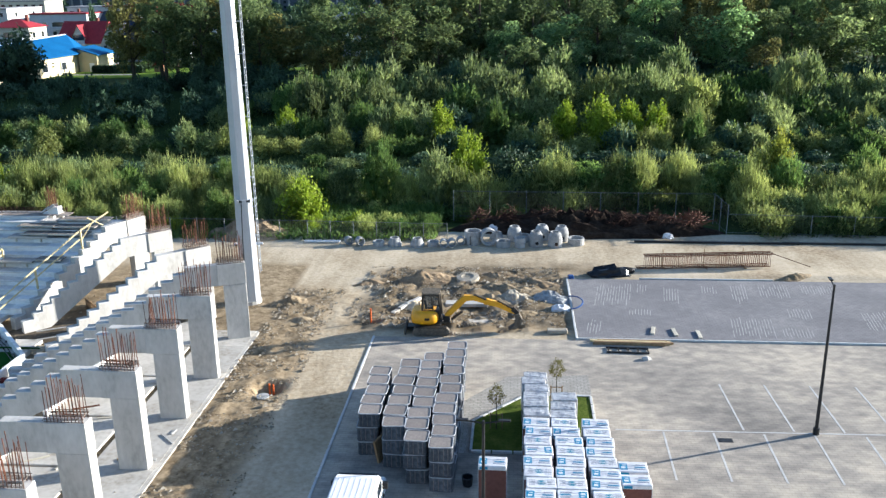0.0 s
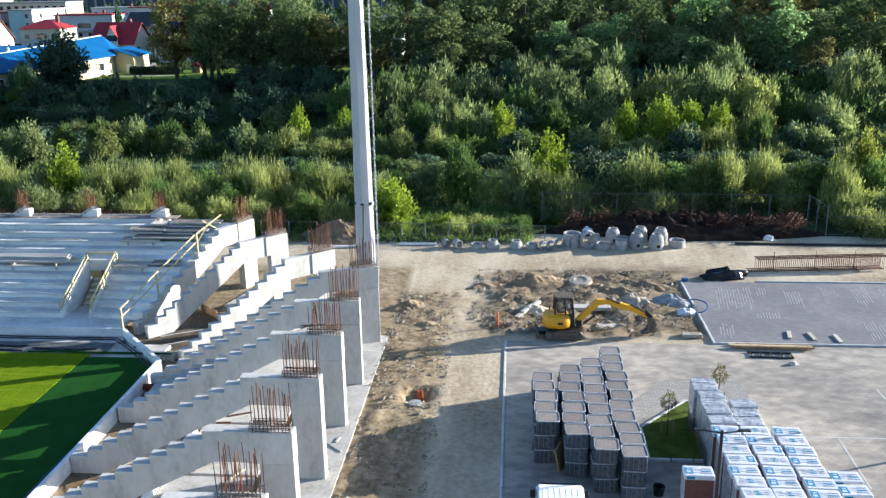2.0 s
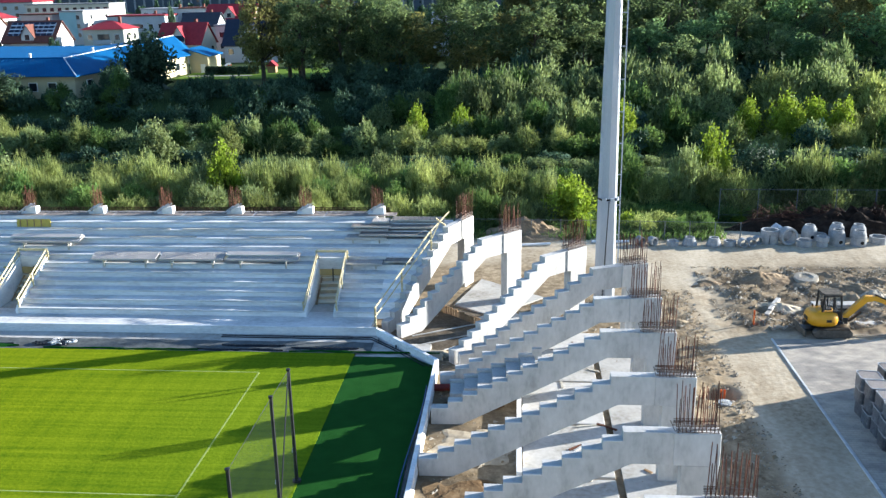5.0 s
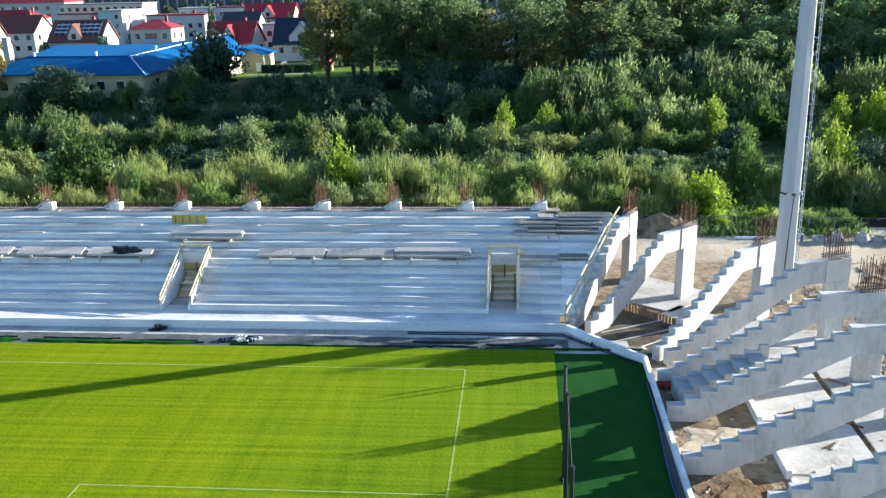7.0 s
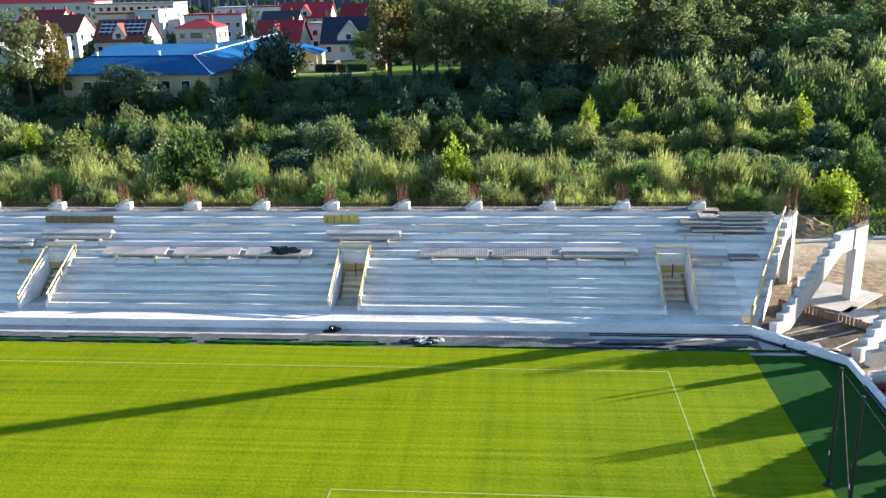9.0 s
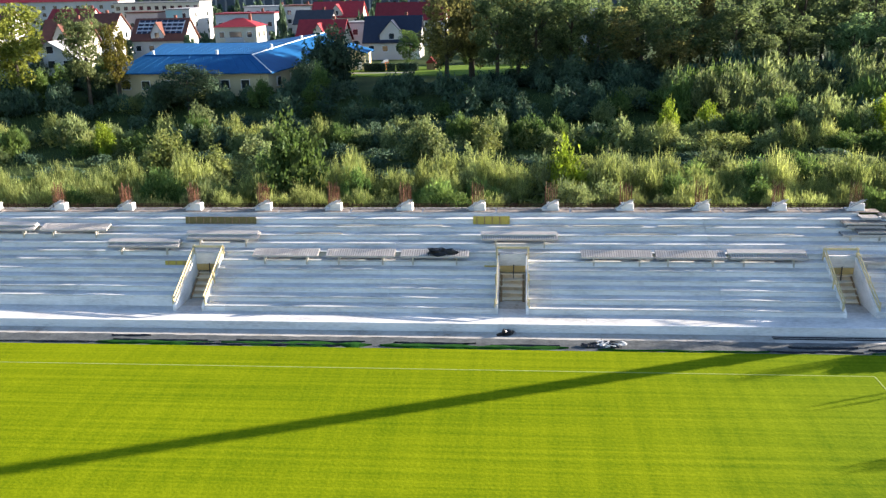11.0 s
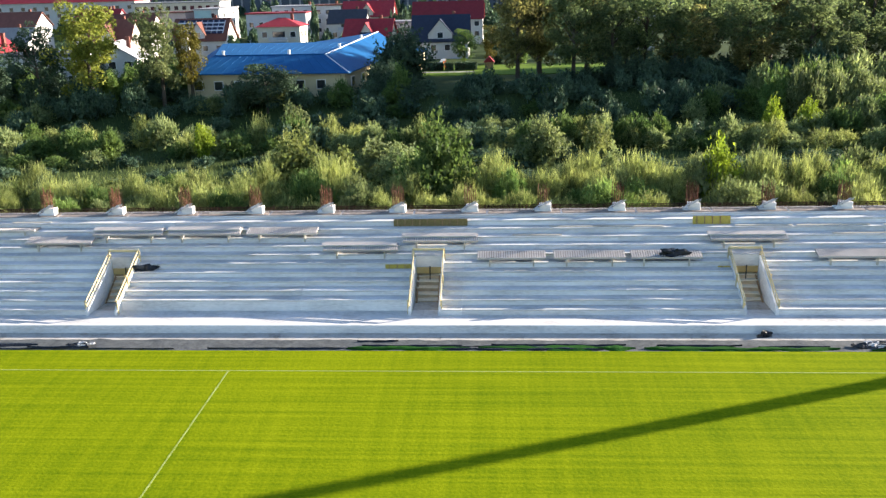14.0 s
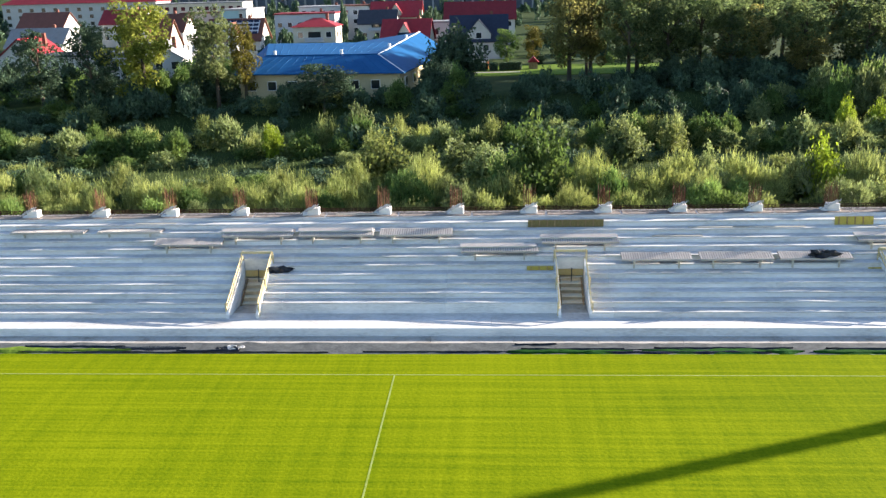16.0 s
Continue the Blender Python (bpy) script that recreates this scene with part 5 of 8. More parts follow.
for x, y, s, sz, mat in ((-59.8, 50, 1.7, 2.1, LEAF_REED), (45, 43.5, 1.2, 1.6, LEAF_GREEN), (51.6, 43.5, 1.15, 1.5, LEAF_GREEN), (61.5, 43.5, 1.3, 1.5, LEAF_GREEN), (40.4, 44, 1.0, 1.4, LEAF_WILLOW), (-54.5, 50, 1.2, 1.45, LEAF_REED), (-62.5, 49.5, 0.9, 1.25, LEAF_REED), (-42.6, 40.2, 1.75, 2.9, LEAF_GREEN), (-45.6, 43, 1.2, 1.7, LEAF_GREEN), (-47.5, 49.5, 1.7, 1.6, LEAF_WILLOW), (-51, 56, 1.7, 1.5, LEAF_WILLOW), (-25, 44.5, 0.8, 1.75, LEAF_WILLOW), (-31.5, 62, 1.35, 1.9, LEAF_WILLOW), (-66.5, 79.3, 1.2, 1.9, LEAF_WILLOW), (-24, 68, 1.0, 1.4, LEAF_REED), (40, 46, 1.5, 1.7, LEAF_DARK), (43.5, 45.5, 1.2, 1.6, LEAF_WILLOW), (48, 45, 1.3, 1.45, LEAF_GREEN), (62, 44, 1.3, 1.5, LEAF_GREEN), (67, 46, 1.0, 2.3, LEAF_YELLOWISH), (12, 43, 1.3, 1.4, LEAF_WILLOW), (3, 37, 1.0, 1.2, LEAF_GREEN)):
    put_bush(R.choice(ROUND), mat, x, y, s, sz, "large rounded bush rising above the willow belt")


# ---- the wilder ground beyond: many bushes and weeds, one object each ----
def scatter(name, meshes, mat, places, label, category):
    vs, fs, n0 = [], [], 0
    for (x, y, s, sz) in places:
        me = R.choice(meshes)
        co = np.empty(len(me.vertices) * 3)
        me.vertices.foreach_get("co", co)
        co = co.reshape(-1, 3)
        a = R.uniform(0, 6.28)
        rot = np.array([[math.cos(a), -math.sin(a)], [math.sin(a), math.cos(a)]])
        xy = co[:, :2] @ rot.T * s
        vs.append(np.column_stack([xy[:, 0] + x, xy[:, 1] + y, co[:, 2] * sz + ground_height(x, y) - 0.1]))
    V = np.concatenate(vs)
    mesh = bpy.data.meshes.new(name)
    mesh.vertices.add(len(V))
    mesh.vertices.foreach_set("co", V.ravel())
    n = len(V) // 3
    mesh.loops.add(3 * n)
    mesh.loops.foreach_set("vertex_index", np.arange(3 * n))
    mesh.polygons.add(n)
    mesh.polygons.foreach_set("loop_start", np.arange(0, 3 * n, 3))
    mesh.polygons.foreach_set("loop_total", np.full(n, 3))
    mesh.update(calc_edges=True)
    return tagged(joined(name, mesh, mat), label, category, kind="stuff")


thicket = {"willow": [], "green": [], "dark": [], "reed": []}
# MIX_BANK is nearly all dark leaf: the wood's shade put into colour
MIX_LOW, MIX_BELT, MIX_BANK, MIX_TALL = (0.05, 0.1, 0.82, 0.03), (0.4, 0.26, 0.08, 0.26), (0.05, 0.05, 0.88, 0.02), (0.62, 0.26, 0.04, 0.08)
x = -132.0
while x < 120:
    right = smooth01(-8, 14, x)
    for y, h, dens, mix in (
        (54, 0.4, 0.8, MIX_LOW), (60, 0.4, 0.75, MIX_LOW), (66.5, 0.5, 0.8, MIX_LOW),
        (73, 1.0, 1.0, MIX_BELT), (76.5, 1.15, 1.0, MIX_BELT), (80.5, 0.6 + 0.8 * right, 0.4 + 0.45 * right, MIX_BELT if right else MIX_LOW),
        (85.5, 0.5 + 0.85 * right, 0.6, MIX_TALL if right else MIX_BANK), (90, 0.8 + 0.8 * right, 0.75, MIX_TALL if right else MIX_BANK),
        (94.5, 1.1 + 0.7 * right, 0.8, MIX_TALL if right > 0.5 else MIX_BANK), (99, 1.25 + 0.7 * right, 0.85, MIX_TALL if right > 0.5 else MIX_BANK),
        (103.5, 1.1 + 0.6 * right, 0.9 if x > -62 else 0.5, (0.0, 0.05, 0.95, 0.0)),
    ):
        # the belts wander and break open here and there
        y += 1.6 * math.sin(x * 0.06 + y)
        if R.random() < dens * (1.0 if math.sin(x * 0.19 + y * 1.7) > -0.8 else 0.4):
            s = R.uniform(0.8, 1.3) * (1 if y < 82 else 1.0 + 0.7 * right)
            key = R.choices(("willow", "green", "dark", "reed"), mix)[0]
            thicket[key].append((x + R.uniform(-1.7, 1.7), y + R.uniform(-1.4, 1.4), s, h * R.choice((0.7, 0.85, 1.0, 1.1, 1.4))))
    x += 3.3
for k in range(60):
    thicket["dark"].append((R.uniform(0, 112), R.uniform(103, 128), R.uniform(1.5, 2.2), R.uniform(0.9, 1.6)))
scatter("willow_thicket", FAR_BUSHES, LEAF_WILLOW, thicket["willow"], "grey-green willow thicket on the river meadow", "thicket")
scatter("leafy_thicket", FAR_BUSHES, LEAF_GREEN, thicket["green"], "mid green leafy thicket on the river meadow", "thicket")
scatter("shaded_thicket", FAR_DARK, LEAF_DARK, thicket["dark"], "dark green thicket, the wood's shade put into its leaf colour", "thicket")
scatter("shoot_belt", REEDS, LEAF_REED, belt, "dense pale green mass of tall willow shoots", "thicket")
scatter("shoot_thicket", FAR_REEDS, LEAF_REED, thicket["reed"], "pale green thicket of tall willow shoots", "thicket")

# tall weeds and grass
n = 60000
wx, wy = rng.uniform(-120, 100, n), 31.2 + 72 * rng.uniform(0, 1, n) ** 1.4
keep = ~((wx > 33) & (wx < 62) & (wy < 38))
wx, wy = wx[keep], wy[keep]
wz = np.array([ground_height(a, b) for a, b in zip(wx, wy)])
hgt = rng.uniform(0.2, 0.9, len(wx))
P = np.column_stack([wx, wy, wz + hgt * 0.45])
dd = np.array([0, 0, 1.0]) + rng.normal(size=P.shape) * 0.3
mesh = leaves_mesh("weeds", P, dd * 1.0, 0.75, rng, 0.13)
tagged(joined("weeds", mesh, WEEDS), "tall rough grass and weeds between the bushes", "weeds", kind="stuff")


n = 15000
wx, wy = rng.uniform(-6, 33, n), rng.uniform(28.6, 40, n)
P = np.column_stack([wx, wy, -0.42 + rng.uniform(0.05, 0.5, n)])
mesh = leaves_mesh("roadside_grass", P, np.array([0, 0, 1.0]) + rng.normal(size=P.shape) * 0.5, 0.6, rng, 0.25)
tagged(joined("roadside_grass", mesh, LEAF_GREEN), "lush green weeds growing along the low fence", "weeds", kind="stuff")
low = {"green": [], "lime": [], "reed": []}
for k in range(110):
    x, y = (R.uniform(2, 33), R.uniform(30.8, 36)) if k < 34 else (R.uniform(17, 42), R.uniform(33.5, 40.5))
    if x > 32.5 and y < 37.5:
        continue
    low[R.choice(("green", "green", "lime", "reed"))].append((x, y, R.uniform(0.4, 0.8), R.uniform(0.25, 0.6)))
for key, mat in (("green", LEAF_GREEN), ("lime", LEAF_LIME), ("reed", LEAF_REED)):
    scatter("lush_weeds", FAR_REEDS, mat, low[key], "low lush green weeds behind the fence", "weeds")


# ---- trees ----
def crown_mesh(rng, rx, rz, clumps, per, size, slim=0.6):
    c = rng.normal(size=(clumps, 3))
    c /= np.linalg.norm(c, axis=1, keepdims=True)
    c *= rng.uniform(0.35, 1.0, (clumps, 1)) ** 0.6
    c *= 1 + 0.22 * np.sin(c[:, [0]] * 5 + rng.uniform(0, 6)) * np.cos(c[:, [2]] * 4)
    c = c * np.array([rx, rx, rz])
    rad = rng.uniform(0.2, 0.38, (clumps, 1, 1)) * rx
    off = rng.normal(size=(clumps, per, 3))
    off /= np.linalg.norm(off, axis=2, keepdims=True)
    P = c[:, None] + off * rad * rng.uniform(0.7, 1.05, (clumps, per, 1)) * np.array([1, 1, 0.8])
    dd = rng.normal(size=P.shape) + 0.4 * off
    return leaves_mesh("crown", P.reshape(-1, 3), dd.reshape(-1, 3), size, rng, slim)


CROWNS = [crown_mesh(rng, 4.0, 6.2, 52, 118, 0.42) for k in range(5)]
for m in CROWNS:
    m.materials.append(LEAF_DARK)


def trunk_mesh(seed):
    q = random.Random(seed)
    bm = bmesh.new()
    cyl(bm, (0, 0, 0), (0.1, 0.05, 5), 0.35, 0.24, 8)
    cyl(bm, (0.1, 0.05, 5), (0.0, 0.1, 11), 0.24, 0.1, 7)
    for k in range(6):
        a, z = q.uniform(0, 6.28), q.uniform(3.5, 8.5)
        cyl(bm, (0.08, 0.05, z), (2.6 * math.cos(a), 2.6 * math.sin(a), z + q.uniform(1.5, 3)), 0.12, 0.04, 5)
    me = bpy.data.meshes.new("trunk")
    bm.to_mesh(me)
    bm.free()
    me.materials.append(BARK)
    return me


TRUNKS = [trunk_mesh(k) for k in range(2)]


def tree(x, y, h, width, mat, label, crown=None):
    """h: total height; the shared crown is 13 m high, its middle at 8.4 m."""
    t = thing("tree", label, "tree", x, y, ground_height(x, y) - 0.1, R.uniform(0, 360), group="trees of the wood")
    s, w = h / 15.2, width / 8
    o = new("trunk", R.choice(TRUNKS))
    o.parent, o.matrix_basis = t, Matrix.Diagonal((max(s, 0.6), max(s, 0.6), s, 1))
    o = new("crown", crown or R.choice(CROWNS))
    o.parent, o.matrix_basis = t, Matrix.Translation((0, 0, 8.4 * s)) @ Matrix.Diagonal((w, w, s, 1))
    o.material_slots[0].link = "OBJECT"
    o.material_slots[0].material = mat
    return t


for row, (y, h, gap) in enumerate(((107, 9, 18), (114, 14.5, 10), (125, 18.5, 9.5), (140, 22, 9), (154, 23, 8.5))):
    x = (6, -2, 2, 16, 8)[row]
    while x < 122:
        deep = (LEAF_WOOD, "tall dark green broadleaf tree in the wood")
        turning = (LEAF_RUSSET, "tall tree turning brownish yellow")
        pool = (deep, deep, turning) if x < 28 else (deep, deep, (LEAF_BLUISH, "tall blue-green broadleaf tree at the wood's edge"), turning if x > 62 else deep)
        mat, lab = R.choice(pool)
        tree(x + R.uniform(-1.5, 1.5), y + R.uniform(-2.5, 2.5), h * R.uniform(0.72, 1.15), R.uniform(7.5, 12) * (0.75 if row == 0 else 1), mat, lab)
        x += gap * R.uniform(0.8, 1.25)
for x, y, h, w in ((-33.3, 119.5, 20, 9), (-23.7, 111.6, 18.5, 9), (-29, 123, 19, 9), (-17, 112.5, 18, 9.5), (-10.5, 116, 19, 10), (-6, 112, 16, 9), (-20, 126, 20, 10), (-12, 129, 21, 10), (-29, 131, 17, 8)):
    tree(x, y, h, w, LEAF_RUSSET if 119 < y < 127 else LEAF_WOOD, "tall broadleaf tree with a bare trunk at the lawn's edge")
for x, y, h, w, mat, lab in (
    (-105.5, 99.5, 19.5, 11, LEAF_YELLOWISH, "tall yellow-green tree before the houses"),
    (-114.5, 99, 15, 8, LEAF_DARK, "dark green tree before the houses"),
    (-93.5, 100, 17, 8, LEAF_WILLOW, "slender birch-like tree turning yellow"),
    (-89.5, 103, 14.5, 5, LEAF_AUTUMN, "slender tree turning brown beside the hall"),
    (-75, 97, 9.0, 9.5, LEAF_DARK, "dark green tree before the hall"),
    (-44.5, 153, 9.0, 5.5, LEAF_GREEN, "small green garden tree by the white house"),
    (-38.5, 156, 9.5, 4.5, LEAF_AUTUMN, "small yellowing garden tree by the white house"),
    (-125, 102, 14, 9, LEAF_DARK, "dark green tree before the houses"),
):
    tree(x, y, h, w, mat, lab)
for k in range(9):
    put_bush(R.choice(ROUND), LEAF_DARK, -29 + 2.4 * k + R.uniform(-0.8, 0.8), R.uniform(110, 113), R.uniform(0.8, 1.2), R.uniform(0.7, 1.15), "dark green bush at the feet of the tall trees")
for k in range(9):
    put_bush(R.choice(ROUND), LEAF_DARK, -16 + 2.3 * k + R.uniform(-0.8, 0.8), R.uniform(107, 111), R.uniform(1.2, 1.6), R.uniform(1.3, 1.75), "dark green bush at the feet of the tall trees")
# tall willows domed over the far bank
for x, y, top, s, mat in ((8.3, 88, 9.4, 1.5, LEAF_WILLOW), (4.5, 89, 7.4, 1.3, LEAF_GREEN), (12.6, 90, 8.9, 1.6, LEAF_WILLOW), (18.6, 91, 7.6, 1.6, LEAF_WILLOW), (26.4, 96, 8.6, 1.9, LEAF_WILLOW), (37.2, 92, 9.9, 2.0, LEAF_WILLOW), (31.5, 90, 7.0, 1.5, LEAF_GREEN), (45.5, 93, 9.6, 1.8, LEAF_WILLOW), (53, 90, 9.2, 1.8, LEAF_REED), (60.5, 92, 9.8, 1.9, LEAF_WILLOW), (67, 89, 8.6, 1.7, LEAF_REED), (14, 79, 5.3, 1.2, LEAF_WILLOW), (17.5, 81, 5.6, 1.2, LEAF_GREEN), (24, 80, 4.8, 1.3, LEAF_WILLOW)):
    put_bush(R.choice(BUSHES), mat, x, y, s, (top - ground_height(x, y)) / 3.5, "tall domed willow on the far river bank", "willow")
put_bush(ROUND[1], LEAF_DARK, -54.4, 116.0, 2.75, 3.3, "round dark green tree beside the blue-roofed hall", "tree")
garden = {"dark": [], "green": []}
for k in range(46):
    gx, gy = (R.uniform(-150, -94), R.uniform(101, 122)) if k < 38 else (R.uniform(-58, -48), R.uniform(100, 108))
    garden["dark" if k % 3 else "green"].append((gx, gy, R.uniform(1.0, 1.9), R.uniform(0.9, 2.0)))
for k in range(48):
    gx, gy = R.uniform(-104, 0), R.uniform(142, 182)
    if gx < -56 and gy < 164 or -60 < gx < -42 and gy > 150 or gy < 153:
        continue
    garden["dark" if k % 3 else "green"].append((gx, gy, R.uniform(0.6, 1.3), R.uniform(0.5, 1.4)))
scatter("garden_bushes", ROUND, LEAF_DARK, garden["dark"], "dark green garden bushes before and between the houses", "bushes")
scatter("garden_bushes", ROUND, LEAF_GREEN, garden["green"], "mid green garden bushes before and between the houses", "bushes")
# far wooded rise and garden greenery
places = [(R.uniform(-330, 260), 255 + 190 * R.random(), R.uniform(1.2, 2.2), R.uniform(1.0, 2.2)) for _ in range(330)]
places += [(x + R.uniform(-4, 4), y + R.uniform(-4, 4), R.uniform(0.9, 1.5), R.uniform(1.0, 2.0)) for x, y in ((-119, 195), (-121, 205), (-101, 200), (-80, 196), (-84, 206), (-66, 206), (-93, 216), (-118, 222), (-70, 228), (-63, 240), (-150, 215), (-160, 222), (-165, 190), (-118, 178), (-104, 174), (-99, 172), (-80, 178), (-58, 190), (-30, 190), (-20, 200), (-35, 215), (-150, 185), (-172, 210), (-146, 172), (-110, 212))]
# a tall conifer and a row of poplars before the long works
places += [(-93.7, 230, 0.9, 3.9), (-66, 232, 1.0, 2.9), (-70, 236, 1.0, 2.7)] + [(-210 + 13 * k + R.uniform(-3, 3), 335 + R.uniform(-8, 8), R.uniform(0.9, 1.3), R.uniform(3.0, 4.2)) for k in range(22)]
scatter("garden_trees", FAR_TREES, LEAF_DARK, places, "dark green garden trees among the far houses", "trees")


# ---- houses ----
def window_on(parent, x, z, y, w=1.45, h=1.5):
    f = part("window", boxed(x - w / 2, x + w / 2, y - 0.04, y + 0.02, z, z + h), WHITE, parent)
    part("pane", boxed(x - w / 2 + 0.08, x + w / 2 - 0.08, y - 0.07, y - 0.041, z + 0.08, z + h - 0.08), GLASS, f)


def house(x, y, w, d, eave, rise, roof, walls, label, turn=0.0, style="gable_x", dormer=False, chimney=True, z=None, far=False, balcony=False, solar=False):
    """style: gable_x (ridge along the front), gable_y (gable to the front), hip or flat."""
    base = ground_height(x, y) if z is None else z
    t = thing("house", label, "house", x, y, base, turn, group="houses of the town")
    if style == "gable_y":
        part("wall", extrude([(-w / 2, -2), (-w / 2, eave), (0, eave + rise), (w / 2, eave), (w / 2, -2)], -d / 2, d / 2), walls, t)
        over = 0.5
        k = rise / (w / 2)
        for s in (-1, 1):
            part("roof_slope", extrude([(0, eave + rise + 0.25), (s * (w / 2 + over), eave - over * k + 0.25), (s * (w / 2 + over), eave - over * k + 0.02), (0, eave + rise + 0.02)], -d / 2 - over, d / 2 + over), roof, t)
    elif style == "gable_x":
        o = part("wall", extrude([(-d / 2, -2), (-d / 2, eave), (0, eave + rise), (d / 2, eave), (d / 2, -2)], -w / 2, w / 2), walls, t)
        o.matrix_basis = pose(0, 0, 0, 0, 0, 90)
        over = 0.5
        k = rise / (d / 2)
        for s in (-1, 1):
            o = part("roof_slope", extrude([(0, eave + rise + 0.25), (s * (d / 2 + over), eave - over * k + 0.25), (s * (d / 2 + over), eave - over * k + 0.02), (0, eave + rise + 0.02)], -w / 2 - over, w / 2 + over), roof, t)
            o.matrix_basis = pose(0, 0, 0, 0, 0, 90)
    else:
        part("wall", boxed(-w / 2, w / 2, -d / 2, d / 2, -2, eave), walls, t)
        bm = bmesh.new()
        if style == "hip":
            r = max(0.01, (w - d) / 2)
            low = [bm.verts.new(p) for p in ((-w / 2 - 0.6, -d / 2 - 0.6, eave), (w / 2 + 0.6, -d / 2 - 0.6, eave), (w / 2 + 0.6, d / 2 + 0.6, eave), (-w / 2 - 0.6, d / 2 + 0.6, eave))]
            a, b = bm.verts.new((-r, 0, eave + rise)), bm.verts.new((r, 0, eave + rise))
            bm.faces.new((low[0], low[1], b, a))
            bm.faces.new((low[2], low[3], a, b))
            bm.faces.new((low[1], low[2], b))
            bm.faces.new((low[3], low[0], a))
            bm.faces.new(list(reversed(low)))
        else:
            box(bm, -w / 2 - 0.3, w / 2 + 0.3, -d / 2 - 0.3, d / 2 + 0.3, eave, eave + 0.4)
        part("roof", bm, roof, t)
    n = max(2, int(min(w, 40) / 3))
    floors = max(1, int(eave / 2.8))
    for f in range(floors):
        for k in range(n):
            if far:
                part("window", boxed(-w / 2 + w * (k + 0.5) / n - 0.75, -w / 2 + w * (k + 0.5) / n + 0.75, -d / 2 - 0.05, -d / 2 + 0.02, 0.9 + 2.8 * f, 2.3 + 2.8 * f), GLASS, t)
            else:
                window_on(t, -w / 2 + w * (k + 0.5) / n, 0.9 + 2.8 * f, -d / 2)
    for f in range(0 if far else floors):
        for k in range(2):
            o = part("window", boxed(w / 2 - 0.02, w / 2 + 0.05, -d / 4 + d / 2 * k - 0.6, -d / 4 + d / 2 * k + 0.6, 0.9 + 2.8 * f, 2.3 + 2.8 * f), GLASS, t)
    if style == "gable_y":
        window_on(t, 0, eave + rise * 0.25, -d / 2)
    if dormer:
        part("dormer", extrude([(-dormer, eave), (-dormer, eave + rise * 0.3), (0, eave + rise * 0.85), (dormer, eave + rise * 0.3), (dormer, eave)], -d / 2 + 0.1, 0), walls, t)
        for s in (-1, 1):
            part("dormer_roof", extrude([(0, eave + rise * 0.85 + 0.2), (s * (dormer + 0.4), eave + rise * 0.22), (s * (dormer + 0.4), eave + rise * 0.22 - 0.15), (0, eave + rise * 0.85 + 0.02)], -d / 2 - 0.2, 0.1), roof, t)
        window_on(t, 0, eave + 0.4, -d / 2 + 0.1)
    if balcony:
        part("balcony", boxed(-2.4, 2.4, -d / 2 - 1.3, -d / 2 - 0.01, 2.75, 2.95), PALEGREY, t)
        part("balcony_rail", boxed(-2.4, 2.4, -d / 2 - 1.3, -d / 2 - 1.24, 3.0, 3.85), GALV, t)
        part("balcony_door", boxed(-1.6, 1.6, -d / 2 - 0.1, -d / 2 - 0.075, 2.98, 5.2), GLASS, t)
    if solar:
        k = rise / (d / 2)
        a = math.degrees(math.atan(k))
        o = part("panel_rack", boxed(-6.2, 6.3, -2.25, 2.25, 0, 0.05), PALEGREY, t, "pale mounting frame")
        o.matrix_basis = pose(0, -2.4, eave + rise + 0.27 - 2.4 * k, a)
        for i in range(8):
            for j in range(4):
                o = part("solar_panel", boxed(-0.68, 0.68, -0.44, 0.44, 0, 0.08), SOLAR, t, "dark blue solar panel")
                yy = -0.9 - 1.0 * j
                o.matrix_basis = pose(-5.4 + 1.54 * i, yy, eave + rise + 0.3 + yy * k, a)
    if chimney:
        part("chimney", boxed(w * 0.2, w * 0.2 + 0.7, 0.3, 1.0, eave, eave + rise + 1.0), CLAY, t)
    return t


# the blue-roofed hall: a long range with a broken roof slope, its right side running back at a slant
hall = thing("hall", "long single-storey cream hall with a bright blue sheet roof", "hall", 0, 0, 0)


def roof_face(name, pts, mat, label=""):
    bm = bmesh.new()
    up = [bm.verts.new(p) for p in pts]
    down = [bm.verts.new((p[0], p[1], p[2] - 0.2)) for p in pts]
    bm.faces.new(up)
    bm.faces.new(list(reversed(down)))
    for k in range(len(pts)):
        j = (k + 1) % len(pts)
        bm.faces.new((up[k], down[k], down[j], up[j]))
    bmesh.ops.recalc_face_normals(bm, faces=bm.faces)
    return part(name, bm, mat, hall, label)


HA, HB, HC, HD = (-92, 104, 7.2), (-62.3, 103.9, 7.0), (-87.5, 110.5, 9.7), (-67.4, 110.1, 9.6)
HE, HF, HP, HG, HI = (-92.5, 132, 10.5), (-65.8, 131, 10.4), (-63.8, 154, 11.0), (-57.0, 146, 7.3), (-97, 136, 7.2)
roof_face("front_slope", (HA, HB, HD, HC), BLUEROOF)
roof_face("upper_slope", (HC, HD, HF, HE), BLUEROOF)
roof_face("side_slope", (HB, HG, HP, HD), BLUEROOF)
roof_face("end_slope", (HI, HA, HC, HE), BLUEROOF)
roof_face("back_slope", (HG, (-62, 160, 7.2), (-72, 161, 7.2), HP), BLUEROOF)
roof_face("back_slope", ((-72, 161, 7.2), HI, HE, HF, HP), BLUEROOF)
for a, b in ((HD, HP), (HB, HD), (HC, HD)):
    part("flashing", rod(Vector(a) + Vector((0, 0, 0.05)), Vector(b) + Vector((0, 0, 0.05)), 0.09, 5), WHITE if a != HC else BLUEROOF, hall)
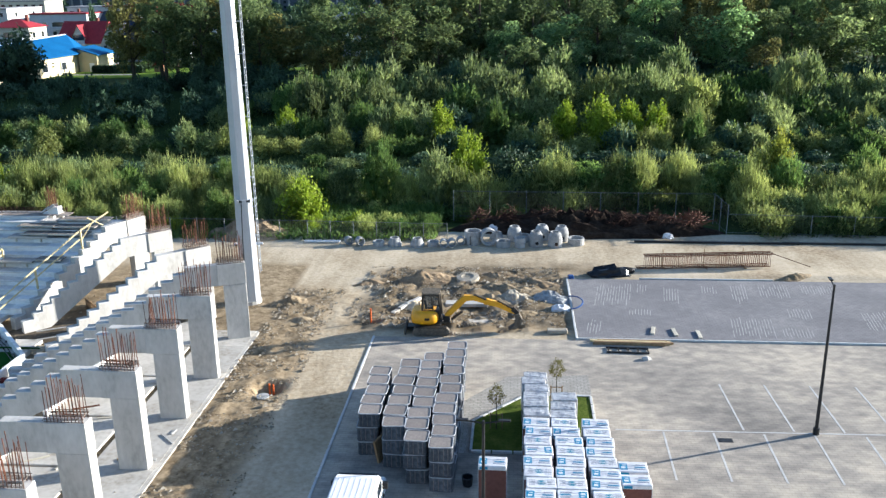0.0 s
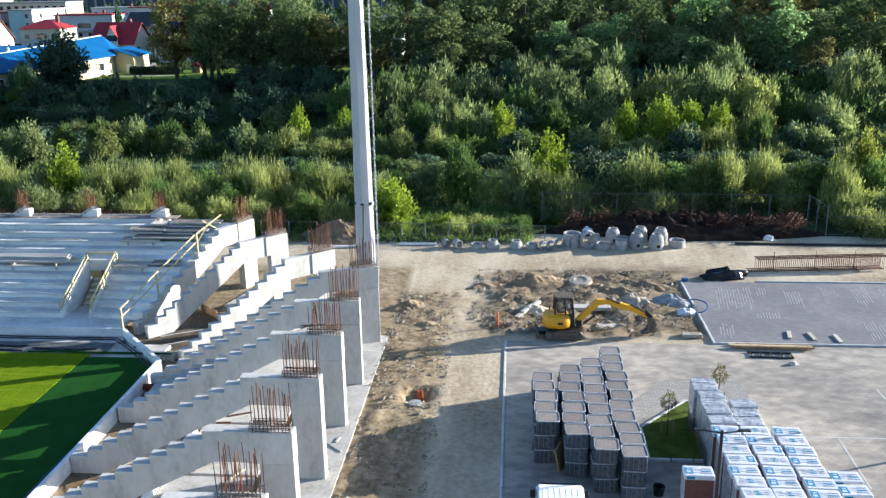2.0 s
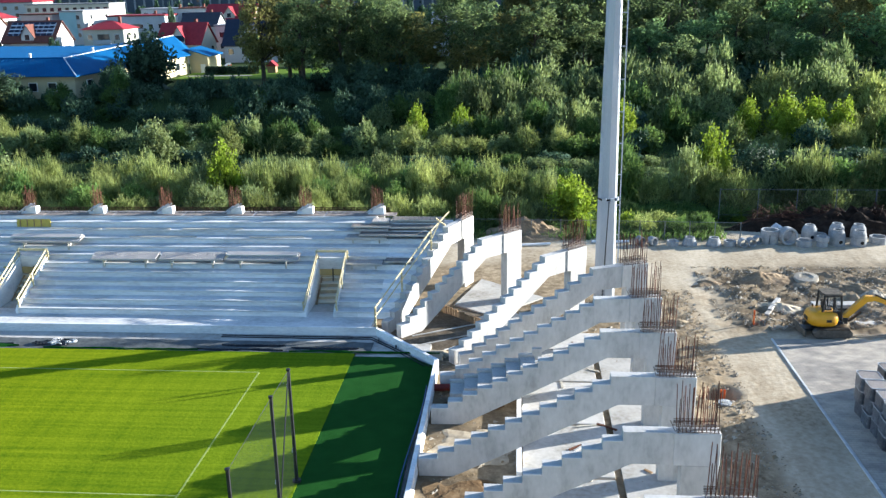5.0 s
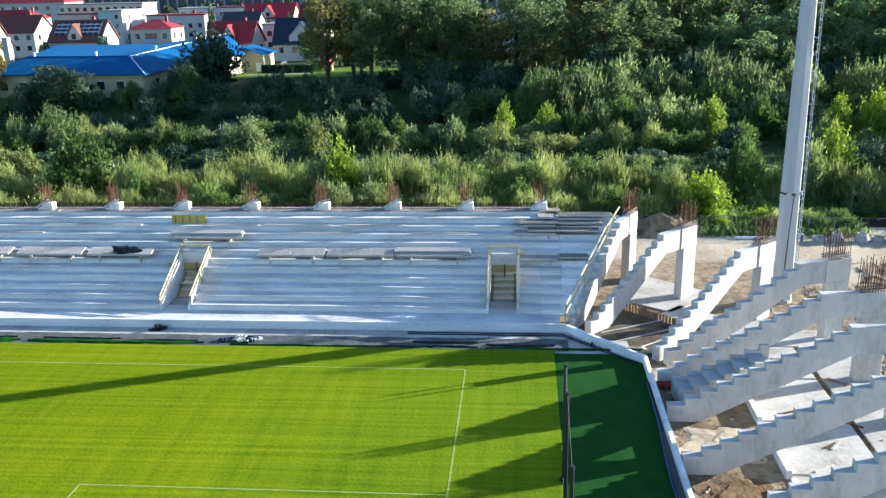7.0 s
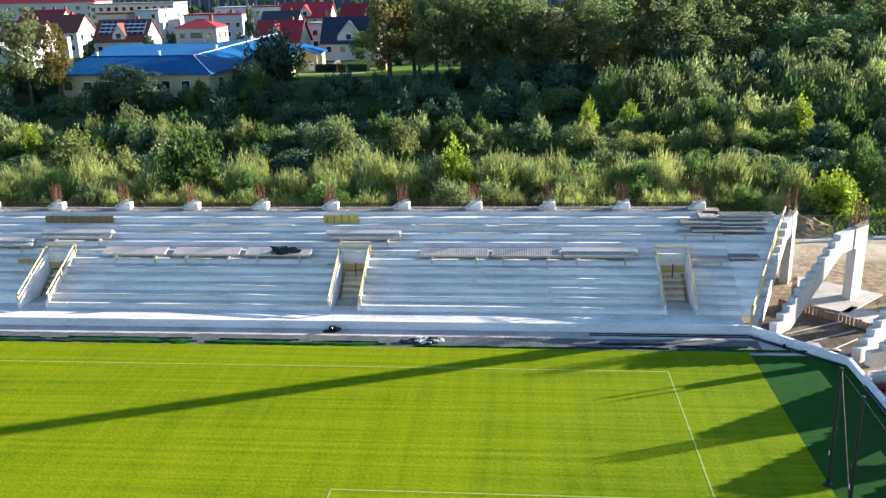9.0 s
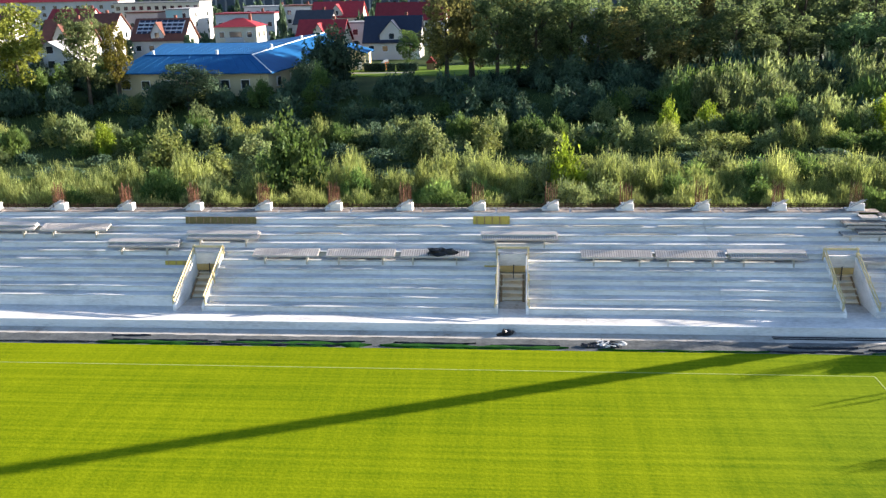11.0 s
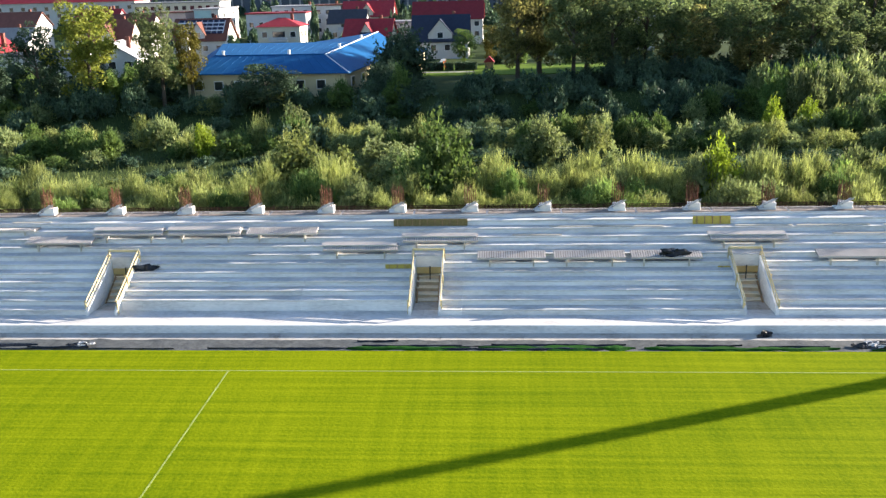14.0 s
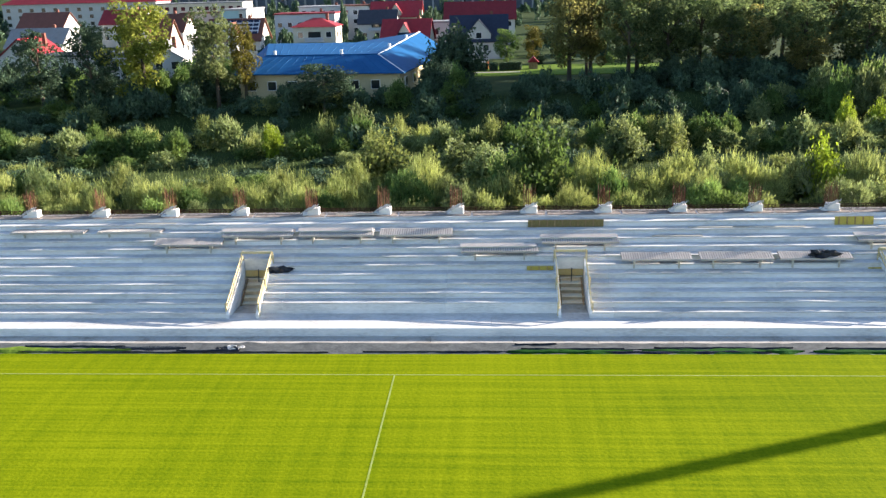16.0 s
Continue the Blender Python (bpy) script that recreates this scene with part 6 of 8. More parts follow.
# standing seams of the sheet roof
for k in range(1, 16):
    q = k / 16
    for a, b, c, d in ((HA, HB, HC, HD), (HC, HD, HE, HF)):
        u, v = Vector(a).lerp(Vector(b), q), Vector(c).lerp(Vector(d), q)
        part("seam", rod(u + Vector((0, 0, 0.03)), v + Vector((0, 0, 0.03)), 0.02, 3), BLUEROOF, hall)
bm = bmesh.new()
wpts = [(-91, 105), (-63.2, 104.9), (-57.9, 146.2), (-63, 159), (-71, 160), (-96, 135)]
lo = [bm.verts.new((x, y, 1.5)) for x, y in wpts]
hi = [bm.verts.new((x, y, 6.95)) for x, y in wpts]
for k in range(6):
    bm.faces.new((lo[k], lo[(k + 1) % 6], hi[(k + 1) % 6], hi[k]))
part("wall", bm, CREAM, hall)
for k in range(7):
    x = -89 + 3.6 * k
    f = part("window", boxed(x - 0.8, x + 0.8, 104.8, 104.9, 4.2, 5.8), WHITE, hall)
    part("pane", boxed(x - 0.7, x + 0.7, 104.75, 104.79, 4.3, 5.7), GLASS, f)
for k in range(6):
    p = Vector((-63.1, 104.9, 5.0)).lerp(Vector((-57.8, 146.2, 5.0)), 0.1 + 0.155 * k)
    f = part("window", boxed(-0.9, 0.9, -0.12, 0.05, -0.8, 0.9), WHITE, hall)
    f.matrix_basis = Matrix.Translation(p) @ pose(0, 0, 0, 0, 0, 82.6)
    part("pane", boxed(-0.8, 0.8, -0.15, -0.121, -0.7, 0.8), GLASS, f)
for x, y, z in ((-86, 111, 9.8), (-74, 110.6, 9.8), (-66.6, 120, 10.1), (-65.2, 138, 10.6)):
    part("roof_vent", cyl(bmesh.new(), (x, y, z - 0.3), (x, y, z + 0.7), 0.22, 0.28, 8), WHITE, hall)
stack = part("boiler_stack", boxed(-0.6, 0.6, -0.6, 0.6, 0, 10.0, bevel=0.05), PLASTER)
tagged(stack, "square white plastered boiler chimney beside the hall", "chimney").matrix_basis = pose(-95.2, 118, 2.9)
wing = thing("hall_annex", "small cream annex with a sloping blue sheet roof", "annex", -55.6, 151, 3.0)
part("wall", extrude([(-2.2, -1), (-2.2, 5.2), (2.0, 3.9), (2.0, -1)], -4.2, 4.2), CREAM, wing)
part("roof_slope", extrude([(-2.6, 5.55), (2.6, 3.95), (2.6, 3.75), (-2.6, 5.35)], -4.8, 4.8), BLUEROOF, wing)
part("door", boxed(0.2, 1.3, -4.26, -4.18, 0.0, 2.1), WHITE, wing)

PINK = material("pink_plaster", [(0.55, 0.40, 0.36), (0.62, 0.47, 0.42)], 0.6, 0.9, 0.05)
TEALWALL = material("pale_teal_plaster", [(0.30, 0.46, 0.47), (0.38, 0.54, 0.55)], 0.6, 0.9, 0.05)
house(-93, 185, 11, 9, 6.4, 2.1, REDROOF, CREAM_PALE, "two-storey cream house with a hipped red roof and balcony", style="hip", balcony=True, z=5.0)
house(-68.5, 174.5, 11.5, 9, 3.4, 4.6, REDROOF, CREAM_PALE, "house with a steep red roof and a gabled dormer", turn=-6, dormer=1.6, balcony=True, z=4.9)
house(-51, 176, 13.5, 10.5, 3.4, 5.6, NAVYROOF, PLASTER, "white house with a steep dark blue roof and front gable", dormer=2.9, z=4.4)
house(-114.5, 187, 14, 11, 3.8, 5.0, BROWNROOF, PLASTER, "house with a brown roof covered in solar panels", solar=True, dormer=1.7, z=4.7)
house(-138, 197, 14, 11, 6.0, 4.2, BROWNROOF, PLASTER, "white gabled house with a brown tiled roof", z=4.6)
teal = house(-130, 248, 8, 22, 9.0, 0.4, GREYROOF, PLASTER, "white flat-roofed block with a pale teal front", style="flat", chimney=False, z=5.6)
part("front_panel", boxed(-3.9, 1.6, -11.12, -11.06, 0.0, 8.8), TEALWALL, teal, "pale teal render")
house(-142.5, 243, 10.5, 10, 8.2, 0.4, BROWNROOF, PINK, "pink plastered flat-roofed town house", style="flat", chimney=False, z=5.6)
house(-106.5, 238, 19, 11, 7.6, 0.5, REDROOF, PALEGREY, "long pale terrace with a low red roof edge", style="flat", chimney=True, balcony=True, z=5.4)
house(-104, 255, 16, 10, 9.0, 0.4, GREYROOF, PLASTER, "white flat-roofed block behind the terrace", style="flat", chimney=True, z=5.6)
house(-82.5, 227, 11, 10, 5.0, 3.6, DARKROOF, PLASTER, "white house with a dark grey roof and balcony", balcony=True, z=5.2)
house(-79, 247, 16, 11, 6.0, 4.4, REDROOF, CREAM_PALE, "house with a large dark red roof and dormer", dormer=1.9, z=5.4)
house(-92.5, 250, 9, 9, 9.2, 0.4, BROWNROOF, PLASTER, "tall white block with a shallow brown roof", style="flat", z=5.6)
house(-60.5, 187, 6.5, 8, 6.6, 0.4, GREYROOF, PLASTER, "narrow white flat-roofed house", style="flat", chimney=False, z=5.0)
house(-51.5, 218, 20, 11, 6.0, 4.5, REDROOF, PLASTER, "large house with a long plain red roof", z=5.2)
house(-215, 318, 64, 16, 9.5, 4.5, REDROOF, PLASTER, "long white public building with a red hipped roof", style="hip", z=7.5, far=True)
house(-160, 300, 34, 14, 9.0, 0.5, GREYROOF, CREAM_PALE, "cream flat-roofed building behind garden trees", style="flat", z=7.0, far=True, chimney=False)
house(-127, 160, 10, 10, 4.8, 5.6, BROWNROOF, CREAM_PALE, "house with a steep maroon roof and dormer", dormer=1.7, z=4.2)
house(-112, 126, 9, 9, 5.8, 2.8, GREYROOF, PLASTER, "white gabled house behind the trees", style="gable_y", turn=8, z=3.0)
house(-129, 130, 18, 10, 6.2, 0.4, DARKROOF, PLASTER, "low white flat-roofed house behind the trees", style="flat", chimney=False, z=3.0)
house(-146, 140, 12, 10, 4.4, 4.6, REDROOF, PLASTER, "house with a red gabled roof behind the trees", style="gable_y", z=3.2)
house(-160, 172, 14, 10, 4.6, 4.0, GREYROOF, PLASTER, "house with a grey gabled roof", z=4.2)
house(-166, 240, 14, 11, 6.0, 4.0, REDROOF, PLASTER, "house with a bright red tiled roof", z=5.4)
house(-185, 225, 14, 11, 6.0, 4.0, BROWNROOF, PLASTER, "pale house with a brown roof", z=5.4)
house(-178, 270, 14, 11, 6.0, 3.0, REDROOF, PLASTER, "pale house with a low red roof", style="hip", z=6.0, far=True)
house(-2.2, 186, 9, 9, 7.4, 2.4, GREYROOF, PLASTER, "white house with a grey roof behind the wood", z=4.2)
works = house(-90, 470, 330, 30, 21, 0.5, GREYROOF, WORKSGREY, "very long grey industrial building at the edge of town", style="flat", chimney=False, far=True)
for k in range(60):
    part("facade_pier", boxed(-163 + 5.5 * k, -162 + 5.5 * k, -15.5, -15.02, 0, 20.5), GREYROOF, works)


# ---- on the stand ----
# handrail down the edge of the first raking beam
rail = thing("edge_railing", "pale timber guard rail down the open end of the stand", "railing", 0, 0, 0)
ra, rb = Vector((5.93, 5.95, 0.5)), Vector((8.93, 12.52, 3.66))
for k in range(3):
    p = ra.lerp(rb, (0.0, 0.45, 1.0)[k])
    part("rail_post", boxed(p.x - 0.06, p.x + 0.06, p.y - 0.05, p.y + 0.05, p.z - 0.1, p.z + 1.36), WOOD, rail)
for h in (0.72, 1.3):
    part("handrail", rod(ra + Vector((0, -0.1, h)), rb + Vector((0, 0.1, h + 0.05)), 0.06, 4), WOOD, rail)
part("handrail", rod((8.93, 12.5, 4.98), (10.0, 14.9, 5.75), 0.06, 4), WOOD, rail)
part("brace", rod((9.2, 13.2, 5.75), (9.8, 14.3, 4.9), 0.05, 4), WOOD, rail)
part("brace", rod((8.93, 12.6, 4.3), (9.5, 13.6, 5.5), 0.045, 4), WOOD, rail)

# black film bundles
for x, y, z, rx, ry, rz, s in ((-20.3, 5.45, -0.08, 0.42, 0.22, 0.3, 1), (-24.9, 11.75, 3.22, 0.8, 0.32, 0.42, 2), (-61.7, 11.4, 2.40, 0.7, 0.3, 0.4, 3), (7.7, 4.2, -0.09, 0.3, 0.2, 0.2, 4)):
    tagged(part("film_bundle", lumpy(rx, ry, rz, s, 0.9, 3), BAG), "crumpled bundle of black plastic film on concrete", "film bundle").matrix_basis = pose(x, y, z, 0, 0, R.uniform(-20, 20))
# yellow formwork boards and loose planks
for x0, x1, k, h, mat, lab in ((-22.85, -20.2, 9, 0.6, FORMWORK, "yellow formwork board leaning against a tier"), (-44.4, -39.0, 9, 0.54, NETBOARD, "long yellow-brown formwork panel leaning against a tier"), (-44.6, -42.8, 4, 0.30, FORMWORK, "yellow formwork board beside an entrance"), (-21.9, -20.9, 4, 0.1, FORMWORK, "short yellow board beside an entrance")):
    t = thing("formwork_board", lab, "board", (x0 + x1) / 2, Y1 + D * (k + 1) - 0.12, Z1 + RISE * k, 0)
    L = x1 - x0
    part("face", boxed(-L / 2, L / 2, -0.03, 0.02, 0.01, h), mat, t).rotation_euler = (radians(-8), 0, 0)
    for j in range(int(L / 0.55)):
        part("batten", boxed(-L / 2 + 0.25 + 0.55 * j, -L / 2 + 0.31 + 0.55 * j, -0.075, -0.031, 0.03, h), WOODOLD, t).rotation_euler = (radians(-8), 0, 0)
for x, k, L in ((-13.2, 9, 5.0), (-27.5, 9, 5.0), (-7.5, 9, 4.5), (-18.0, 9, 4), (-34.0, 8, 3.5), (-31, 9, 4.2), (-57.0, 11, 3.0), (-72, 10, 3), (-2.5, 8, 4), (-11.0, 8, 5)):
    t = part("plank", boxed(-L / 2, L / 2, -0.1, 0.1, 0.0, 0.05), PALEBOARD)
    tagged(t, "single pale scaffold plank lying on a tier", "plank").matrix_basis = pose(x, Y1 + D * k + 0.25, Z1 + RISE * k + 0.006, 0, 0, R.uniform(-2, 2))

for args in ((-38.2, -33.5, 5, 0.3), (-32.95, -28.1, 5, 0.3), (-27.7, -22.95, 5, 0.3), (-15.3, -10.5, 5, 0.3), (-10.3, -5.65, 5, 0.3), (-5.4, -0.3, 5, 0.3, True), (-22.1, -16.8, 7, 0.3, True), (2.6, 5.6, 8), (3.1, 5.6, 9), (4.3, 5.6, 10), (3.0, 5.6, 5),
             (-76.0, -71.2, 9), (-71.2, -66.2, 7, 0.3), (-66.4, -61.2, 8, 0.3, True), (-60.8, -55.4, 8, 0.3, True), (-55.0, -49.8, 8, 0.3), (-49.1, -43.8, 6, 0.3, True), (-43.5, -38.2, 7, 0.3, True), (-82.6, -77.0, 9)):
    panel_at(*args)
# panels bridging towards the first raking beam
for x0, x1, k, lift in ((5.75, 8.6, 8, 0.25), (5.75, 8.9, 9, 0.2), (5.75, 9.6, 10, 0.15), (5.75, 7.7, 5, 0.2), (2.9, 5.7, 9, 0.25), (3.6, 5.7, 8, 0.25)):
    y, z = Y1 + D * k + 0.4, Z1 + RISE * k + 0.004
    L = x1 - x0
    t = thing("mesh_panel", "brown reinforcement panel with pale edges laid over the tiers", "panel", (x0 + x1) / 2, y, z, group="mesh panels at the open end")
    part("mesh_deck", boxed(-L / 2, L / 2, -0.5, 0.42, lift, lift + 0.07), MESHMAT, t)
    for yy in (-0.53, 0.42):
        part("edge_strip", boxed(-L / 2, L / 2, yy, yy + 0.03, lift - 0.02, lift + 0.1), CONCRETE_SLAB, t)
    for j in range(int(L / 0.3)):
        xx = -L / 2 + 0.15 + 0.3 * j
        part("cross_bar", boxed(xx - 0.02, xx + 0.02, -0.49, 0.41, lift + 0.071, lift + 0.09), DUSTYBAR, t)
    for xx in (-0.35 * L, 0.35 * L):
        part("leg", boxed(xx - 0.05, xx + 0.05, 0.1, 0.2, 0.0, lift), CONCRETE_OLD, t)
# tier ends that run on past the last column stub
for k in range(NT - 1):
    xe = 5.8 + 0.1 + 0.42 * k * 0.9
    y0, z1 = Y1 + D * k, Z1 + RISE * k
    part("tier", boxed(5.826, 6.6 + 0.36 * k, y0, y0 + D + 0.1, z1 - RISE - 0.1, z1, bevel=0.01), CONCRETE, stand)

# wet-looking scraps and rolled turf beside the membrane
def scrap_sheet(rng_s, rx, ry, h):
    """A crumpled sheet lying on the ground with a ragged outline."""
    bm = bmesh.new()
    n = 14
    grid = []
    for i in range(n + 1):
        row = []
        for j in range(n + 1):
            u, v = i / n * 2 - 1, j / n * 2 - 1
            edge = 1 + 0.3 * noise.noise(Vector((u * 2.5, v * 2.5, rng_s)))
            fold = abs(noise.noise(Vector((u * 3 + v * 2, v * 1.2, rng_s + 4)))) + 0.4 * abs(noise.noise(Vector((u * 9, v * 7, rng_s))))
            row.append(bm.verts.new((u * rx * edge, v * ry * edge, 0.01 + h * fold * max(0.15, 1 - max(abs(u), abs(v)) ** 4))))
        grid.append(row)
    for a, b in zip(grid, grid[1:]):
        for j in range(n):
            bm.faces.new((a[j], b[j], b[j + 1], a[j + 1]))
    return bm


for x, y, big in ((-14.4, 3.75, True), (-63.2, 3.7, False)):
    t = thing("torn_membrane", "torn pale and black membrane scraps lying in folds", "membrane scrap", x, y, 0.02)
    k = 0.62 if big else 0.4
    for j, (dx, dy, rx, ry, a, m) in enumerate(((-0.9, 0.1, 0.55, 0.5, 20, BAG), (0.2, 0.25, 0.7, 0.35, 50, KERB), (0.9, -0.1, 0.9, 0.5, -10, BAG), (1.7, 0.2, 0.6, 0.4, 30, KERB), (-0.2, 0.6, 0.35, 0.5, 10, KERB), (-1.6, -0.2, 0.6, 0.3, -20, BAG), (0.6, -0.45, 0.5, 0.16, 15, KERB))):
        o = part("scrap", scrap_sheet(20 + j, rx * k, ry * k, 0.32 * k), m, t)
        o.matrix_basis = pose(dx * k, dy * k, 0.004 * j, 0, 0, a)
    for j in range(7 if big else 2):
        a = R.uniform(-40, 60)
        o = part("strip", boxed(-0.6 * k, 0.6 * k, -0.03, 0.03, 0.0, 0.05), KERB if j % 2 else BAG, t)
        o.matrix_basis = pose(R.uniform(-1.6, 1.8) * k, R.uniform(-0.4, 0.6) * k, 0.06, 0, R.uniform(-8, 8), a)


def ribbon(x0, x1, y, width, seed):
    """A thin wavy strip lying along the pitch edge, its width and height uneven."""
    bm = bmesh.new()
    n = max(6, int((x1 - x0) / 0.25))
    last = None
    for k in range(n + 1):
        q = k / n
        x = x0 + (x1 - x0) * q
        w = width * max(0.12, 0.75 + 0.9 * noise.noise(Vector((x * 0.8, seed, 0)))) * min(1, 6 * q + 0.1, 6 * (1 - q) + 0.1)
        yc = y + 0.14 * noise.noise(Vector((x * 0.5, seed, 5)))
        h = 0.05 + 0.06 * abs(noise.noise(Vector((x * 1.3, seed, 9))))
        row = [bm.verts.new(p) for p in ((x, yc - w / 2, -0.04), (x, yc - w * 0.15, h), (x, yc + w * 0.2, h * 0.8), (x, yc + w / 2, -0.04))]
        if last:
            for j in range(3):
                bm.faces.new((last[j], row[j], row[j + 1], last[j + 1]))
        last = row
    return bm


x, k = -104.0, 0
while x < 3:
    L = R.uniform(4, 11)
    mat, lab = ((TURF_DARK, "ragged dark green turf offcut along the pitch edge"), (BAG, "dark fold of membrane along the pitch edge"), (TURF_DARK, "ragged dark green turf offcut along the pitch edge"))[k % 3]
    if -68 < x < -50 or x < -72:
        mat, lab = BAG, "dark fold of membrane along the pitch edge"
    tagged(part("edge_strip", ribbon(x, x + L, 3.1 + R.uniform(0, 0.15), R.uniform(0.25, 0.5) * (1.0 if x > -50 else 0.3), k), mat), lab, "turf offcut", "strips along the pitch edge")
    if R.random() < 0.4 and x > -50:
        tagged(part("membrane_fold", ribbon(x + 0.5, x + 0.5 + L * 0.5, R.uniform(3.5, 4.4), R.uniform(0.12, 0.35), k + 50), BAG), "dark fold of membrane beside the walkway", "membrane fold", "folds of the membrane")
    x += L * R.uniform(0.8, 1.3)
    k += 1
for x, L, y, w, mat in ((-46.0, 7.5, 3.35, 0.9, TURF_DARK), (-38.0, 9.5, 3.4, 1.15, TURF_DARK), (-28.0, 6.0, 3.35, 1.0, TURF_DARK), (-22.0, 5.5, 3.3, 0.8, TURF_DARK)):
    tagged(part("turf_offcut", ribbon(x, x + L, y, w, int(-x)), mat), "rolled-back dark green turf offcut beside the pitch", "turf offcut", "strips along the pitch edge")
    tagged(part("membrane_fold", ribbon(x + 0.8, x + L - 0.5, y + w * 0.38, 0.22, int(-x) + 9), BAG), "black fold of membrane over a turf offcut", "membrane fold", "folds of the membrane")
tagged(part("turf_strip", ribbon(-108, -69.4, 3.5, 1.25, 12), LAWN), "mid green strip of turf laid between pitch and walkway", "turf strip")
for x, L, y, w in ((-70.6, 4.6, 3.8, 0.8), (-76.5, 6.5, 4.05, 0.3), (-66.5, 4.0, 3.4, 0.3), (-50.2, 4.5, 3.25, 0.25)):
    tagged(part("membrane_fold", ribbon(x, x + L, y, w, int(-x) + 31), BAG), "black fold of membrane lying over the turf strip", "membrane fold", "folds of the membrane")
for x, L, y, w in ((1.0, 4.2, 3.6, 0.9), (-3.5, 4.0, 3.9, 0.5)):
    tagged(part("tarpaulin", ribbon(x, x + L, y, w, int(x) + 90), BAG), "black tarpaulin lying on the membrane", "tarpaulin")

# ---- ball-stop poles on the pitch corner ----
POLES = ((5.02, -11.3, 5.5), (4.96, -13.9, 5.5), (4.86, -19.15, 5.35))
for x, y, h in POLES:
    t = thing("net_pole", "slim black ball-net pole behind the goal line", "pole", x, y, -0.02, group="ball-net poles")
    part("base", lathe([(0, 0), (0.2, 0), (0.2, 0.1), (0, 0.12)], 10), DARKSTEEL, t)
    part("pole", cyl(bmesh.new(), (0, 0, 0.1), (0, 0, h), 0.085, 0.075, 8), DARKSTEEL, t)
    part("top_cap", lathe([(0, h), (0.1, h), (0.1, h + 0.06), (0, h + 0.08)], 8), DARKSTEEL, t)
    part("label_plate", boxed(-0.1, -0.08, -0.04, 0.04, 1.5, 1.7), WHITE, t)
cable = thing("net_cable", "thin black net cables slung between the poles", "cable")
for p, q in zip(POLES, POLES[1:]):
    part("strand", rod((p[0], p[1], p[2] - 0.05), (q[0], q[1], q[2] - 0.05), 0.012, 4), DARKSTEEL, cable)
part("strut", rod((5.02, -11.35, 5.4), (5.0, -14.1, 0.05), 0.035, 5), DARKSTEEL, cable)
net = thing("ball_net", "fine dark ball-stop net hung between black poles", "net")
for p, q in zip(POLES, POLES[1:]):
    bm = bmesh.new()
    bm.faces.new([bm.verts.new(v) for v in ((p[0], p[1] - 0.1, 0.05), (q[0], q[1] + 0.1, 0.05), (q[0], q[1] + 0.1, q[2] - 0.06), (p[0], p[1] - 0.1, p[2] - 0.06))])
    part("net_panel", bm, NETTING, net)


# ---- excavator ----
ex = thing("excavator", "yellow tracked mini excavator with its bucket lowered to the soil", "excavator", 34.55, 8.25, -0.36, 2)
for s in (-1, 1):
    tr = part("track", extrude([(-1.15, 0.12), (-1.0, 0.0), (1.0, 0.0), (1.2, 0.18), (1.2, 0.38), (1.0, 0.55), (-0.95, 0.55), (-1.18, 0.38)], s * 0.95 - 0.2, s * 0.95 + 0.2), DUSTYSTEEL, ex)
    for k in range(16):
        part("track_pad", boxed(-1.0 + 0.13 * k, -0.93 + 0.13 * k, s * 0.95 - 0.21, s * 0.95 + 0.21, 0.551, 0.6), RUBBER, tr)
    for k in range(4):
        o = part("roller", lathe([(0, -0.015), (0.1, -0.015), (0.1, 0.015), (0, 0.015)], 12), DUSTYSTEEL, tr)
        o.matrix_basis = pose(-0.75 + 0.5 * k, s * 0.95 - 0.22, 0.25, 90)
part("undercarriage", boxed(-0.6, 0.6, -0.75, 0.75, 0.25, 0.62), DARKSTEEL, ex)
part("slew_ring", lathe([(0, 0.6), (0.55, 0.6), (0.55, 0.76), (0, 0.76)], 18), DARKSTEEL, ex)
part("dozer_blade", boxed(-1.75, -1.62, -1.05, 1.05, 0.05, 0.5, bevel=0.03), DUSTYSTEEL, ex)
part("blade_arm", boxed(-1.63, -0.5, -0.35, 0.35, 0.2, 0.34), DARKSTEEL, ex)
def rounded_hull(cx, hx, hy, corner, levels):
    """A machine body: rounded in plan, its outline drawn in or out from level to level."""
    bm = bmesh.new()
    rings = []
    for z, f in levels:
        ring = []
        for qx, qy, a0 in ((1, 1, 0), (-1, 1, 90), (-1, -1, 180), (1, -1, 270)):
            for k in range(5):
                a = radians(a0 + 22.5 * k)
                ring.append(bm.verts.new((cx + f * (qx * (hx - corner) + corner * math.cos(a)), f * (qy * (hy - corner) + corner * math.sin(a)), z)))
        rings.append(ring)
    for a, b in zip(rings, rings[1:]):
        for k in range(len(a)):
            j = (k + 1) % len(a)
            bm.faces.new((a[k], a[j], b[j], b[k]))
    bm.faces.new(rings[-1])
    bm.faces.new(list(reversed(rings[0])))
    return bm


part("engine_cover", rounded_hull(-0.42, 0.94, 0.95, 0.62, ((0.64, 0.82), (0.74, 0.95), (1.0, 1.0), (1.24, 0.96), (1.42, 0.87), (1.52, 0.74), (1.56, 0.5))), YELLOW, ex, smooth=True)
part("deck", boxed(0.2, 0.78, -0.62, 0.62, 0.72, 0.9, bevel=0.04), DARKSTEEL, ex)
part("rear_grille", boxed(-1.375, -1.345, -0.28, 0.28, 0.9, 1.12), DARKSTEEL, ex)
part("exhaust", rod((-0.85, 0.45, 1.4), (-0.85, 0.45, 1.75), 0.045, 8), DARKSTEEL, ex)
part("emblem", boxed(-0.42, -0.1, -0.962, -0.935, 1.0, 1.16), DARKSTEEL, ex)
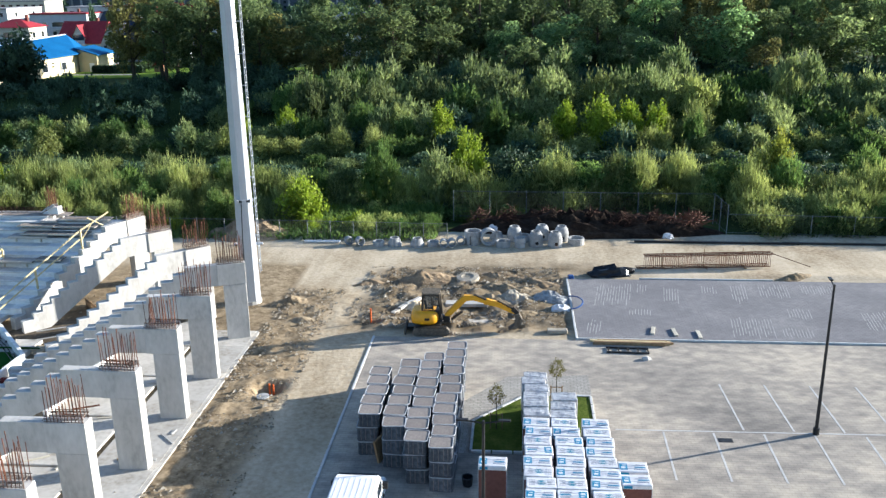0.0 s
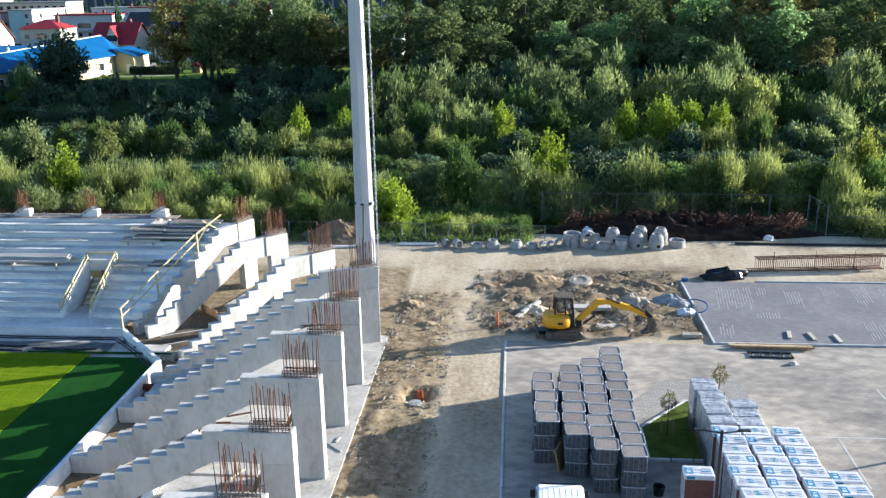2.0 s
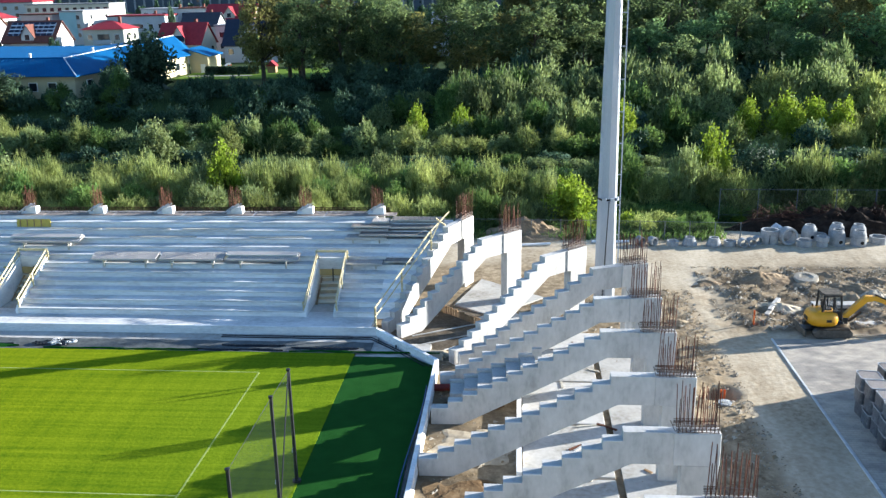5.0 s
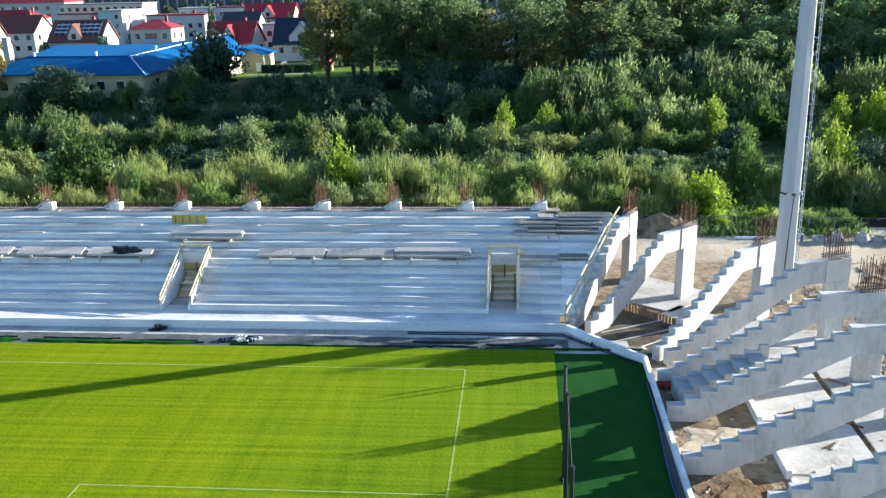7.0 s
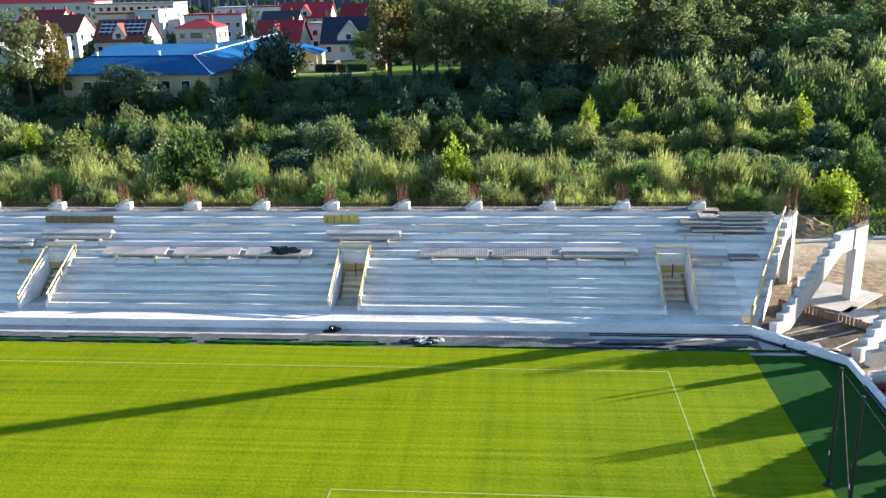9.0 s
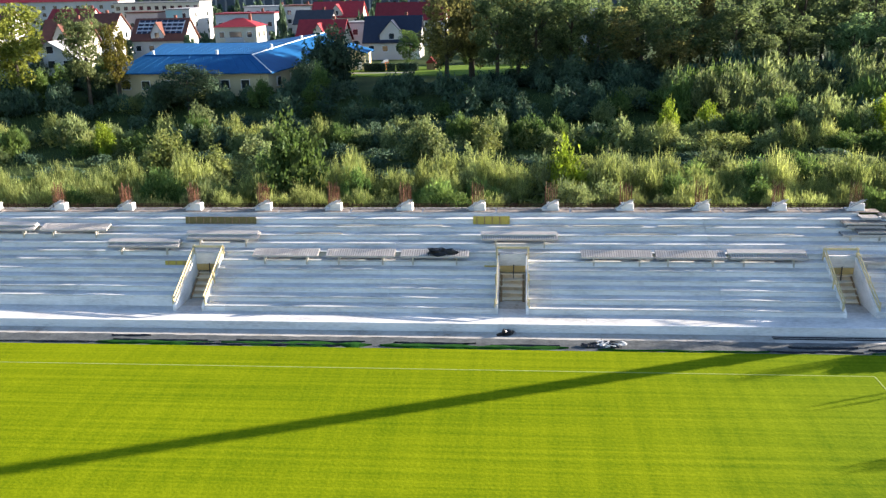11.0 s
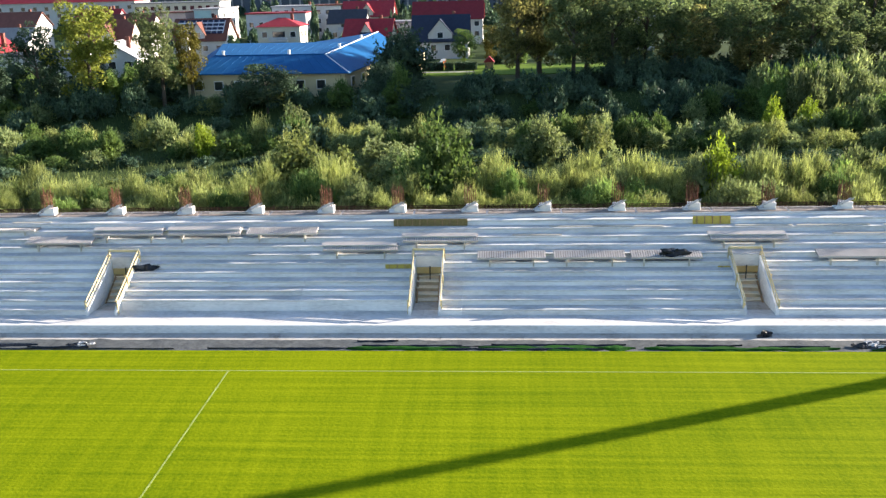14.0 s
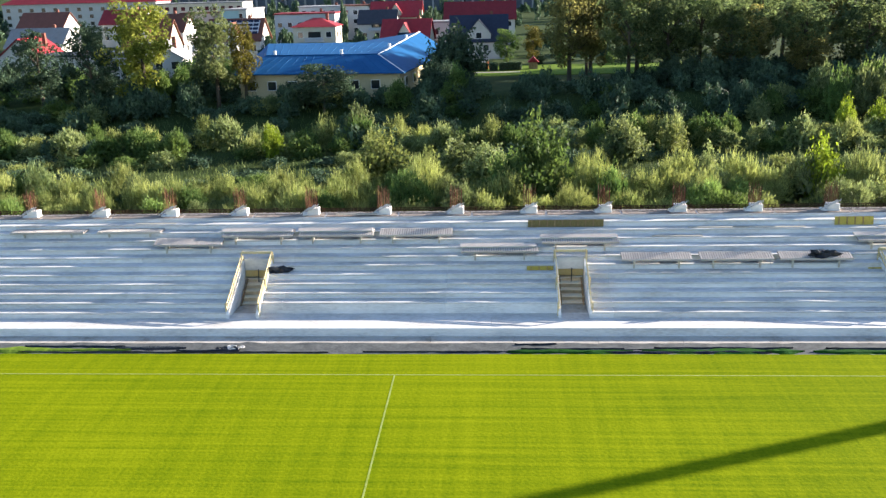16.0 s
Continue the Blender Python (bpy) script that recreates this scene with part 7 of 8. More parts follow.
CABGLASS = glass("clear_cab_glass", (0.1, 0.12, 0.12), 0.28)
cabp = part("cab", boxed(-0.55, 0.58, -0.5, 0.5, 0.95, 1.5, bevel=0.05), DARKSTEEL, ex, "glazed cab in a black frame under a grey roof")
part("seat", extrude([(-0.4, 1.5), (-0.48, 2.15), (-0.34, 2.15), (-0.24, 1.66), (0.1, 1.64), (0.1, 1.5)], -0.24, 0.24), RUBBER, cabp)
for s in (-0.5, 0.5):
    part("side_glass", boxed(-0.54, 0.54, s - 0.01, s + 0.01, 1.55, 2.58), CABGLASS, cabp)
for p, q in (((-0.58, 1.45), (-0.52, 2.62)), ((0.66, 0.95), (0.5, 2.62)), ((0.12, 1.5), (0.06, 2.62))):
    for s in (-0.52, 0.52):
        part("cab_pillar", rod((p[0], s, p[1]), (q[0], s, q[1]), 0.05 if p[0] == 0.12 else 0.07, 6), RUBBER, cabp)
for s in (-0.52, 0.52):
    part("door_rail", rod((-0.56, s, 1.52), (0.6, s, 1.52), 0.05, 6), RUBBER, cabp)
    part("roof_rail", rod((-0.54, s, 2.6), (0.52, s, 2.6), 0.06, 6), RUBBER, cabp)
bm = bmesh.new()
rounded(0.6, 0.57, 0.2, 2.63, 2.74, bm)
part("cab_roof", bm, DUSTYSTEEL, cabp)


def limb(name, pts, w, mat, parent):
    return part(name, extrude(pts, -w / 2, w / 2), mat, parent)


limb("boom", [(1.05, 0.84), (2.3, 2.06), (2.75, 2.12), (3.62, 1.84), (3.72, 2.02), (2.85, 2.42), (2.15, 2.44), (1.5, 1.82), (0.86, 1.1)], 0.28, YELLOW, ex)
limb("boom_top", [(2.75, 2.44), (2.85, 2.5), (3.75, 2.12), (3.7, 2.03)], 0.2, RUBBER, ex)
limb("stick", [(3.42, 1.84), (4.25, 1.66), (5.5, 1.12), (5.56, 1.3), (4.35, 1.98), (3.62, 2.2)], 0.22, YELLOW, ex)
part("boom_cylinder", rod((1.3, 0.0, 0.72), (2.05, 0.0, 1.32), 0.085), RUBBER, ex)
part("stick_cylinder", rod((4.3, 0, 2.06), (5.3, 0, 1.52), 0.06), RUBBER, ex)
limb("bucket_link", [(5.2, 1.42), (5.4, 1.62), (5.75, 1.3), (5.55, 1.1)], 0.24, RUBBER, ex)
limb("bucket", [(5.42, 1.14), (5.75, 1.2), (5.95, 0.8), (5.85, 0.4), (5.55, 0.16), (5.05, 0.12), (5.45, 0.4), (5.5, 0.8)], 0.6, DUSTYSTEEL, ex)
part("swing_post", boxed(0.75, 1.2, -0.22, 0.22, 0.6, 1.0, bevel=0.03), DARKSTEEL, ex)

# ---- van ----
van = thing("van", "white delivery van parked beside the stacked pallets", "van", 33.35, -14.15, G + 0.02, 0)
prof = [(-2.95, 0.35), (-2.98, 1.2), (-2.85, 1.93), (-2.6, 2.02), (1.15, 2.02), (1.45, 1.93), (2.2, 1.12), (2.95, 0.95), (3.05, 0.5), (2.95, 0.32)]
bm = extrude(prof, -0.96, 0.96)
bmesh.ops.bevel(bm, geom=[e for e in bm.edges], offset=0.07, segments=2, affect="EDGES")
o = part("body", bm, WHITE, van)
TURN90 = pose(0, 0, 0, 0, 0, 90)
o.matrix_basis = TURN90
for k in range(7):
    o = part("roof_rib", boxed(-2.4, 1.0, -0.72 + 0.24 * k - 0.04, -0.72 + 0.24 * k + 0.04, 2.014, 2.027, bevel=0.005), WHITE, van)
    o.matrix_basis = TURN90
o = part("windscreen", extrude([(1.5, 1.92), (2.2, 1.18), (2.22, 1.2), (1.53, 1.95)], -0.85, 0.85), GLASS, van)
o.matrix_basis = TURN90
for s in (-1, 1):
    part("mirror", boxed(s * 1.12 - 0.12, s * 1.12 + 0.12, 1.55, 1.75, 1.15, 1.5, bevel=0.04), DARKSTEEL, van)
    part("side_window", boxed(s * 0.965 - 0.01, s * 0.965 + 0.01, 0.5, 1.45, 1.2, 1.75), GLASS, van)
    for y in (-1.9, 1.95):
        w = part("wheel", lathe([(0, -0.11), (0.2, -0.11), (0.33, -0.1), (0.35, 0), (0.33, 0.1), (0.2, 0.11), (0, 0.11)], 18), RUBBER, van)
        w.matrix_basis = pose(s * 0.88, y, 0.34, 0, 90, 0)
        rim = part("rim", lathe([(0, 0.115), (0.19, 0.115), (0.2, 0.1)], 14), GALV, w)

# ---- precast rings and chambers ----
def ring_thing(px, y, kind, s=0.92):
    x = 31.74 + (px - 790) * 0.0488
    names = {"ring": "grey precast concrete manhole ring", "cone": "grey precast concrete manhole cone", "chamber": "grey precast chamber with a round pipe hole", "pipe": "short concrete pipe lying on its side", "wheel": "large concrete ring standing on edge", "tall": "tall grey precast concrete ring"}
    t = thing("precast_" + ("pipe" if kind in ("pipe", "wheel") else kind if kind != "tall" else "ring"), names[kind] + " on the sandy ground", "concrete ring", x, y, G + 0.005, R.uniform(0, 40), group="precast rings beside the track")
    t.scale = (0.88, 0.88, 0.88)
    if kind == "ring":
        part("shell", lathe([(0.72 * s, 0), (0.72 * s, 0.62 * s), (0.58 * s, 0.62 * s), (0.58 * s, 0.05), (0.72 * s, 0)], 24), RING, t, smooth=False)
    elif kind == "tall":
        part("shell", lathe([(0.85, 0), (0.85, 1.35), (0.7, 1.35), (0.7, 0.05), (0.85, 0)], 24), RING, t)
        part("step_iron", rod((-0.3, -0.86, 0.1), (-0.3, -0.9, 1.0), 0.03), DARKSTEEL, t)
    elif kind == "cone":
        part("shell", lathe([(0.7 * s, 0), (0.72 * s, 0.2 * s), (0.48 * s, 0.78 * s), (0.48 * s, 0.86 * s), (0.36 * s, 0.86 * s), (0.36 * s, 0.6 * s), (0.58 * s, 0.1), (0.7 * s, 0)], 24), RING, t)
    elif kind == "chamber":
        part("base", lathe([(0, 0), (0.72, 0), (0.72, 0.78), (0, 0.78)], 24), RING, t)
        part("cone", lathe([(0.7, 0.785), (0.7, 0.9), (0.62, 1.2), (0.48, 1.42), (0.48, 1.5), (0.37, 1.5), (0.37, 1.2), (0.55, 0.8), (0.7, 0.785)], 24), RING, t)
        # black disc: the darkness of an uncut hole put into its colour
        h = part("pipe_hole", lathe([(0, 0), (0.17, 0), (0.17, 0.06), (0, 0.06)], 16), BAG, t)
        h.matrix_basis = pose(0.1, -0.68, 0.42, 90)
        t.matrix_basis = pose(x, y, G + 0.005) @ Matrix.Scale(0.88, 4)
    else:
        r, L = (0.42, 0.7) if kind == "pipe" else (0.85, 0.8)
        o = part("shell", lathe([(r, -L / 2), (r, L / 2), (r * 0.78, L / 2), (r * 0.78, -L / 2), (r, -L / 2)], 24), RING, t)
        o.matrix_basis = pose(0, 0, r, 90)


for px, y, kind, s in ((660, 27.5, "pipe", 1), (681, 27.4, "pipe", 1), (715, 27.3, "ring", 0.8), (744, 27.3, "cone", 1), (785, 27.2, "cone", 1), (813, 27.4, "ring", 0.8), (833, 27.0, "pipe", 1), (847, 27.1, "pipe", 1), (862, 27.8, "pipe", 1), (884, 28.2, "tall", 1), (912, 27.8, "wheel", 1), (926, 29.3, "cone", 1), (938, 27.4, "ring", 1), (958, 29.3, "chamber", 1), (974, 29.2, "ring", 1), (968, 27.3, "ring", 0.7), (996, 27.8, "chamber", 1), (1008, 29.8, "chamber", 1), (1030, 27.6, "chamber", 1), (1043, 29.5, "chamber", 1), (1068, 28.3, "ring", 1.1)):
    ring_thing(px, y, kind, s)
x = 31.74 + (968 - 790) * 0.0488
t = thing("precast_ring", "grey precast concrete ring stacked on another ring", "concrete ring", x, 27.3, G + 0.45, group="precast rings beside the track")
part("shell", lathe([(0.5, 0), (0.5, 0.42), (0.4, 0.42), (0.4, 0.03), (0.5, 0)], 24), RING, t)


# ---- fences ----
def fence(a, b, h, n, label, net=0.22):
    t = thing("fence", label, "fence", a[0], a[1], G, math.degrees(math.atan2(b[1] - a[1], b[0] - a[0])))
    L = math.hypot(b[0] - a[0], b[1] - a[1])
    for k in range(n + 1):
        part("post", boxed(L * k / n - 0.035, L * k / n + 0.035, -0.035, 0.035, -0.3, h), FENCEGREY, t)
    part("top_rail", rod((0, 0, h - 0.06), (L, 0, h - 0.06), 0.022, 4), FENCEGREY, t)
    part("bottom_rail", rod((0, 0, 0.15), (L, 0, 0.15), 0.016, 4), FENCEGREY, t)
    bm = bmesh.new()
    for k in range(int(L / net)):
        cyl(bm, (net * k, 0, 0.1), (net * k, 0, h - 0.06), 0.007, sides=3, caps=False)
    for k in range(int(h / 0.3)):
        cyl(bm, (0, 0.01, 0.2 + 0.3 * k), (L, 0.01, 0.2 + 0.3 * k), 0.005, sides=3, caps=False)
    tagged(part("wire_mesh", bm, DARKSTEEL, t), "thin grey wire infill", kind="stuff")


fence((-2, 30.3), (21.3, 29.3), 1.7, 9, "low grey wire fence behind the site track")
fence((21.3, 29.3), (34.0, 28.7), 1.7, 6, "low grey bar fence behind the precast rings", 0.14)
fence((34.0, 37.0), (58.7, 36.4), 2.7, 7, "tall wire fence behind the scrap heap")
fence((58.7, 36.4), (58.95, 32.0), 2.7, 2, "short return of wire fence beside the scrap heap")
fence((58.95, 32.0), (95, 29.8), 1.9, 10, "low wire fence along the track")

# ---- scrap heap of dark soil and rusty bars ----
heap = tagged(part("scrap_soil", mound(12.2, 3.7, 1.5, 31, 0.75, 0.5), material("black_soil", [(0.008, 0.006, 0.005), (0.028, 0.019, 0.014), (0.06, 0.045, 0.033)], 0.9, 0.95, 1.0, 3, space="World")), "long low heap of blackish soil behind the rings", "soil heap")
heap.matrix_basis = pose(46.5, 33.4, G - 0.1, 0, 0, -1)
for cx, cy, rr, n in ((55.8, 32.6, 1.9, 150), (52.6, 32.9, 1.5, 90), (49.9, 32.4, 1.5, 110), (47.0, 33.2, 1.5, 90), (36.8, 33.0, 1.2, 60), (39.5, 33.5, 1.4, 80), (43.0, 33.8, 1.7, 90)):
    t = thing("rebar_scrap", "tangled heap of rusty reinforcement offcuts", "scrap heap", cx, cy, G + 0.8, group="heaps of steel scrap")
    bm = bmesh.new()
    for k in range(n):
        a, r = R.uniform(0, 6.28), rr * R.random()
        c = Vector((r * math.cos(a), 0.7 * r * math.sin(a), R.uniform(0.05, 1.3) * (1 - r / rr * 0.7)))
        d = Vector((R.gauss(0, 1), R.gauss(0, 1), R.gauss(0, 0.45))).normalized() * R.uniform(0.4, 1.0)
        d.z = max(d.z, -c.z * 0.8) if d.z < 0 else d.z
        cyl(bm, c - d, c + d, 0.022, sides=3)
    tagged(part("bar_tangle", bm, RUST if n > 140 else DARKBAR, t), kind="stuff")
for x, y, w in ((57.4, 29.0, 14), (70, 28.9, 14)):
    o = part("steel_beam", boxed(-w / 2, w / 2, -0.12, 0.12, 0, 0.16), DARKSTEEL)
    tagged(o, "long dark steel section lying beside the track", "steel section").matrix_basis = pose(x, y, G + 0.005, 0, 0, -1)
for x, y, s in ((53.4, 29.7, 0.45), (45.2, 36.0, 0.6), (38.0, 31.9, 0.5)):
    tagged(part("white_sack", lumpy(s, s * 0.7, s * 0.8, int(x), 0.6, 3), FILM), "crumpled white plastic sack on the scrap heap", "sack").matrix_basis = pose(x, y, G + 0.25)
tagged(part("gravel_mound", mound(4.6, 2.8, 1.75, 77, 0.3, 0.95), TIPPED_BROWN), "brown heap of tipped soil by the fence", "mound").matrix_basis = pose(15.6, 30.5, G - 0.1)
for x, y, L, a in ((22.9, 28.0, 3.2, 1), (16.5, 27.0, 2.5, 10)):
    tagged(part("pipe_length", rod((-L / 2, 0, 0.12), (L / 2, 0, 0.12), 0.12, 12), WHITE), "white plastic pipe lying by the fence", "pipe").matrix_basis = pose(x, y, G, 0, 0, a)

# ---- reinforcement cage standing by the paving ----
cage = thing("rebar_cage", "long rusty reinforcement cage lying behind the new paving", "reinforcement cage", 50.2, 21.7, G, 5.5)
for y in (-0.35, 0.0, 0.35):
    part("long_bar", rod((0, y, 1.12), (10.2, y, 1.16), 0.045, 5), RUST, cage)
    part("long_bar", rod((-0.6, y, 0.14), (10.0, y, 0.16), 0.04, 5), RUST, cage)
for k in range(66):
    for y in (-0.35, 0.35):
        part("stirrup", rod((0.1 + 0.152 * k, y, 0.14), (0.1 + 0.152 * k + R.uniform(-0.03, 0.03), y, 1.14), 0.018, 4), RUST, cage)
for x in (1.6, 4.9, 8.0):
    part("bearer", boxed(x - 0.06, x + 0.06, -0.55, 0.55, 0.0, 0.1), WOODOLD, cage)
    part("upright", rod((x, 0.4, 0.0), (x, 0.42, 1.45), 0.035, 4), WOODOLD, cage)
part("loose_bar", rod((10.1, 0.1, 1.12), (13.2, -0.4, 0.05), 0.03, 4), RUST, cage)

# ---- odds and ends around the digging ----
def lump_thing(name, x, y, rx, ry, rz, mat, label, category, seed, turn=0.0, z=G, rough=0.5):
    o = part(name, mound(rx * 1.25, ry * 1.25, rz * 1.1, seed, 0.4, 1.0) if category in ("soil heap", "gravel heap") else lumpy(rx, ry, rz, seed, rough, 3), mat)
    return tagged(o, label, category)


for k, (x, y, rx, ry, rz, mat, lab, cat) in enumerate((
    (42.6, 14.6, 1.8, 1.1, 0.6, GRAVEL, "bluish grey heap of fine gravel by the kerb", "gravel heap"),
    (43.2, 12.3, 0.8, 0.45, 0.5, FILM, "crumpled white film sheet on the soil", "film sheet"),
    (33.2, 18.2, 2.1, 0.95, 0.6, TIPPED_BROWN, "brown heap of stony rubble in the digging", "soil heap"),
    (40.0, 14.4, 1.5, 1.1, 0.75, TIPPED, "fresh spoil heap by the excavator bucket", "soil heap"),
    (38.4, 13.9, 1.3, 0.7, 0.45, SOIL, "dark spoil heap by the concrete slab", "soil heap"),
    (41.2, 18.2, 2.4, 0.8, 0.35, TIPPED_BROWN, "low ridge of brown soil beside the paving", "soil heap"),
    (38.6, 19.4, 2.2, 0.8, 0.4, TIPPED_BROWN, "low ridge of brown soil beside the track", "soil heap"),
    (29.0, 17.3, 1.6, 0.9, 0.4, TIPPED_BROWN, "ridge of brown clods beside the track", "soil heap"),
    (39.5, 16.5, 2.4, 1.2, 0.45, SOIL, "spoil heap of dark soil", "soil heap"),
    (33.0, 12.5, 1.8, 1.0, 0.35, EARTH, "spoil heap of sandy soil", "soil heap"),
    (47.6, 20.0, 1.9, 0.7, 0.8, BAG, "black tarpaulin bunched over gravel", "tarpaulin"),
    (23.8, 12.8, 1.4, 1.0, 0.5, SOIL, "spoil heap of brown soil by the columns", "soil heap"),
    (25.6, 9.5, 1.2, 0.8, 0.35, SOIL, "spoil heap of brown soil by the columns", "soil heap"),
    (61.5, 19.9, 1.6, 0.6, 0.4, SOIL, "low heap of soil and branches beside the paving", "soil heap"),
    (40.6, 11.2, 1.4, 0.6, 0.3, SOIL, "spoil heap by the excavator bucket", "soil heap"),
)):
    lump_thing("soil_mound" if cat == "soil heap" else {"gravel heap": "gravel_mound"}.get(cat, cat.replace(" ", "_")), x, y, rx, ry, rz, mat, lab, cat, 60 + k).matrix_basis = pose(x, y, ground_height(x, y) - 0.12, 0, 0, R.uniform(-30, 30))
tagged(part("round_slab", lathe([(0, 0), (0.86, 0), (0.9, 0.1), (0.86, 0.3), (0.5, 0.33), (0.42, 0.27), (0, 0.28)], 20), TIPPED), "round concrete cover slab lying in the dug soil", "concrete slab").matrix_basis = pose(36.4, 18.4, ground_height(36.4, 18.4) - 0.05, 5, -4, 20)
for pts in (((36.3, 8.75), (37.8, 9.3), (39.3, 10.25)), ((36.6, 9.7), (38.0, 10.2), (39.0, 11.2)), ((36.0, 7.62), (37.2, 7.6), (38.2, 7.56)), ((31.2, 8.5), (32.0, 8.8), (33.0, 9.3)), ((31.0, 9.6), (31.9, 9.9), (32.6, 10.3))):
    bm = bmesh.new()
    a, b, c = (Vector((*p, 0)) for p in pts)
    n = int(((b - a).length + (c - b).length) / 0.15)
    for k in range(n):
        q = k / n
        p = a.lerp(b, q).lerp(b.lerp(c, q), q)
        d = b.lerp(c, q) - a.lerp(b, q)
        box(bm, -0.035, 0.035, -0.22, 0.22, -0.08, 0.07, pose(p.x, p.y, ground_height(p.x, p.y), 0, 0, math.degrees(math.atan2(d.y, d.x))))
    tagged(part("track_print", bm, TIPPED), "row of cleat prints pressed into the soil", "track print", "prints of the excavator tracks")
for a, b in (((31.5, 10.8), (33.2, 14.0)), ):
    for k in range(4):
        p, q = Vector((*a, 0)).lerp(Vector((*b, 0)), k / 4), Vector((*a, 0)).lerp(Vector((*b, 0)), (k + 0.9) / 4)
        o = part("edging_stone", boxed(0, (q - p).length, -0.15, 0.15, 0, 0.22, bevel=0.02), CONCRETE_SLAB)
        tagged(o, "pale concrete edging stone laid in the soil", "edging stone", "edging stones in the digging").matrix_basis = pose(p.x, p.y, ground_height(p.x, p.y) - 0.02, 0, 0, 62)
tagged(part("concrete_slab", boxed(-1.5, 1.5, -0.4, 0.4, 0, 0.25, bevel=0.02), CONCRETE_SLAB), "long pale concrete slab lying behind the excavator", "concrete slab").matrix_basis = pose(36.6, 12.9, ground_height(36.6, 12.9) - 0.05, 0, 0, 2)
tagged(part("stone_pile", boxed(-0.65, 0.65, -0.25, 0.25, 0, 0.25, bevel=0.04), TIPPED), "small stack of grey kerb stones on the soil", "stone stack").matrix_basis = pose(42.8, 8.2, G, 0, 0, 1)
tagged(part("plank", boxed(-0.9, 0.9, -0.3, 0.3, 0, 0.05), CONCRETE_SLAB), "pale board lying on the soil", "board").matrix_basis = pose(37.8, 9.8, ground_height(37.8, 9.8) + 0.05, 0, 3, 10)
for x, y, h, mat in ((30.3, 9.3, 1.0, ORANGE), (26.05, -0.8, 0.95, ORANGE), (26.25, -0.75, 0.9, ORANGE)):
    o = part("marker_pipe", cyl(bmesh.new(), (0, 0, -0.7), (0, 0, h - 0.55), 0.055, 0.055, 8), mat)
    tagged(o, "upright orange plastic pipe in the ground", "pipe").matrix_basis = pose(x, y, G - 0.15 if x < 30 else G + 0.6)
tagged(part("manhole_lid", lathe([(0, 0), (0.36, 0), (0.36, 0.08), (0, 0.1)], 18), GRAVEL), "round grey manhole lid lying beside a hole", "manhole lid").matrix_basis = pose(26.0, -2.0, G + 0.02)
hose = thing("blue_hose", "blue plastic pipe looped over the kerb", "hose", 43.9, 0, G)
for k in range(9):
    a0, a1 = math.pi * k / 9, math.pi * (k + 1) / 9
    part("segment", rod((0.9 * math.sin(a0), 13.2 - 1.3 * math.cos(a0), 0.25 + 0.1 * math.sin(a0)), (0.9 * math.sin(a1), 13.2 - 1.3 * math.cos(a1), 0.25 + 0.1 * math.sin(a1)), 0.05), BLUEPIPE, hose)
tagged(part("pump", boxed(-0.22, 0.22, -0.18, 0.18, 0, 0.34, bevel=0.06), BLUEPIPE), "small blue water pump at the corner of the paving", "pump").matrix_basis = pose(44.3, 18.9, G + 0.02, 0, 0, 15)
for x, y, a in ((49.0, 8.5, -12), (50.35, 8.3, 2), (51.85, 8.0, 0)):
    tagged(part("timber_offcut", boxed(-0.13, 0.13, -0.6, 0.6, 0, 0.09, bevel=0.01), PALEBOARD), "short pale timber offcut on the new paving", "timber offcut", "offcuts on the new paving").matrix_basis = pose(x, y, G + 0.102, 0, 0, a)
lumber = thing("timber_pile", "loose pile of pale squared timbers on the car park edge", "timber pile", 47.4, 6.6, G + 0.03, -1)
for k in range(7):
    part("timber", boxed(-2.3 + R.uniform(-0.3, 0.3), 2.2 + R.uniform(-0.4, 0.4), -0.35 + 0.16 * (k % 4), -0.22 + 0.16 * (k % 4), 0.12 * (k // 4), 0.11 + 0.12 * (k // 4)), WOOD if k % 2 else WOODOLD, lumber)
skid = thing("steel_frame", "dark steel frame lying on the car park", "steel frame", 47.0, 5.4, G + 0.03, -2)
for y in (-0.35, 0.35):
    part("runner", boxed(-1.3, 1.3, y - 0.05, y + 0.05, 0, 0.1), DARKSTEEL, skid)
for k in range(5):
    part("crossbar", boxed(-1.2 + 0.6 * k, -1.12 + 0.6 * k, -0.29, 0.29, 0.02, 0.08), RUBBER, skid)
tagged(part("pale_stone", lumpy(0.3, 0.22, 0.22, 91, 0.4, 2), CONCRETE_SLAB), "single pale stone lying on the car park", "stone").matrix_basis = pose(48.0, 4.2, G + 0.02)
tagged(part("black_bucket", lathe([(0, 0), (0.22, 0), (0.27, 0.45), (0.24, 0.45), (0.2, 0.03), (0, 0.03)], 14), BAG), "black bucket beside the stacked pallets", "bucket").matrix_basis = pose(37.9, -10.2, G + 0.02)

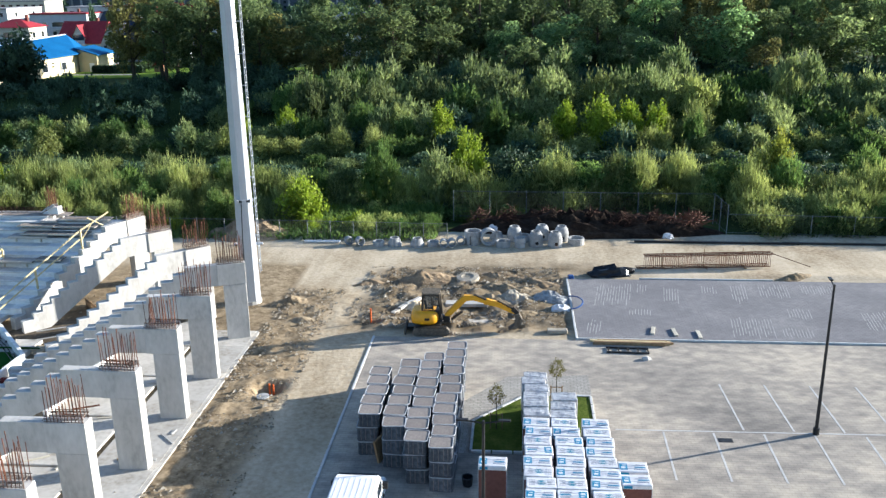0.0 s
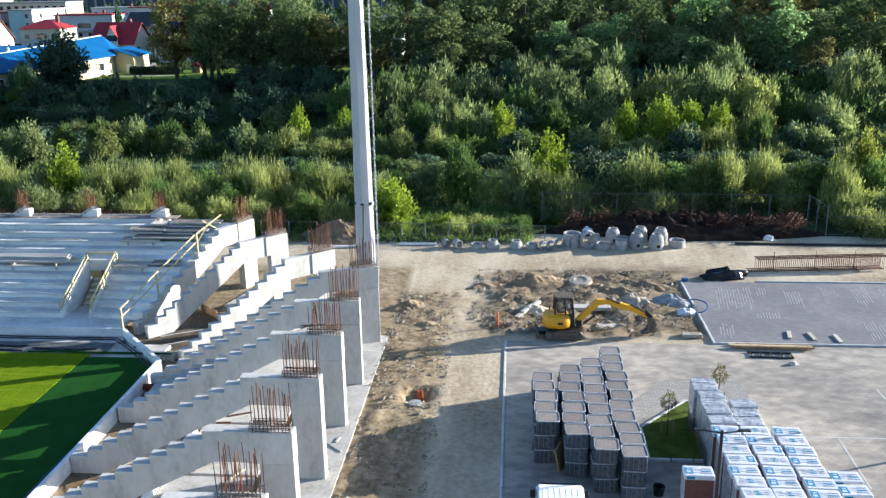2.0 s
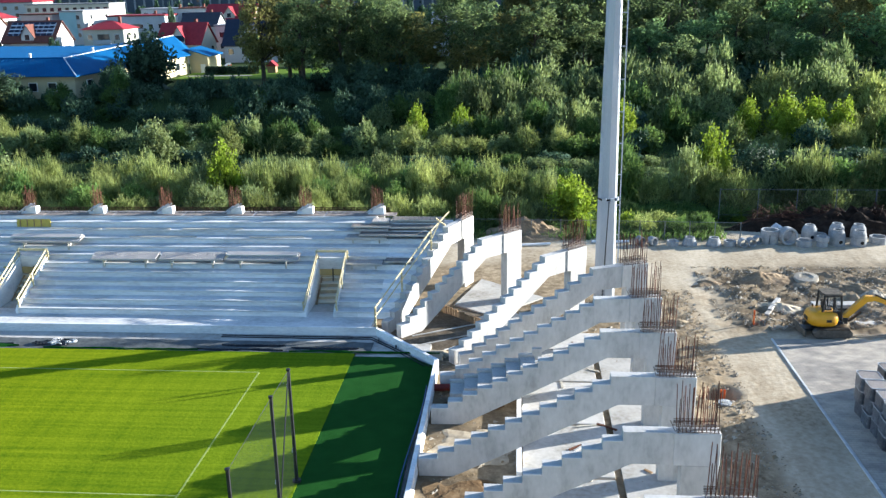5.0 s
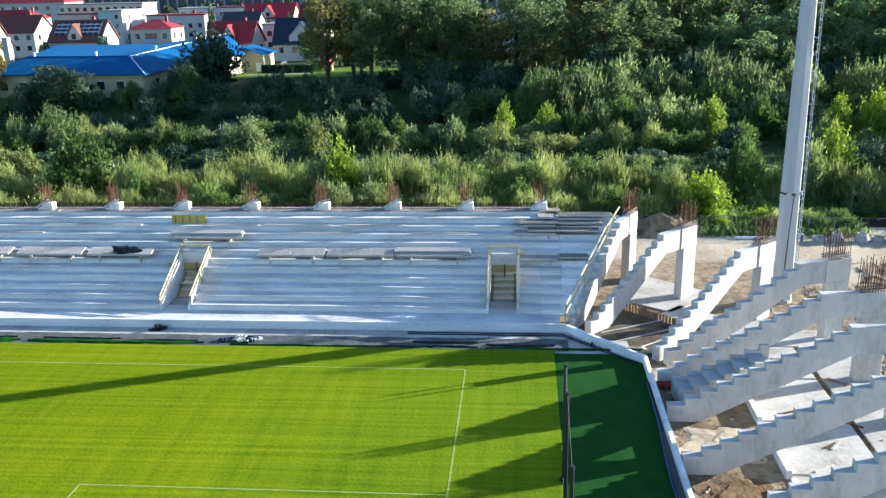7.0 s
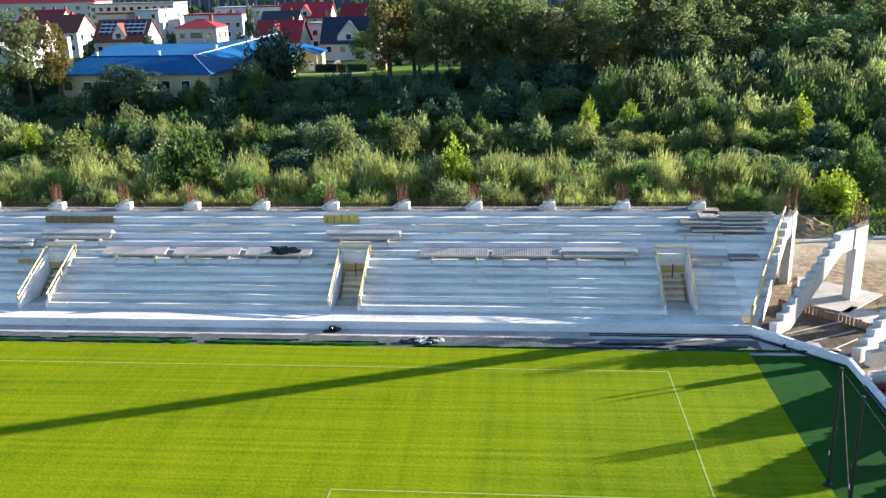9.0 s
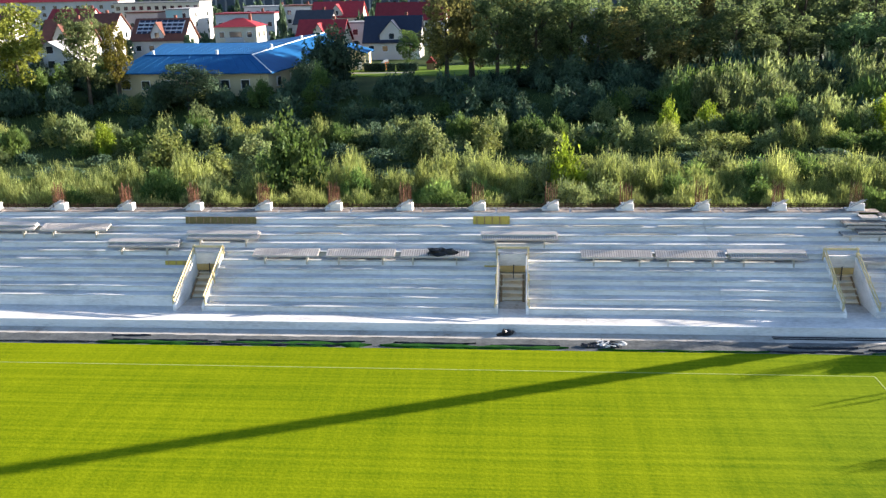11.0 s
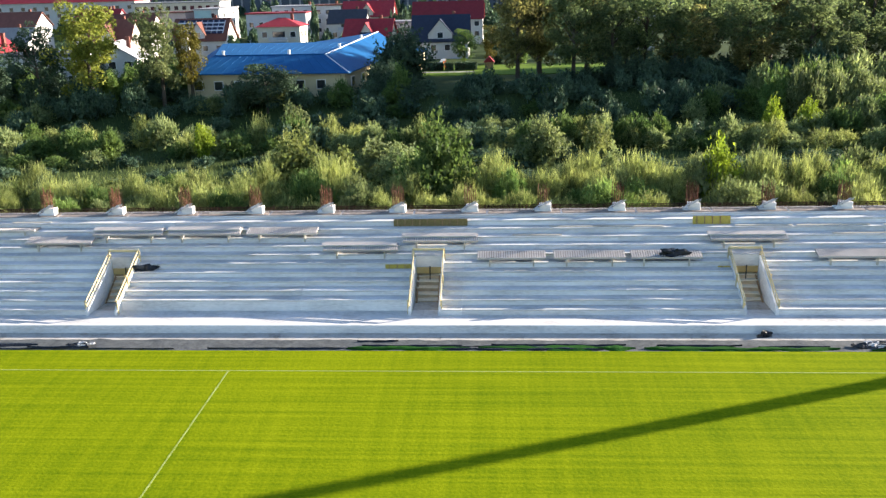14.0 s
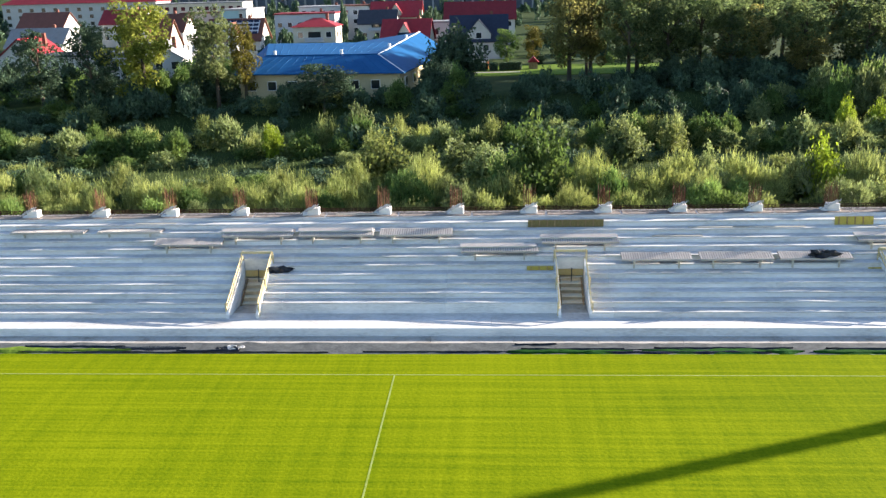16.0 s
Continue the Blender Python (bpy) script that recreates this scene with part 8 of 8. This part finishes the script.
# gravel and clods scattered over the digging and beside the columns
for name, mat, count in (("dark_clods", SOIL, 19000), ("pale_clods", TIPPED, 15000)):
    clods_v, clods_f = [], []
    for k in range(count):
        q = k / count
        if q < 0.3:
            x, y = 23.1 + 4.4 * R.random() ** 1.5, R.uniform(-28, 16)
        elif q < 0.75:
            x, y = R.uniform(28.5, 43.6), R.uniform(9.0, 21.5)
        else:
            x, y = R.uniform(6.5, 22), R.uniform(-26, 14)
        if noise.noise(Vector((x * 0.7, y * 0.7, 2))) < -0.12:
            continue
        s = R.uniform(0.02, 0.075) * (2.6 if R.random() < 0.06 else 1)
        z = (ground_height(x, y) if x > 22 else -0.42) + s * 0.2
        n0 = len(clods_v)
        for dx, dy, dz in ((1, 0, 0), (-0.5, 0.87, 0), (-0.5, -0.87, 0), (0.1, 0.1, 0.9)):
            clods_v.append((x + s * dx * R.uniform(0.6, 1.3), y + s * dy * R.uniform(0.6, 1.3), z + s * dz * R.uniform(0.5, 1.1)))
        clods_f += [(n0, n0 + 1, n0 + 3), (n0 + 1, n0 + 2, n0 + 3), (n0 + 2, n0, n0 + 3)]
    mesh = bpy.data.meshes.new(name)
    mesh.from_pydata(clods_v, [], clods_f)
    tagged(joined(name, mesh, mat), "scattered stones and clods of earth over the digging", "stones", kind="stuff")

# ---- saplings in the grass bed ----
SAPLING = crown_mesh(np.random.default_rng(3), 0.42, 0.55, 60, 22, 0.065, 0.5)
SAPLING.materials.append(LEAF_AUTUMN)
for x, y in ((42.3, -1.7), (39.1, -5.0)):
    t = thing("sapling", "thin young street tree held by wooden stakes", "sapling", x, y, G + 0.1, group="saplings in the car park")
    part("stem", cyl(bmesh.new(), (0, 0, 0), (0, 0, 1.9), 0.035, 0.015, 6), BARK, t)
    for a in (-0.3, 0.3):
        part("stake", rod((a, 0, 0), (a, 0, 0.9), 0.035, 6), WOODOLD, t)
    part("tie", rod((-0.3, 0, 0.8), (0.3, 0, 0.8), 0.025, 4), WOODOLD, t)
    o = new("crown", SAPLING)
    o.parent, o.matrix_basis = t, pose(0, 0, 1.9)

# ---- gardens by the hall ----
hedge_rng = np.random.default_rng(8)
for x, y, w in ((-50.9, 143.5, 4.2), (-47.4, 143.5, 1.6), (-43.8, 143.5, 4.4)):
    P = hedge_rng.uniform(-1, 1, (int(420 * w), 3))
    face = hedge_rng.integers(0, 3, len(P))
    P[face == 0, 2] = 1.0
    P[face == 1, 1] = -1.0
    P[face == 2, 0] = np.sign(P[face == 2, 0])
    P = P * np.array([w / 2, 0.7, 0.75]) + np.array([0, 0, 0.78]) + hedge_rng.normal(size=P.shape) * 0.05
    mesh = leaves_mesh("hedge", P, hedge_rng.normal(size=P.shape), 0.3, hedge_rng, 0.7)
    t = thing("hedge", "clipped dark green garden hedge", "hedge", x, y, 3.22, group="garden hedges")
    joined("leaves", mesh, LEAF_DARK, t)
    part("core", boxed(-w / 2 + 0.12, w / 2 - 0.12, -0.58, 0.58, 0, 1.4), BARK, t)
tagged(part("garden_path", boxed(-56, -41.8, 138.6, 140.6, 3.0, 3.235), PALEPAVER), "pale paved strip before the garden hedge", "path", kind="structure")
lawn = part("garden_lawn", boxed(-57, -5, 133, 155, 2.7, 3.22), LAWN)
tagged(lawn, "sunlit garden lawn behind the river thicket", "lawn", kind="structure")
t = thing("play_house", "small reddish wooden garden hut on the lawn", "garden hut", -38.9, 145.8, 3.22)
part("wall", boxed(-0.9, 0.9, -0.9, 0.9, 0, 1.6), WOODOLD, t)
part("roof", extrude([(-1.2, 1.4), (0, 2.6), (1.2, 1.4)], -1.1, 1.1), REDROOF, t)
t = thing("play_slide", "white curved garden slide with an orange stand on the lawn", "slide", -49.6, 146, 3.22, 25)
chute = [(-1.9, 0.15), (-1.2, 0.25), (-0.3, 0.9), (0.6, 1.65), (1.3, 1.8), (1.3, 1.95), (0.5, 1.85), (-0.4, 1.1), (-1.25, 0.42), (-1.9, 0.3)]
part("chute", extrude(chute, -0.35, 0.35), WHITE, t)
for s in (-0.4, 0.4):
    part("side_rail", extrude([(p[0], p[1] + 0.22) for p in chute], s - 0.04, s + 0.04), WHITE, t)
for x in (0.7, 1.3):
    for s in (-0.35, 0.35):
        part("stand_leg", rod((x, s, 0), (x, s, 1.75), 0.06), ORANGE, t)
for k in range(5):
    part("rung", rod((1.32, -0.35, 0.3 + 0.33 * k), (1.32, 0.35, 0.3 + 0.33 * k), 0.04), ORANGE, t)

# hoses along the foot of the perimeter wall and a length of red pipe behind it
hose = thing("black_hose", "thin black hoses lying along the low wall", "hose")
for off in (0.0, 0.28):
    pts = [(-4.0, 5.55 - off, -0.04), (2.0, 5.5 - off, -0.04), (5.7, 5.5 - off, -0.04), (7.7 - off, 3.6, -0.05), (9.8 - off, 1.2, 0.02)]
    for a, b in zip(pts, pts[1:]):
        part("length", rod(a, b, 0.035, 5), BAG, hose)
DARKRED = material("dark_red_plastic", [(0.16, 0.02, 0.015), (0.26, 0.035, 0.025)], 5, 0.5, 0.02)
tagged(part("red_pipe", rod((-0.3, 0, 0.2), (1.3, 0.12, 0.2), 0.2, 14), DARKRED), "thick dark red plastic pipe behind the low wall", "pipe").matrix_basis = pose(10.6, -1.3, -0.32)
# loose film and a blue hose in the gap between turf and wall
bm = bmesh.new()
last = None
for k in range(70):
    y = -1.5 - 0.6 * k
    w = 0.12 + 0.5 * smooth01(0, 18, -y) * (0.7 + 0.5 * noise.noise(Vector((0, y * 0.3, 2))))
    row = [bm.verts.new(q) for q in ((10.09, y, 0.12), (10.09 - w * 0.5, y, 0.03 + 0.03 * noise.noise(Vector((y, 1, 1)))), (10.09 - w, y, -0.012))]
    if last:
        for j in range(2):
            bm.faces.new((last[j], last[j + 1], row[j + 1], row[j]))
    last = row
tagged(part("edge_film", bm, BAG), "dark film tucked between artificial turf and wall", "film strip")
hose = thing("blue_hose", "thin dark blue hose lying along the wall", "hose")
for k in range(22):
    a = (9.93 - 0.22 * smooth01(0, 12, 1.9 * k) + 0.05 * math.sin(k), -1.5 - 1.9 * k, 0.08)
    b = (9.93 - 0.22 * smooth01(0, 12, 1.9 * (k + 1)) + 0.05 * math.sin(k + 1), -1.5 - 1.9 * (k + 1), 0.08)
    part("length", rod(a, b, 0.03, 5), BLUEPIPE, hose)
# offcuts and rubble on the floor slabs
for k in range(26):
    x, y = R.uniform(15.4, 22.6), R.uniform(-22, 6)
    L = R.uniform(0.3, 1.5)
    tagged(part("offcut", boxed(-L / 2, L / 2, -0.06, 0.06, 0, 0.05), R.choice((WOODOLD, PALEBOARD, RUST, CONCRETE_OLD))), "small offcut lying on the concrete floor slab", "offcut", "offcuts on the floor slabs").matrix_basis = pose(x, y, -0.278 if x < 19.4 else -0.298, 0, 0, R.uniform(0, 180))
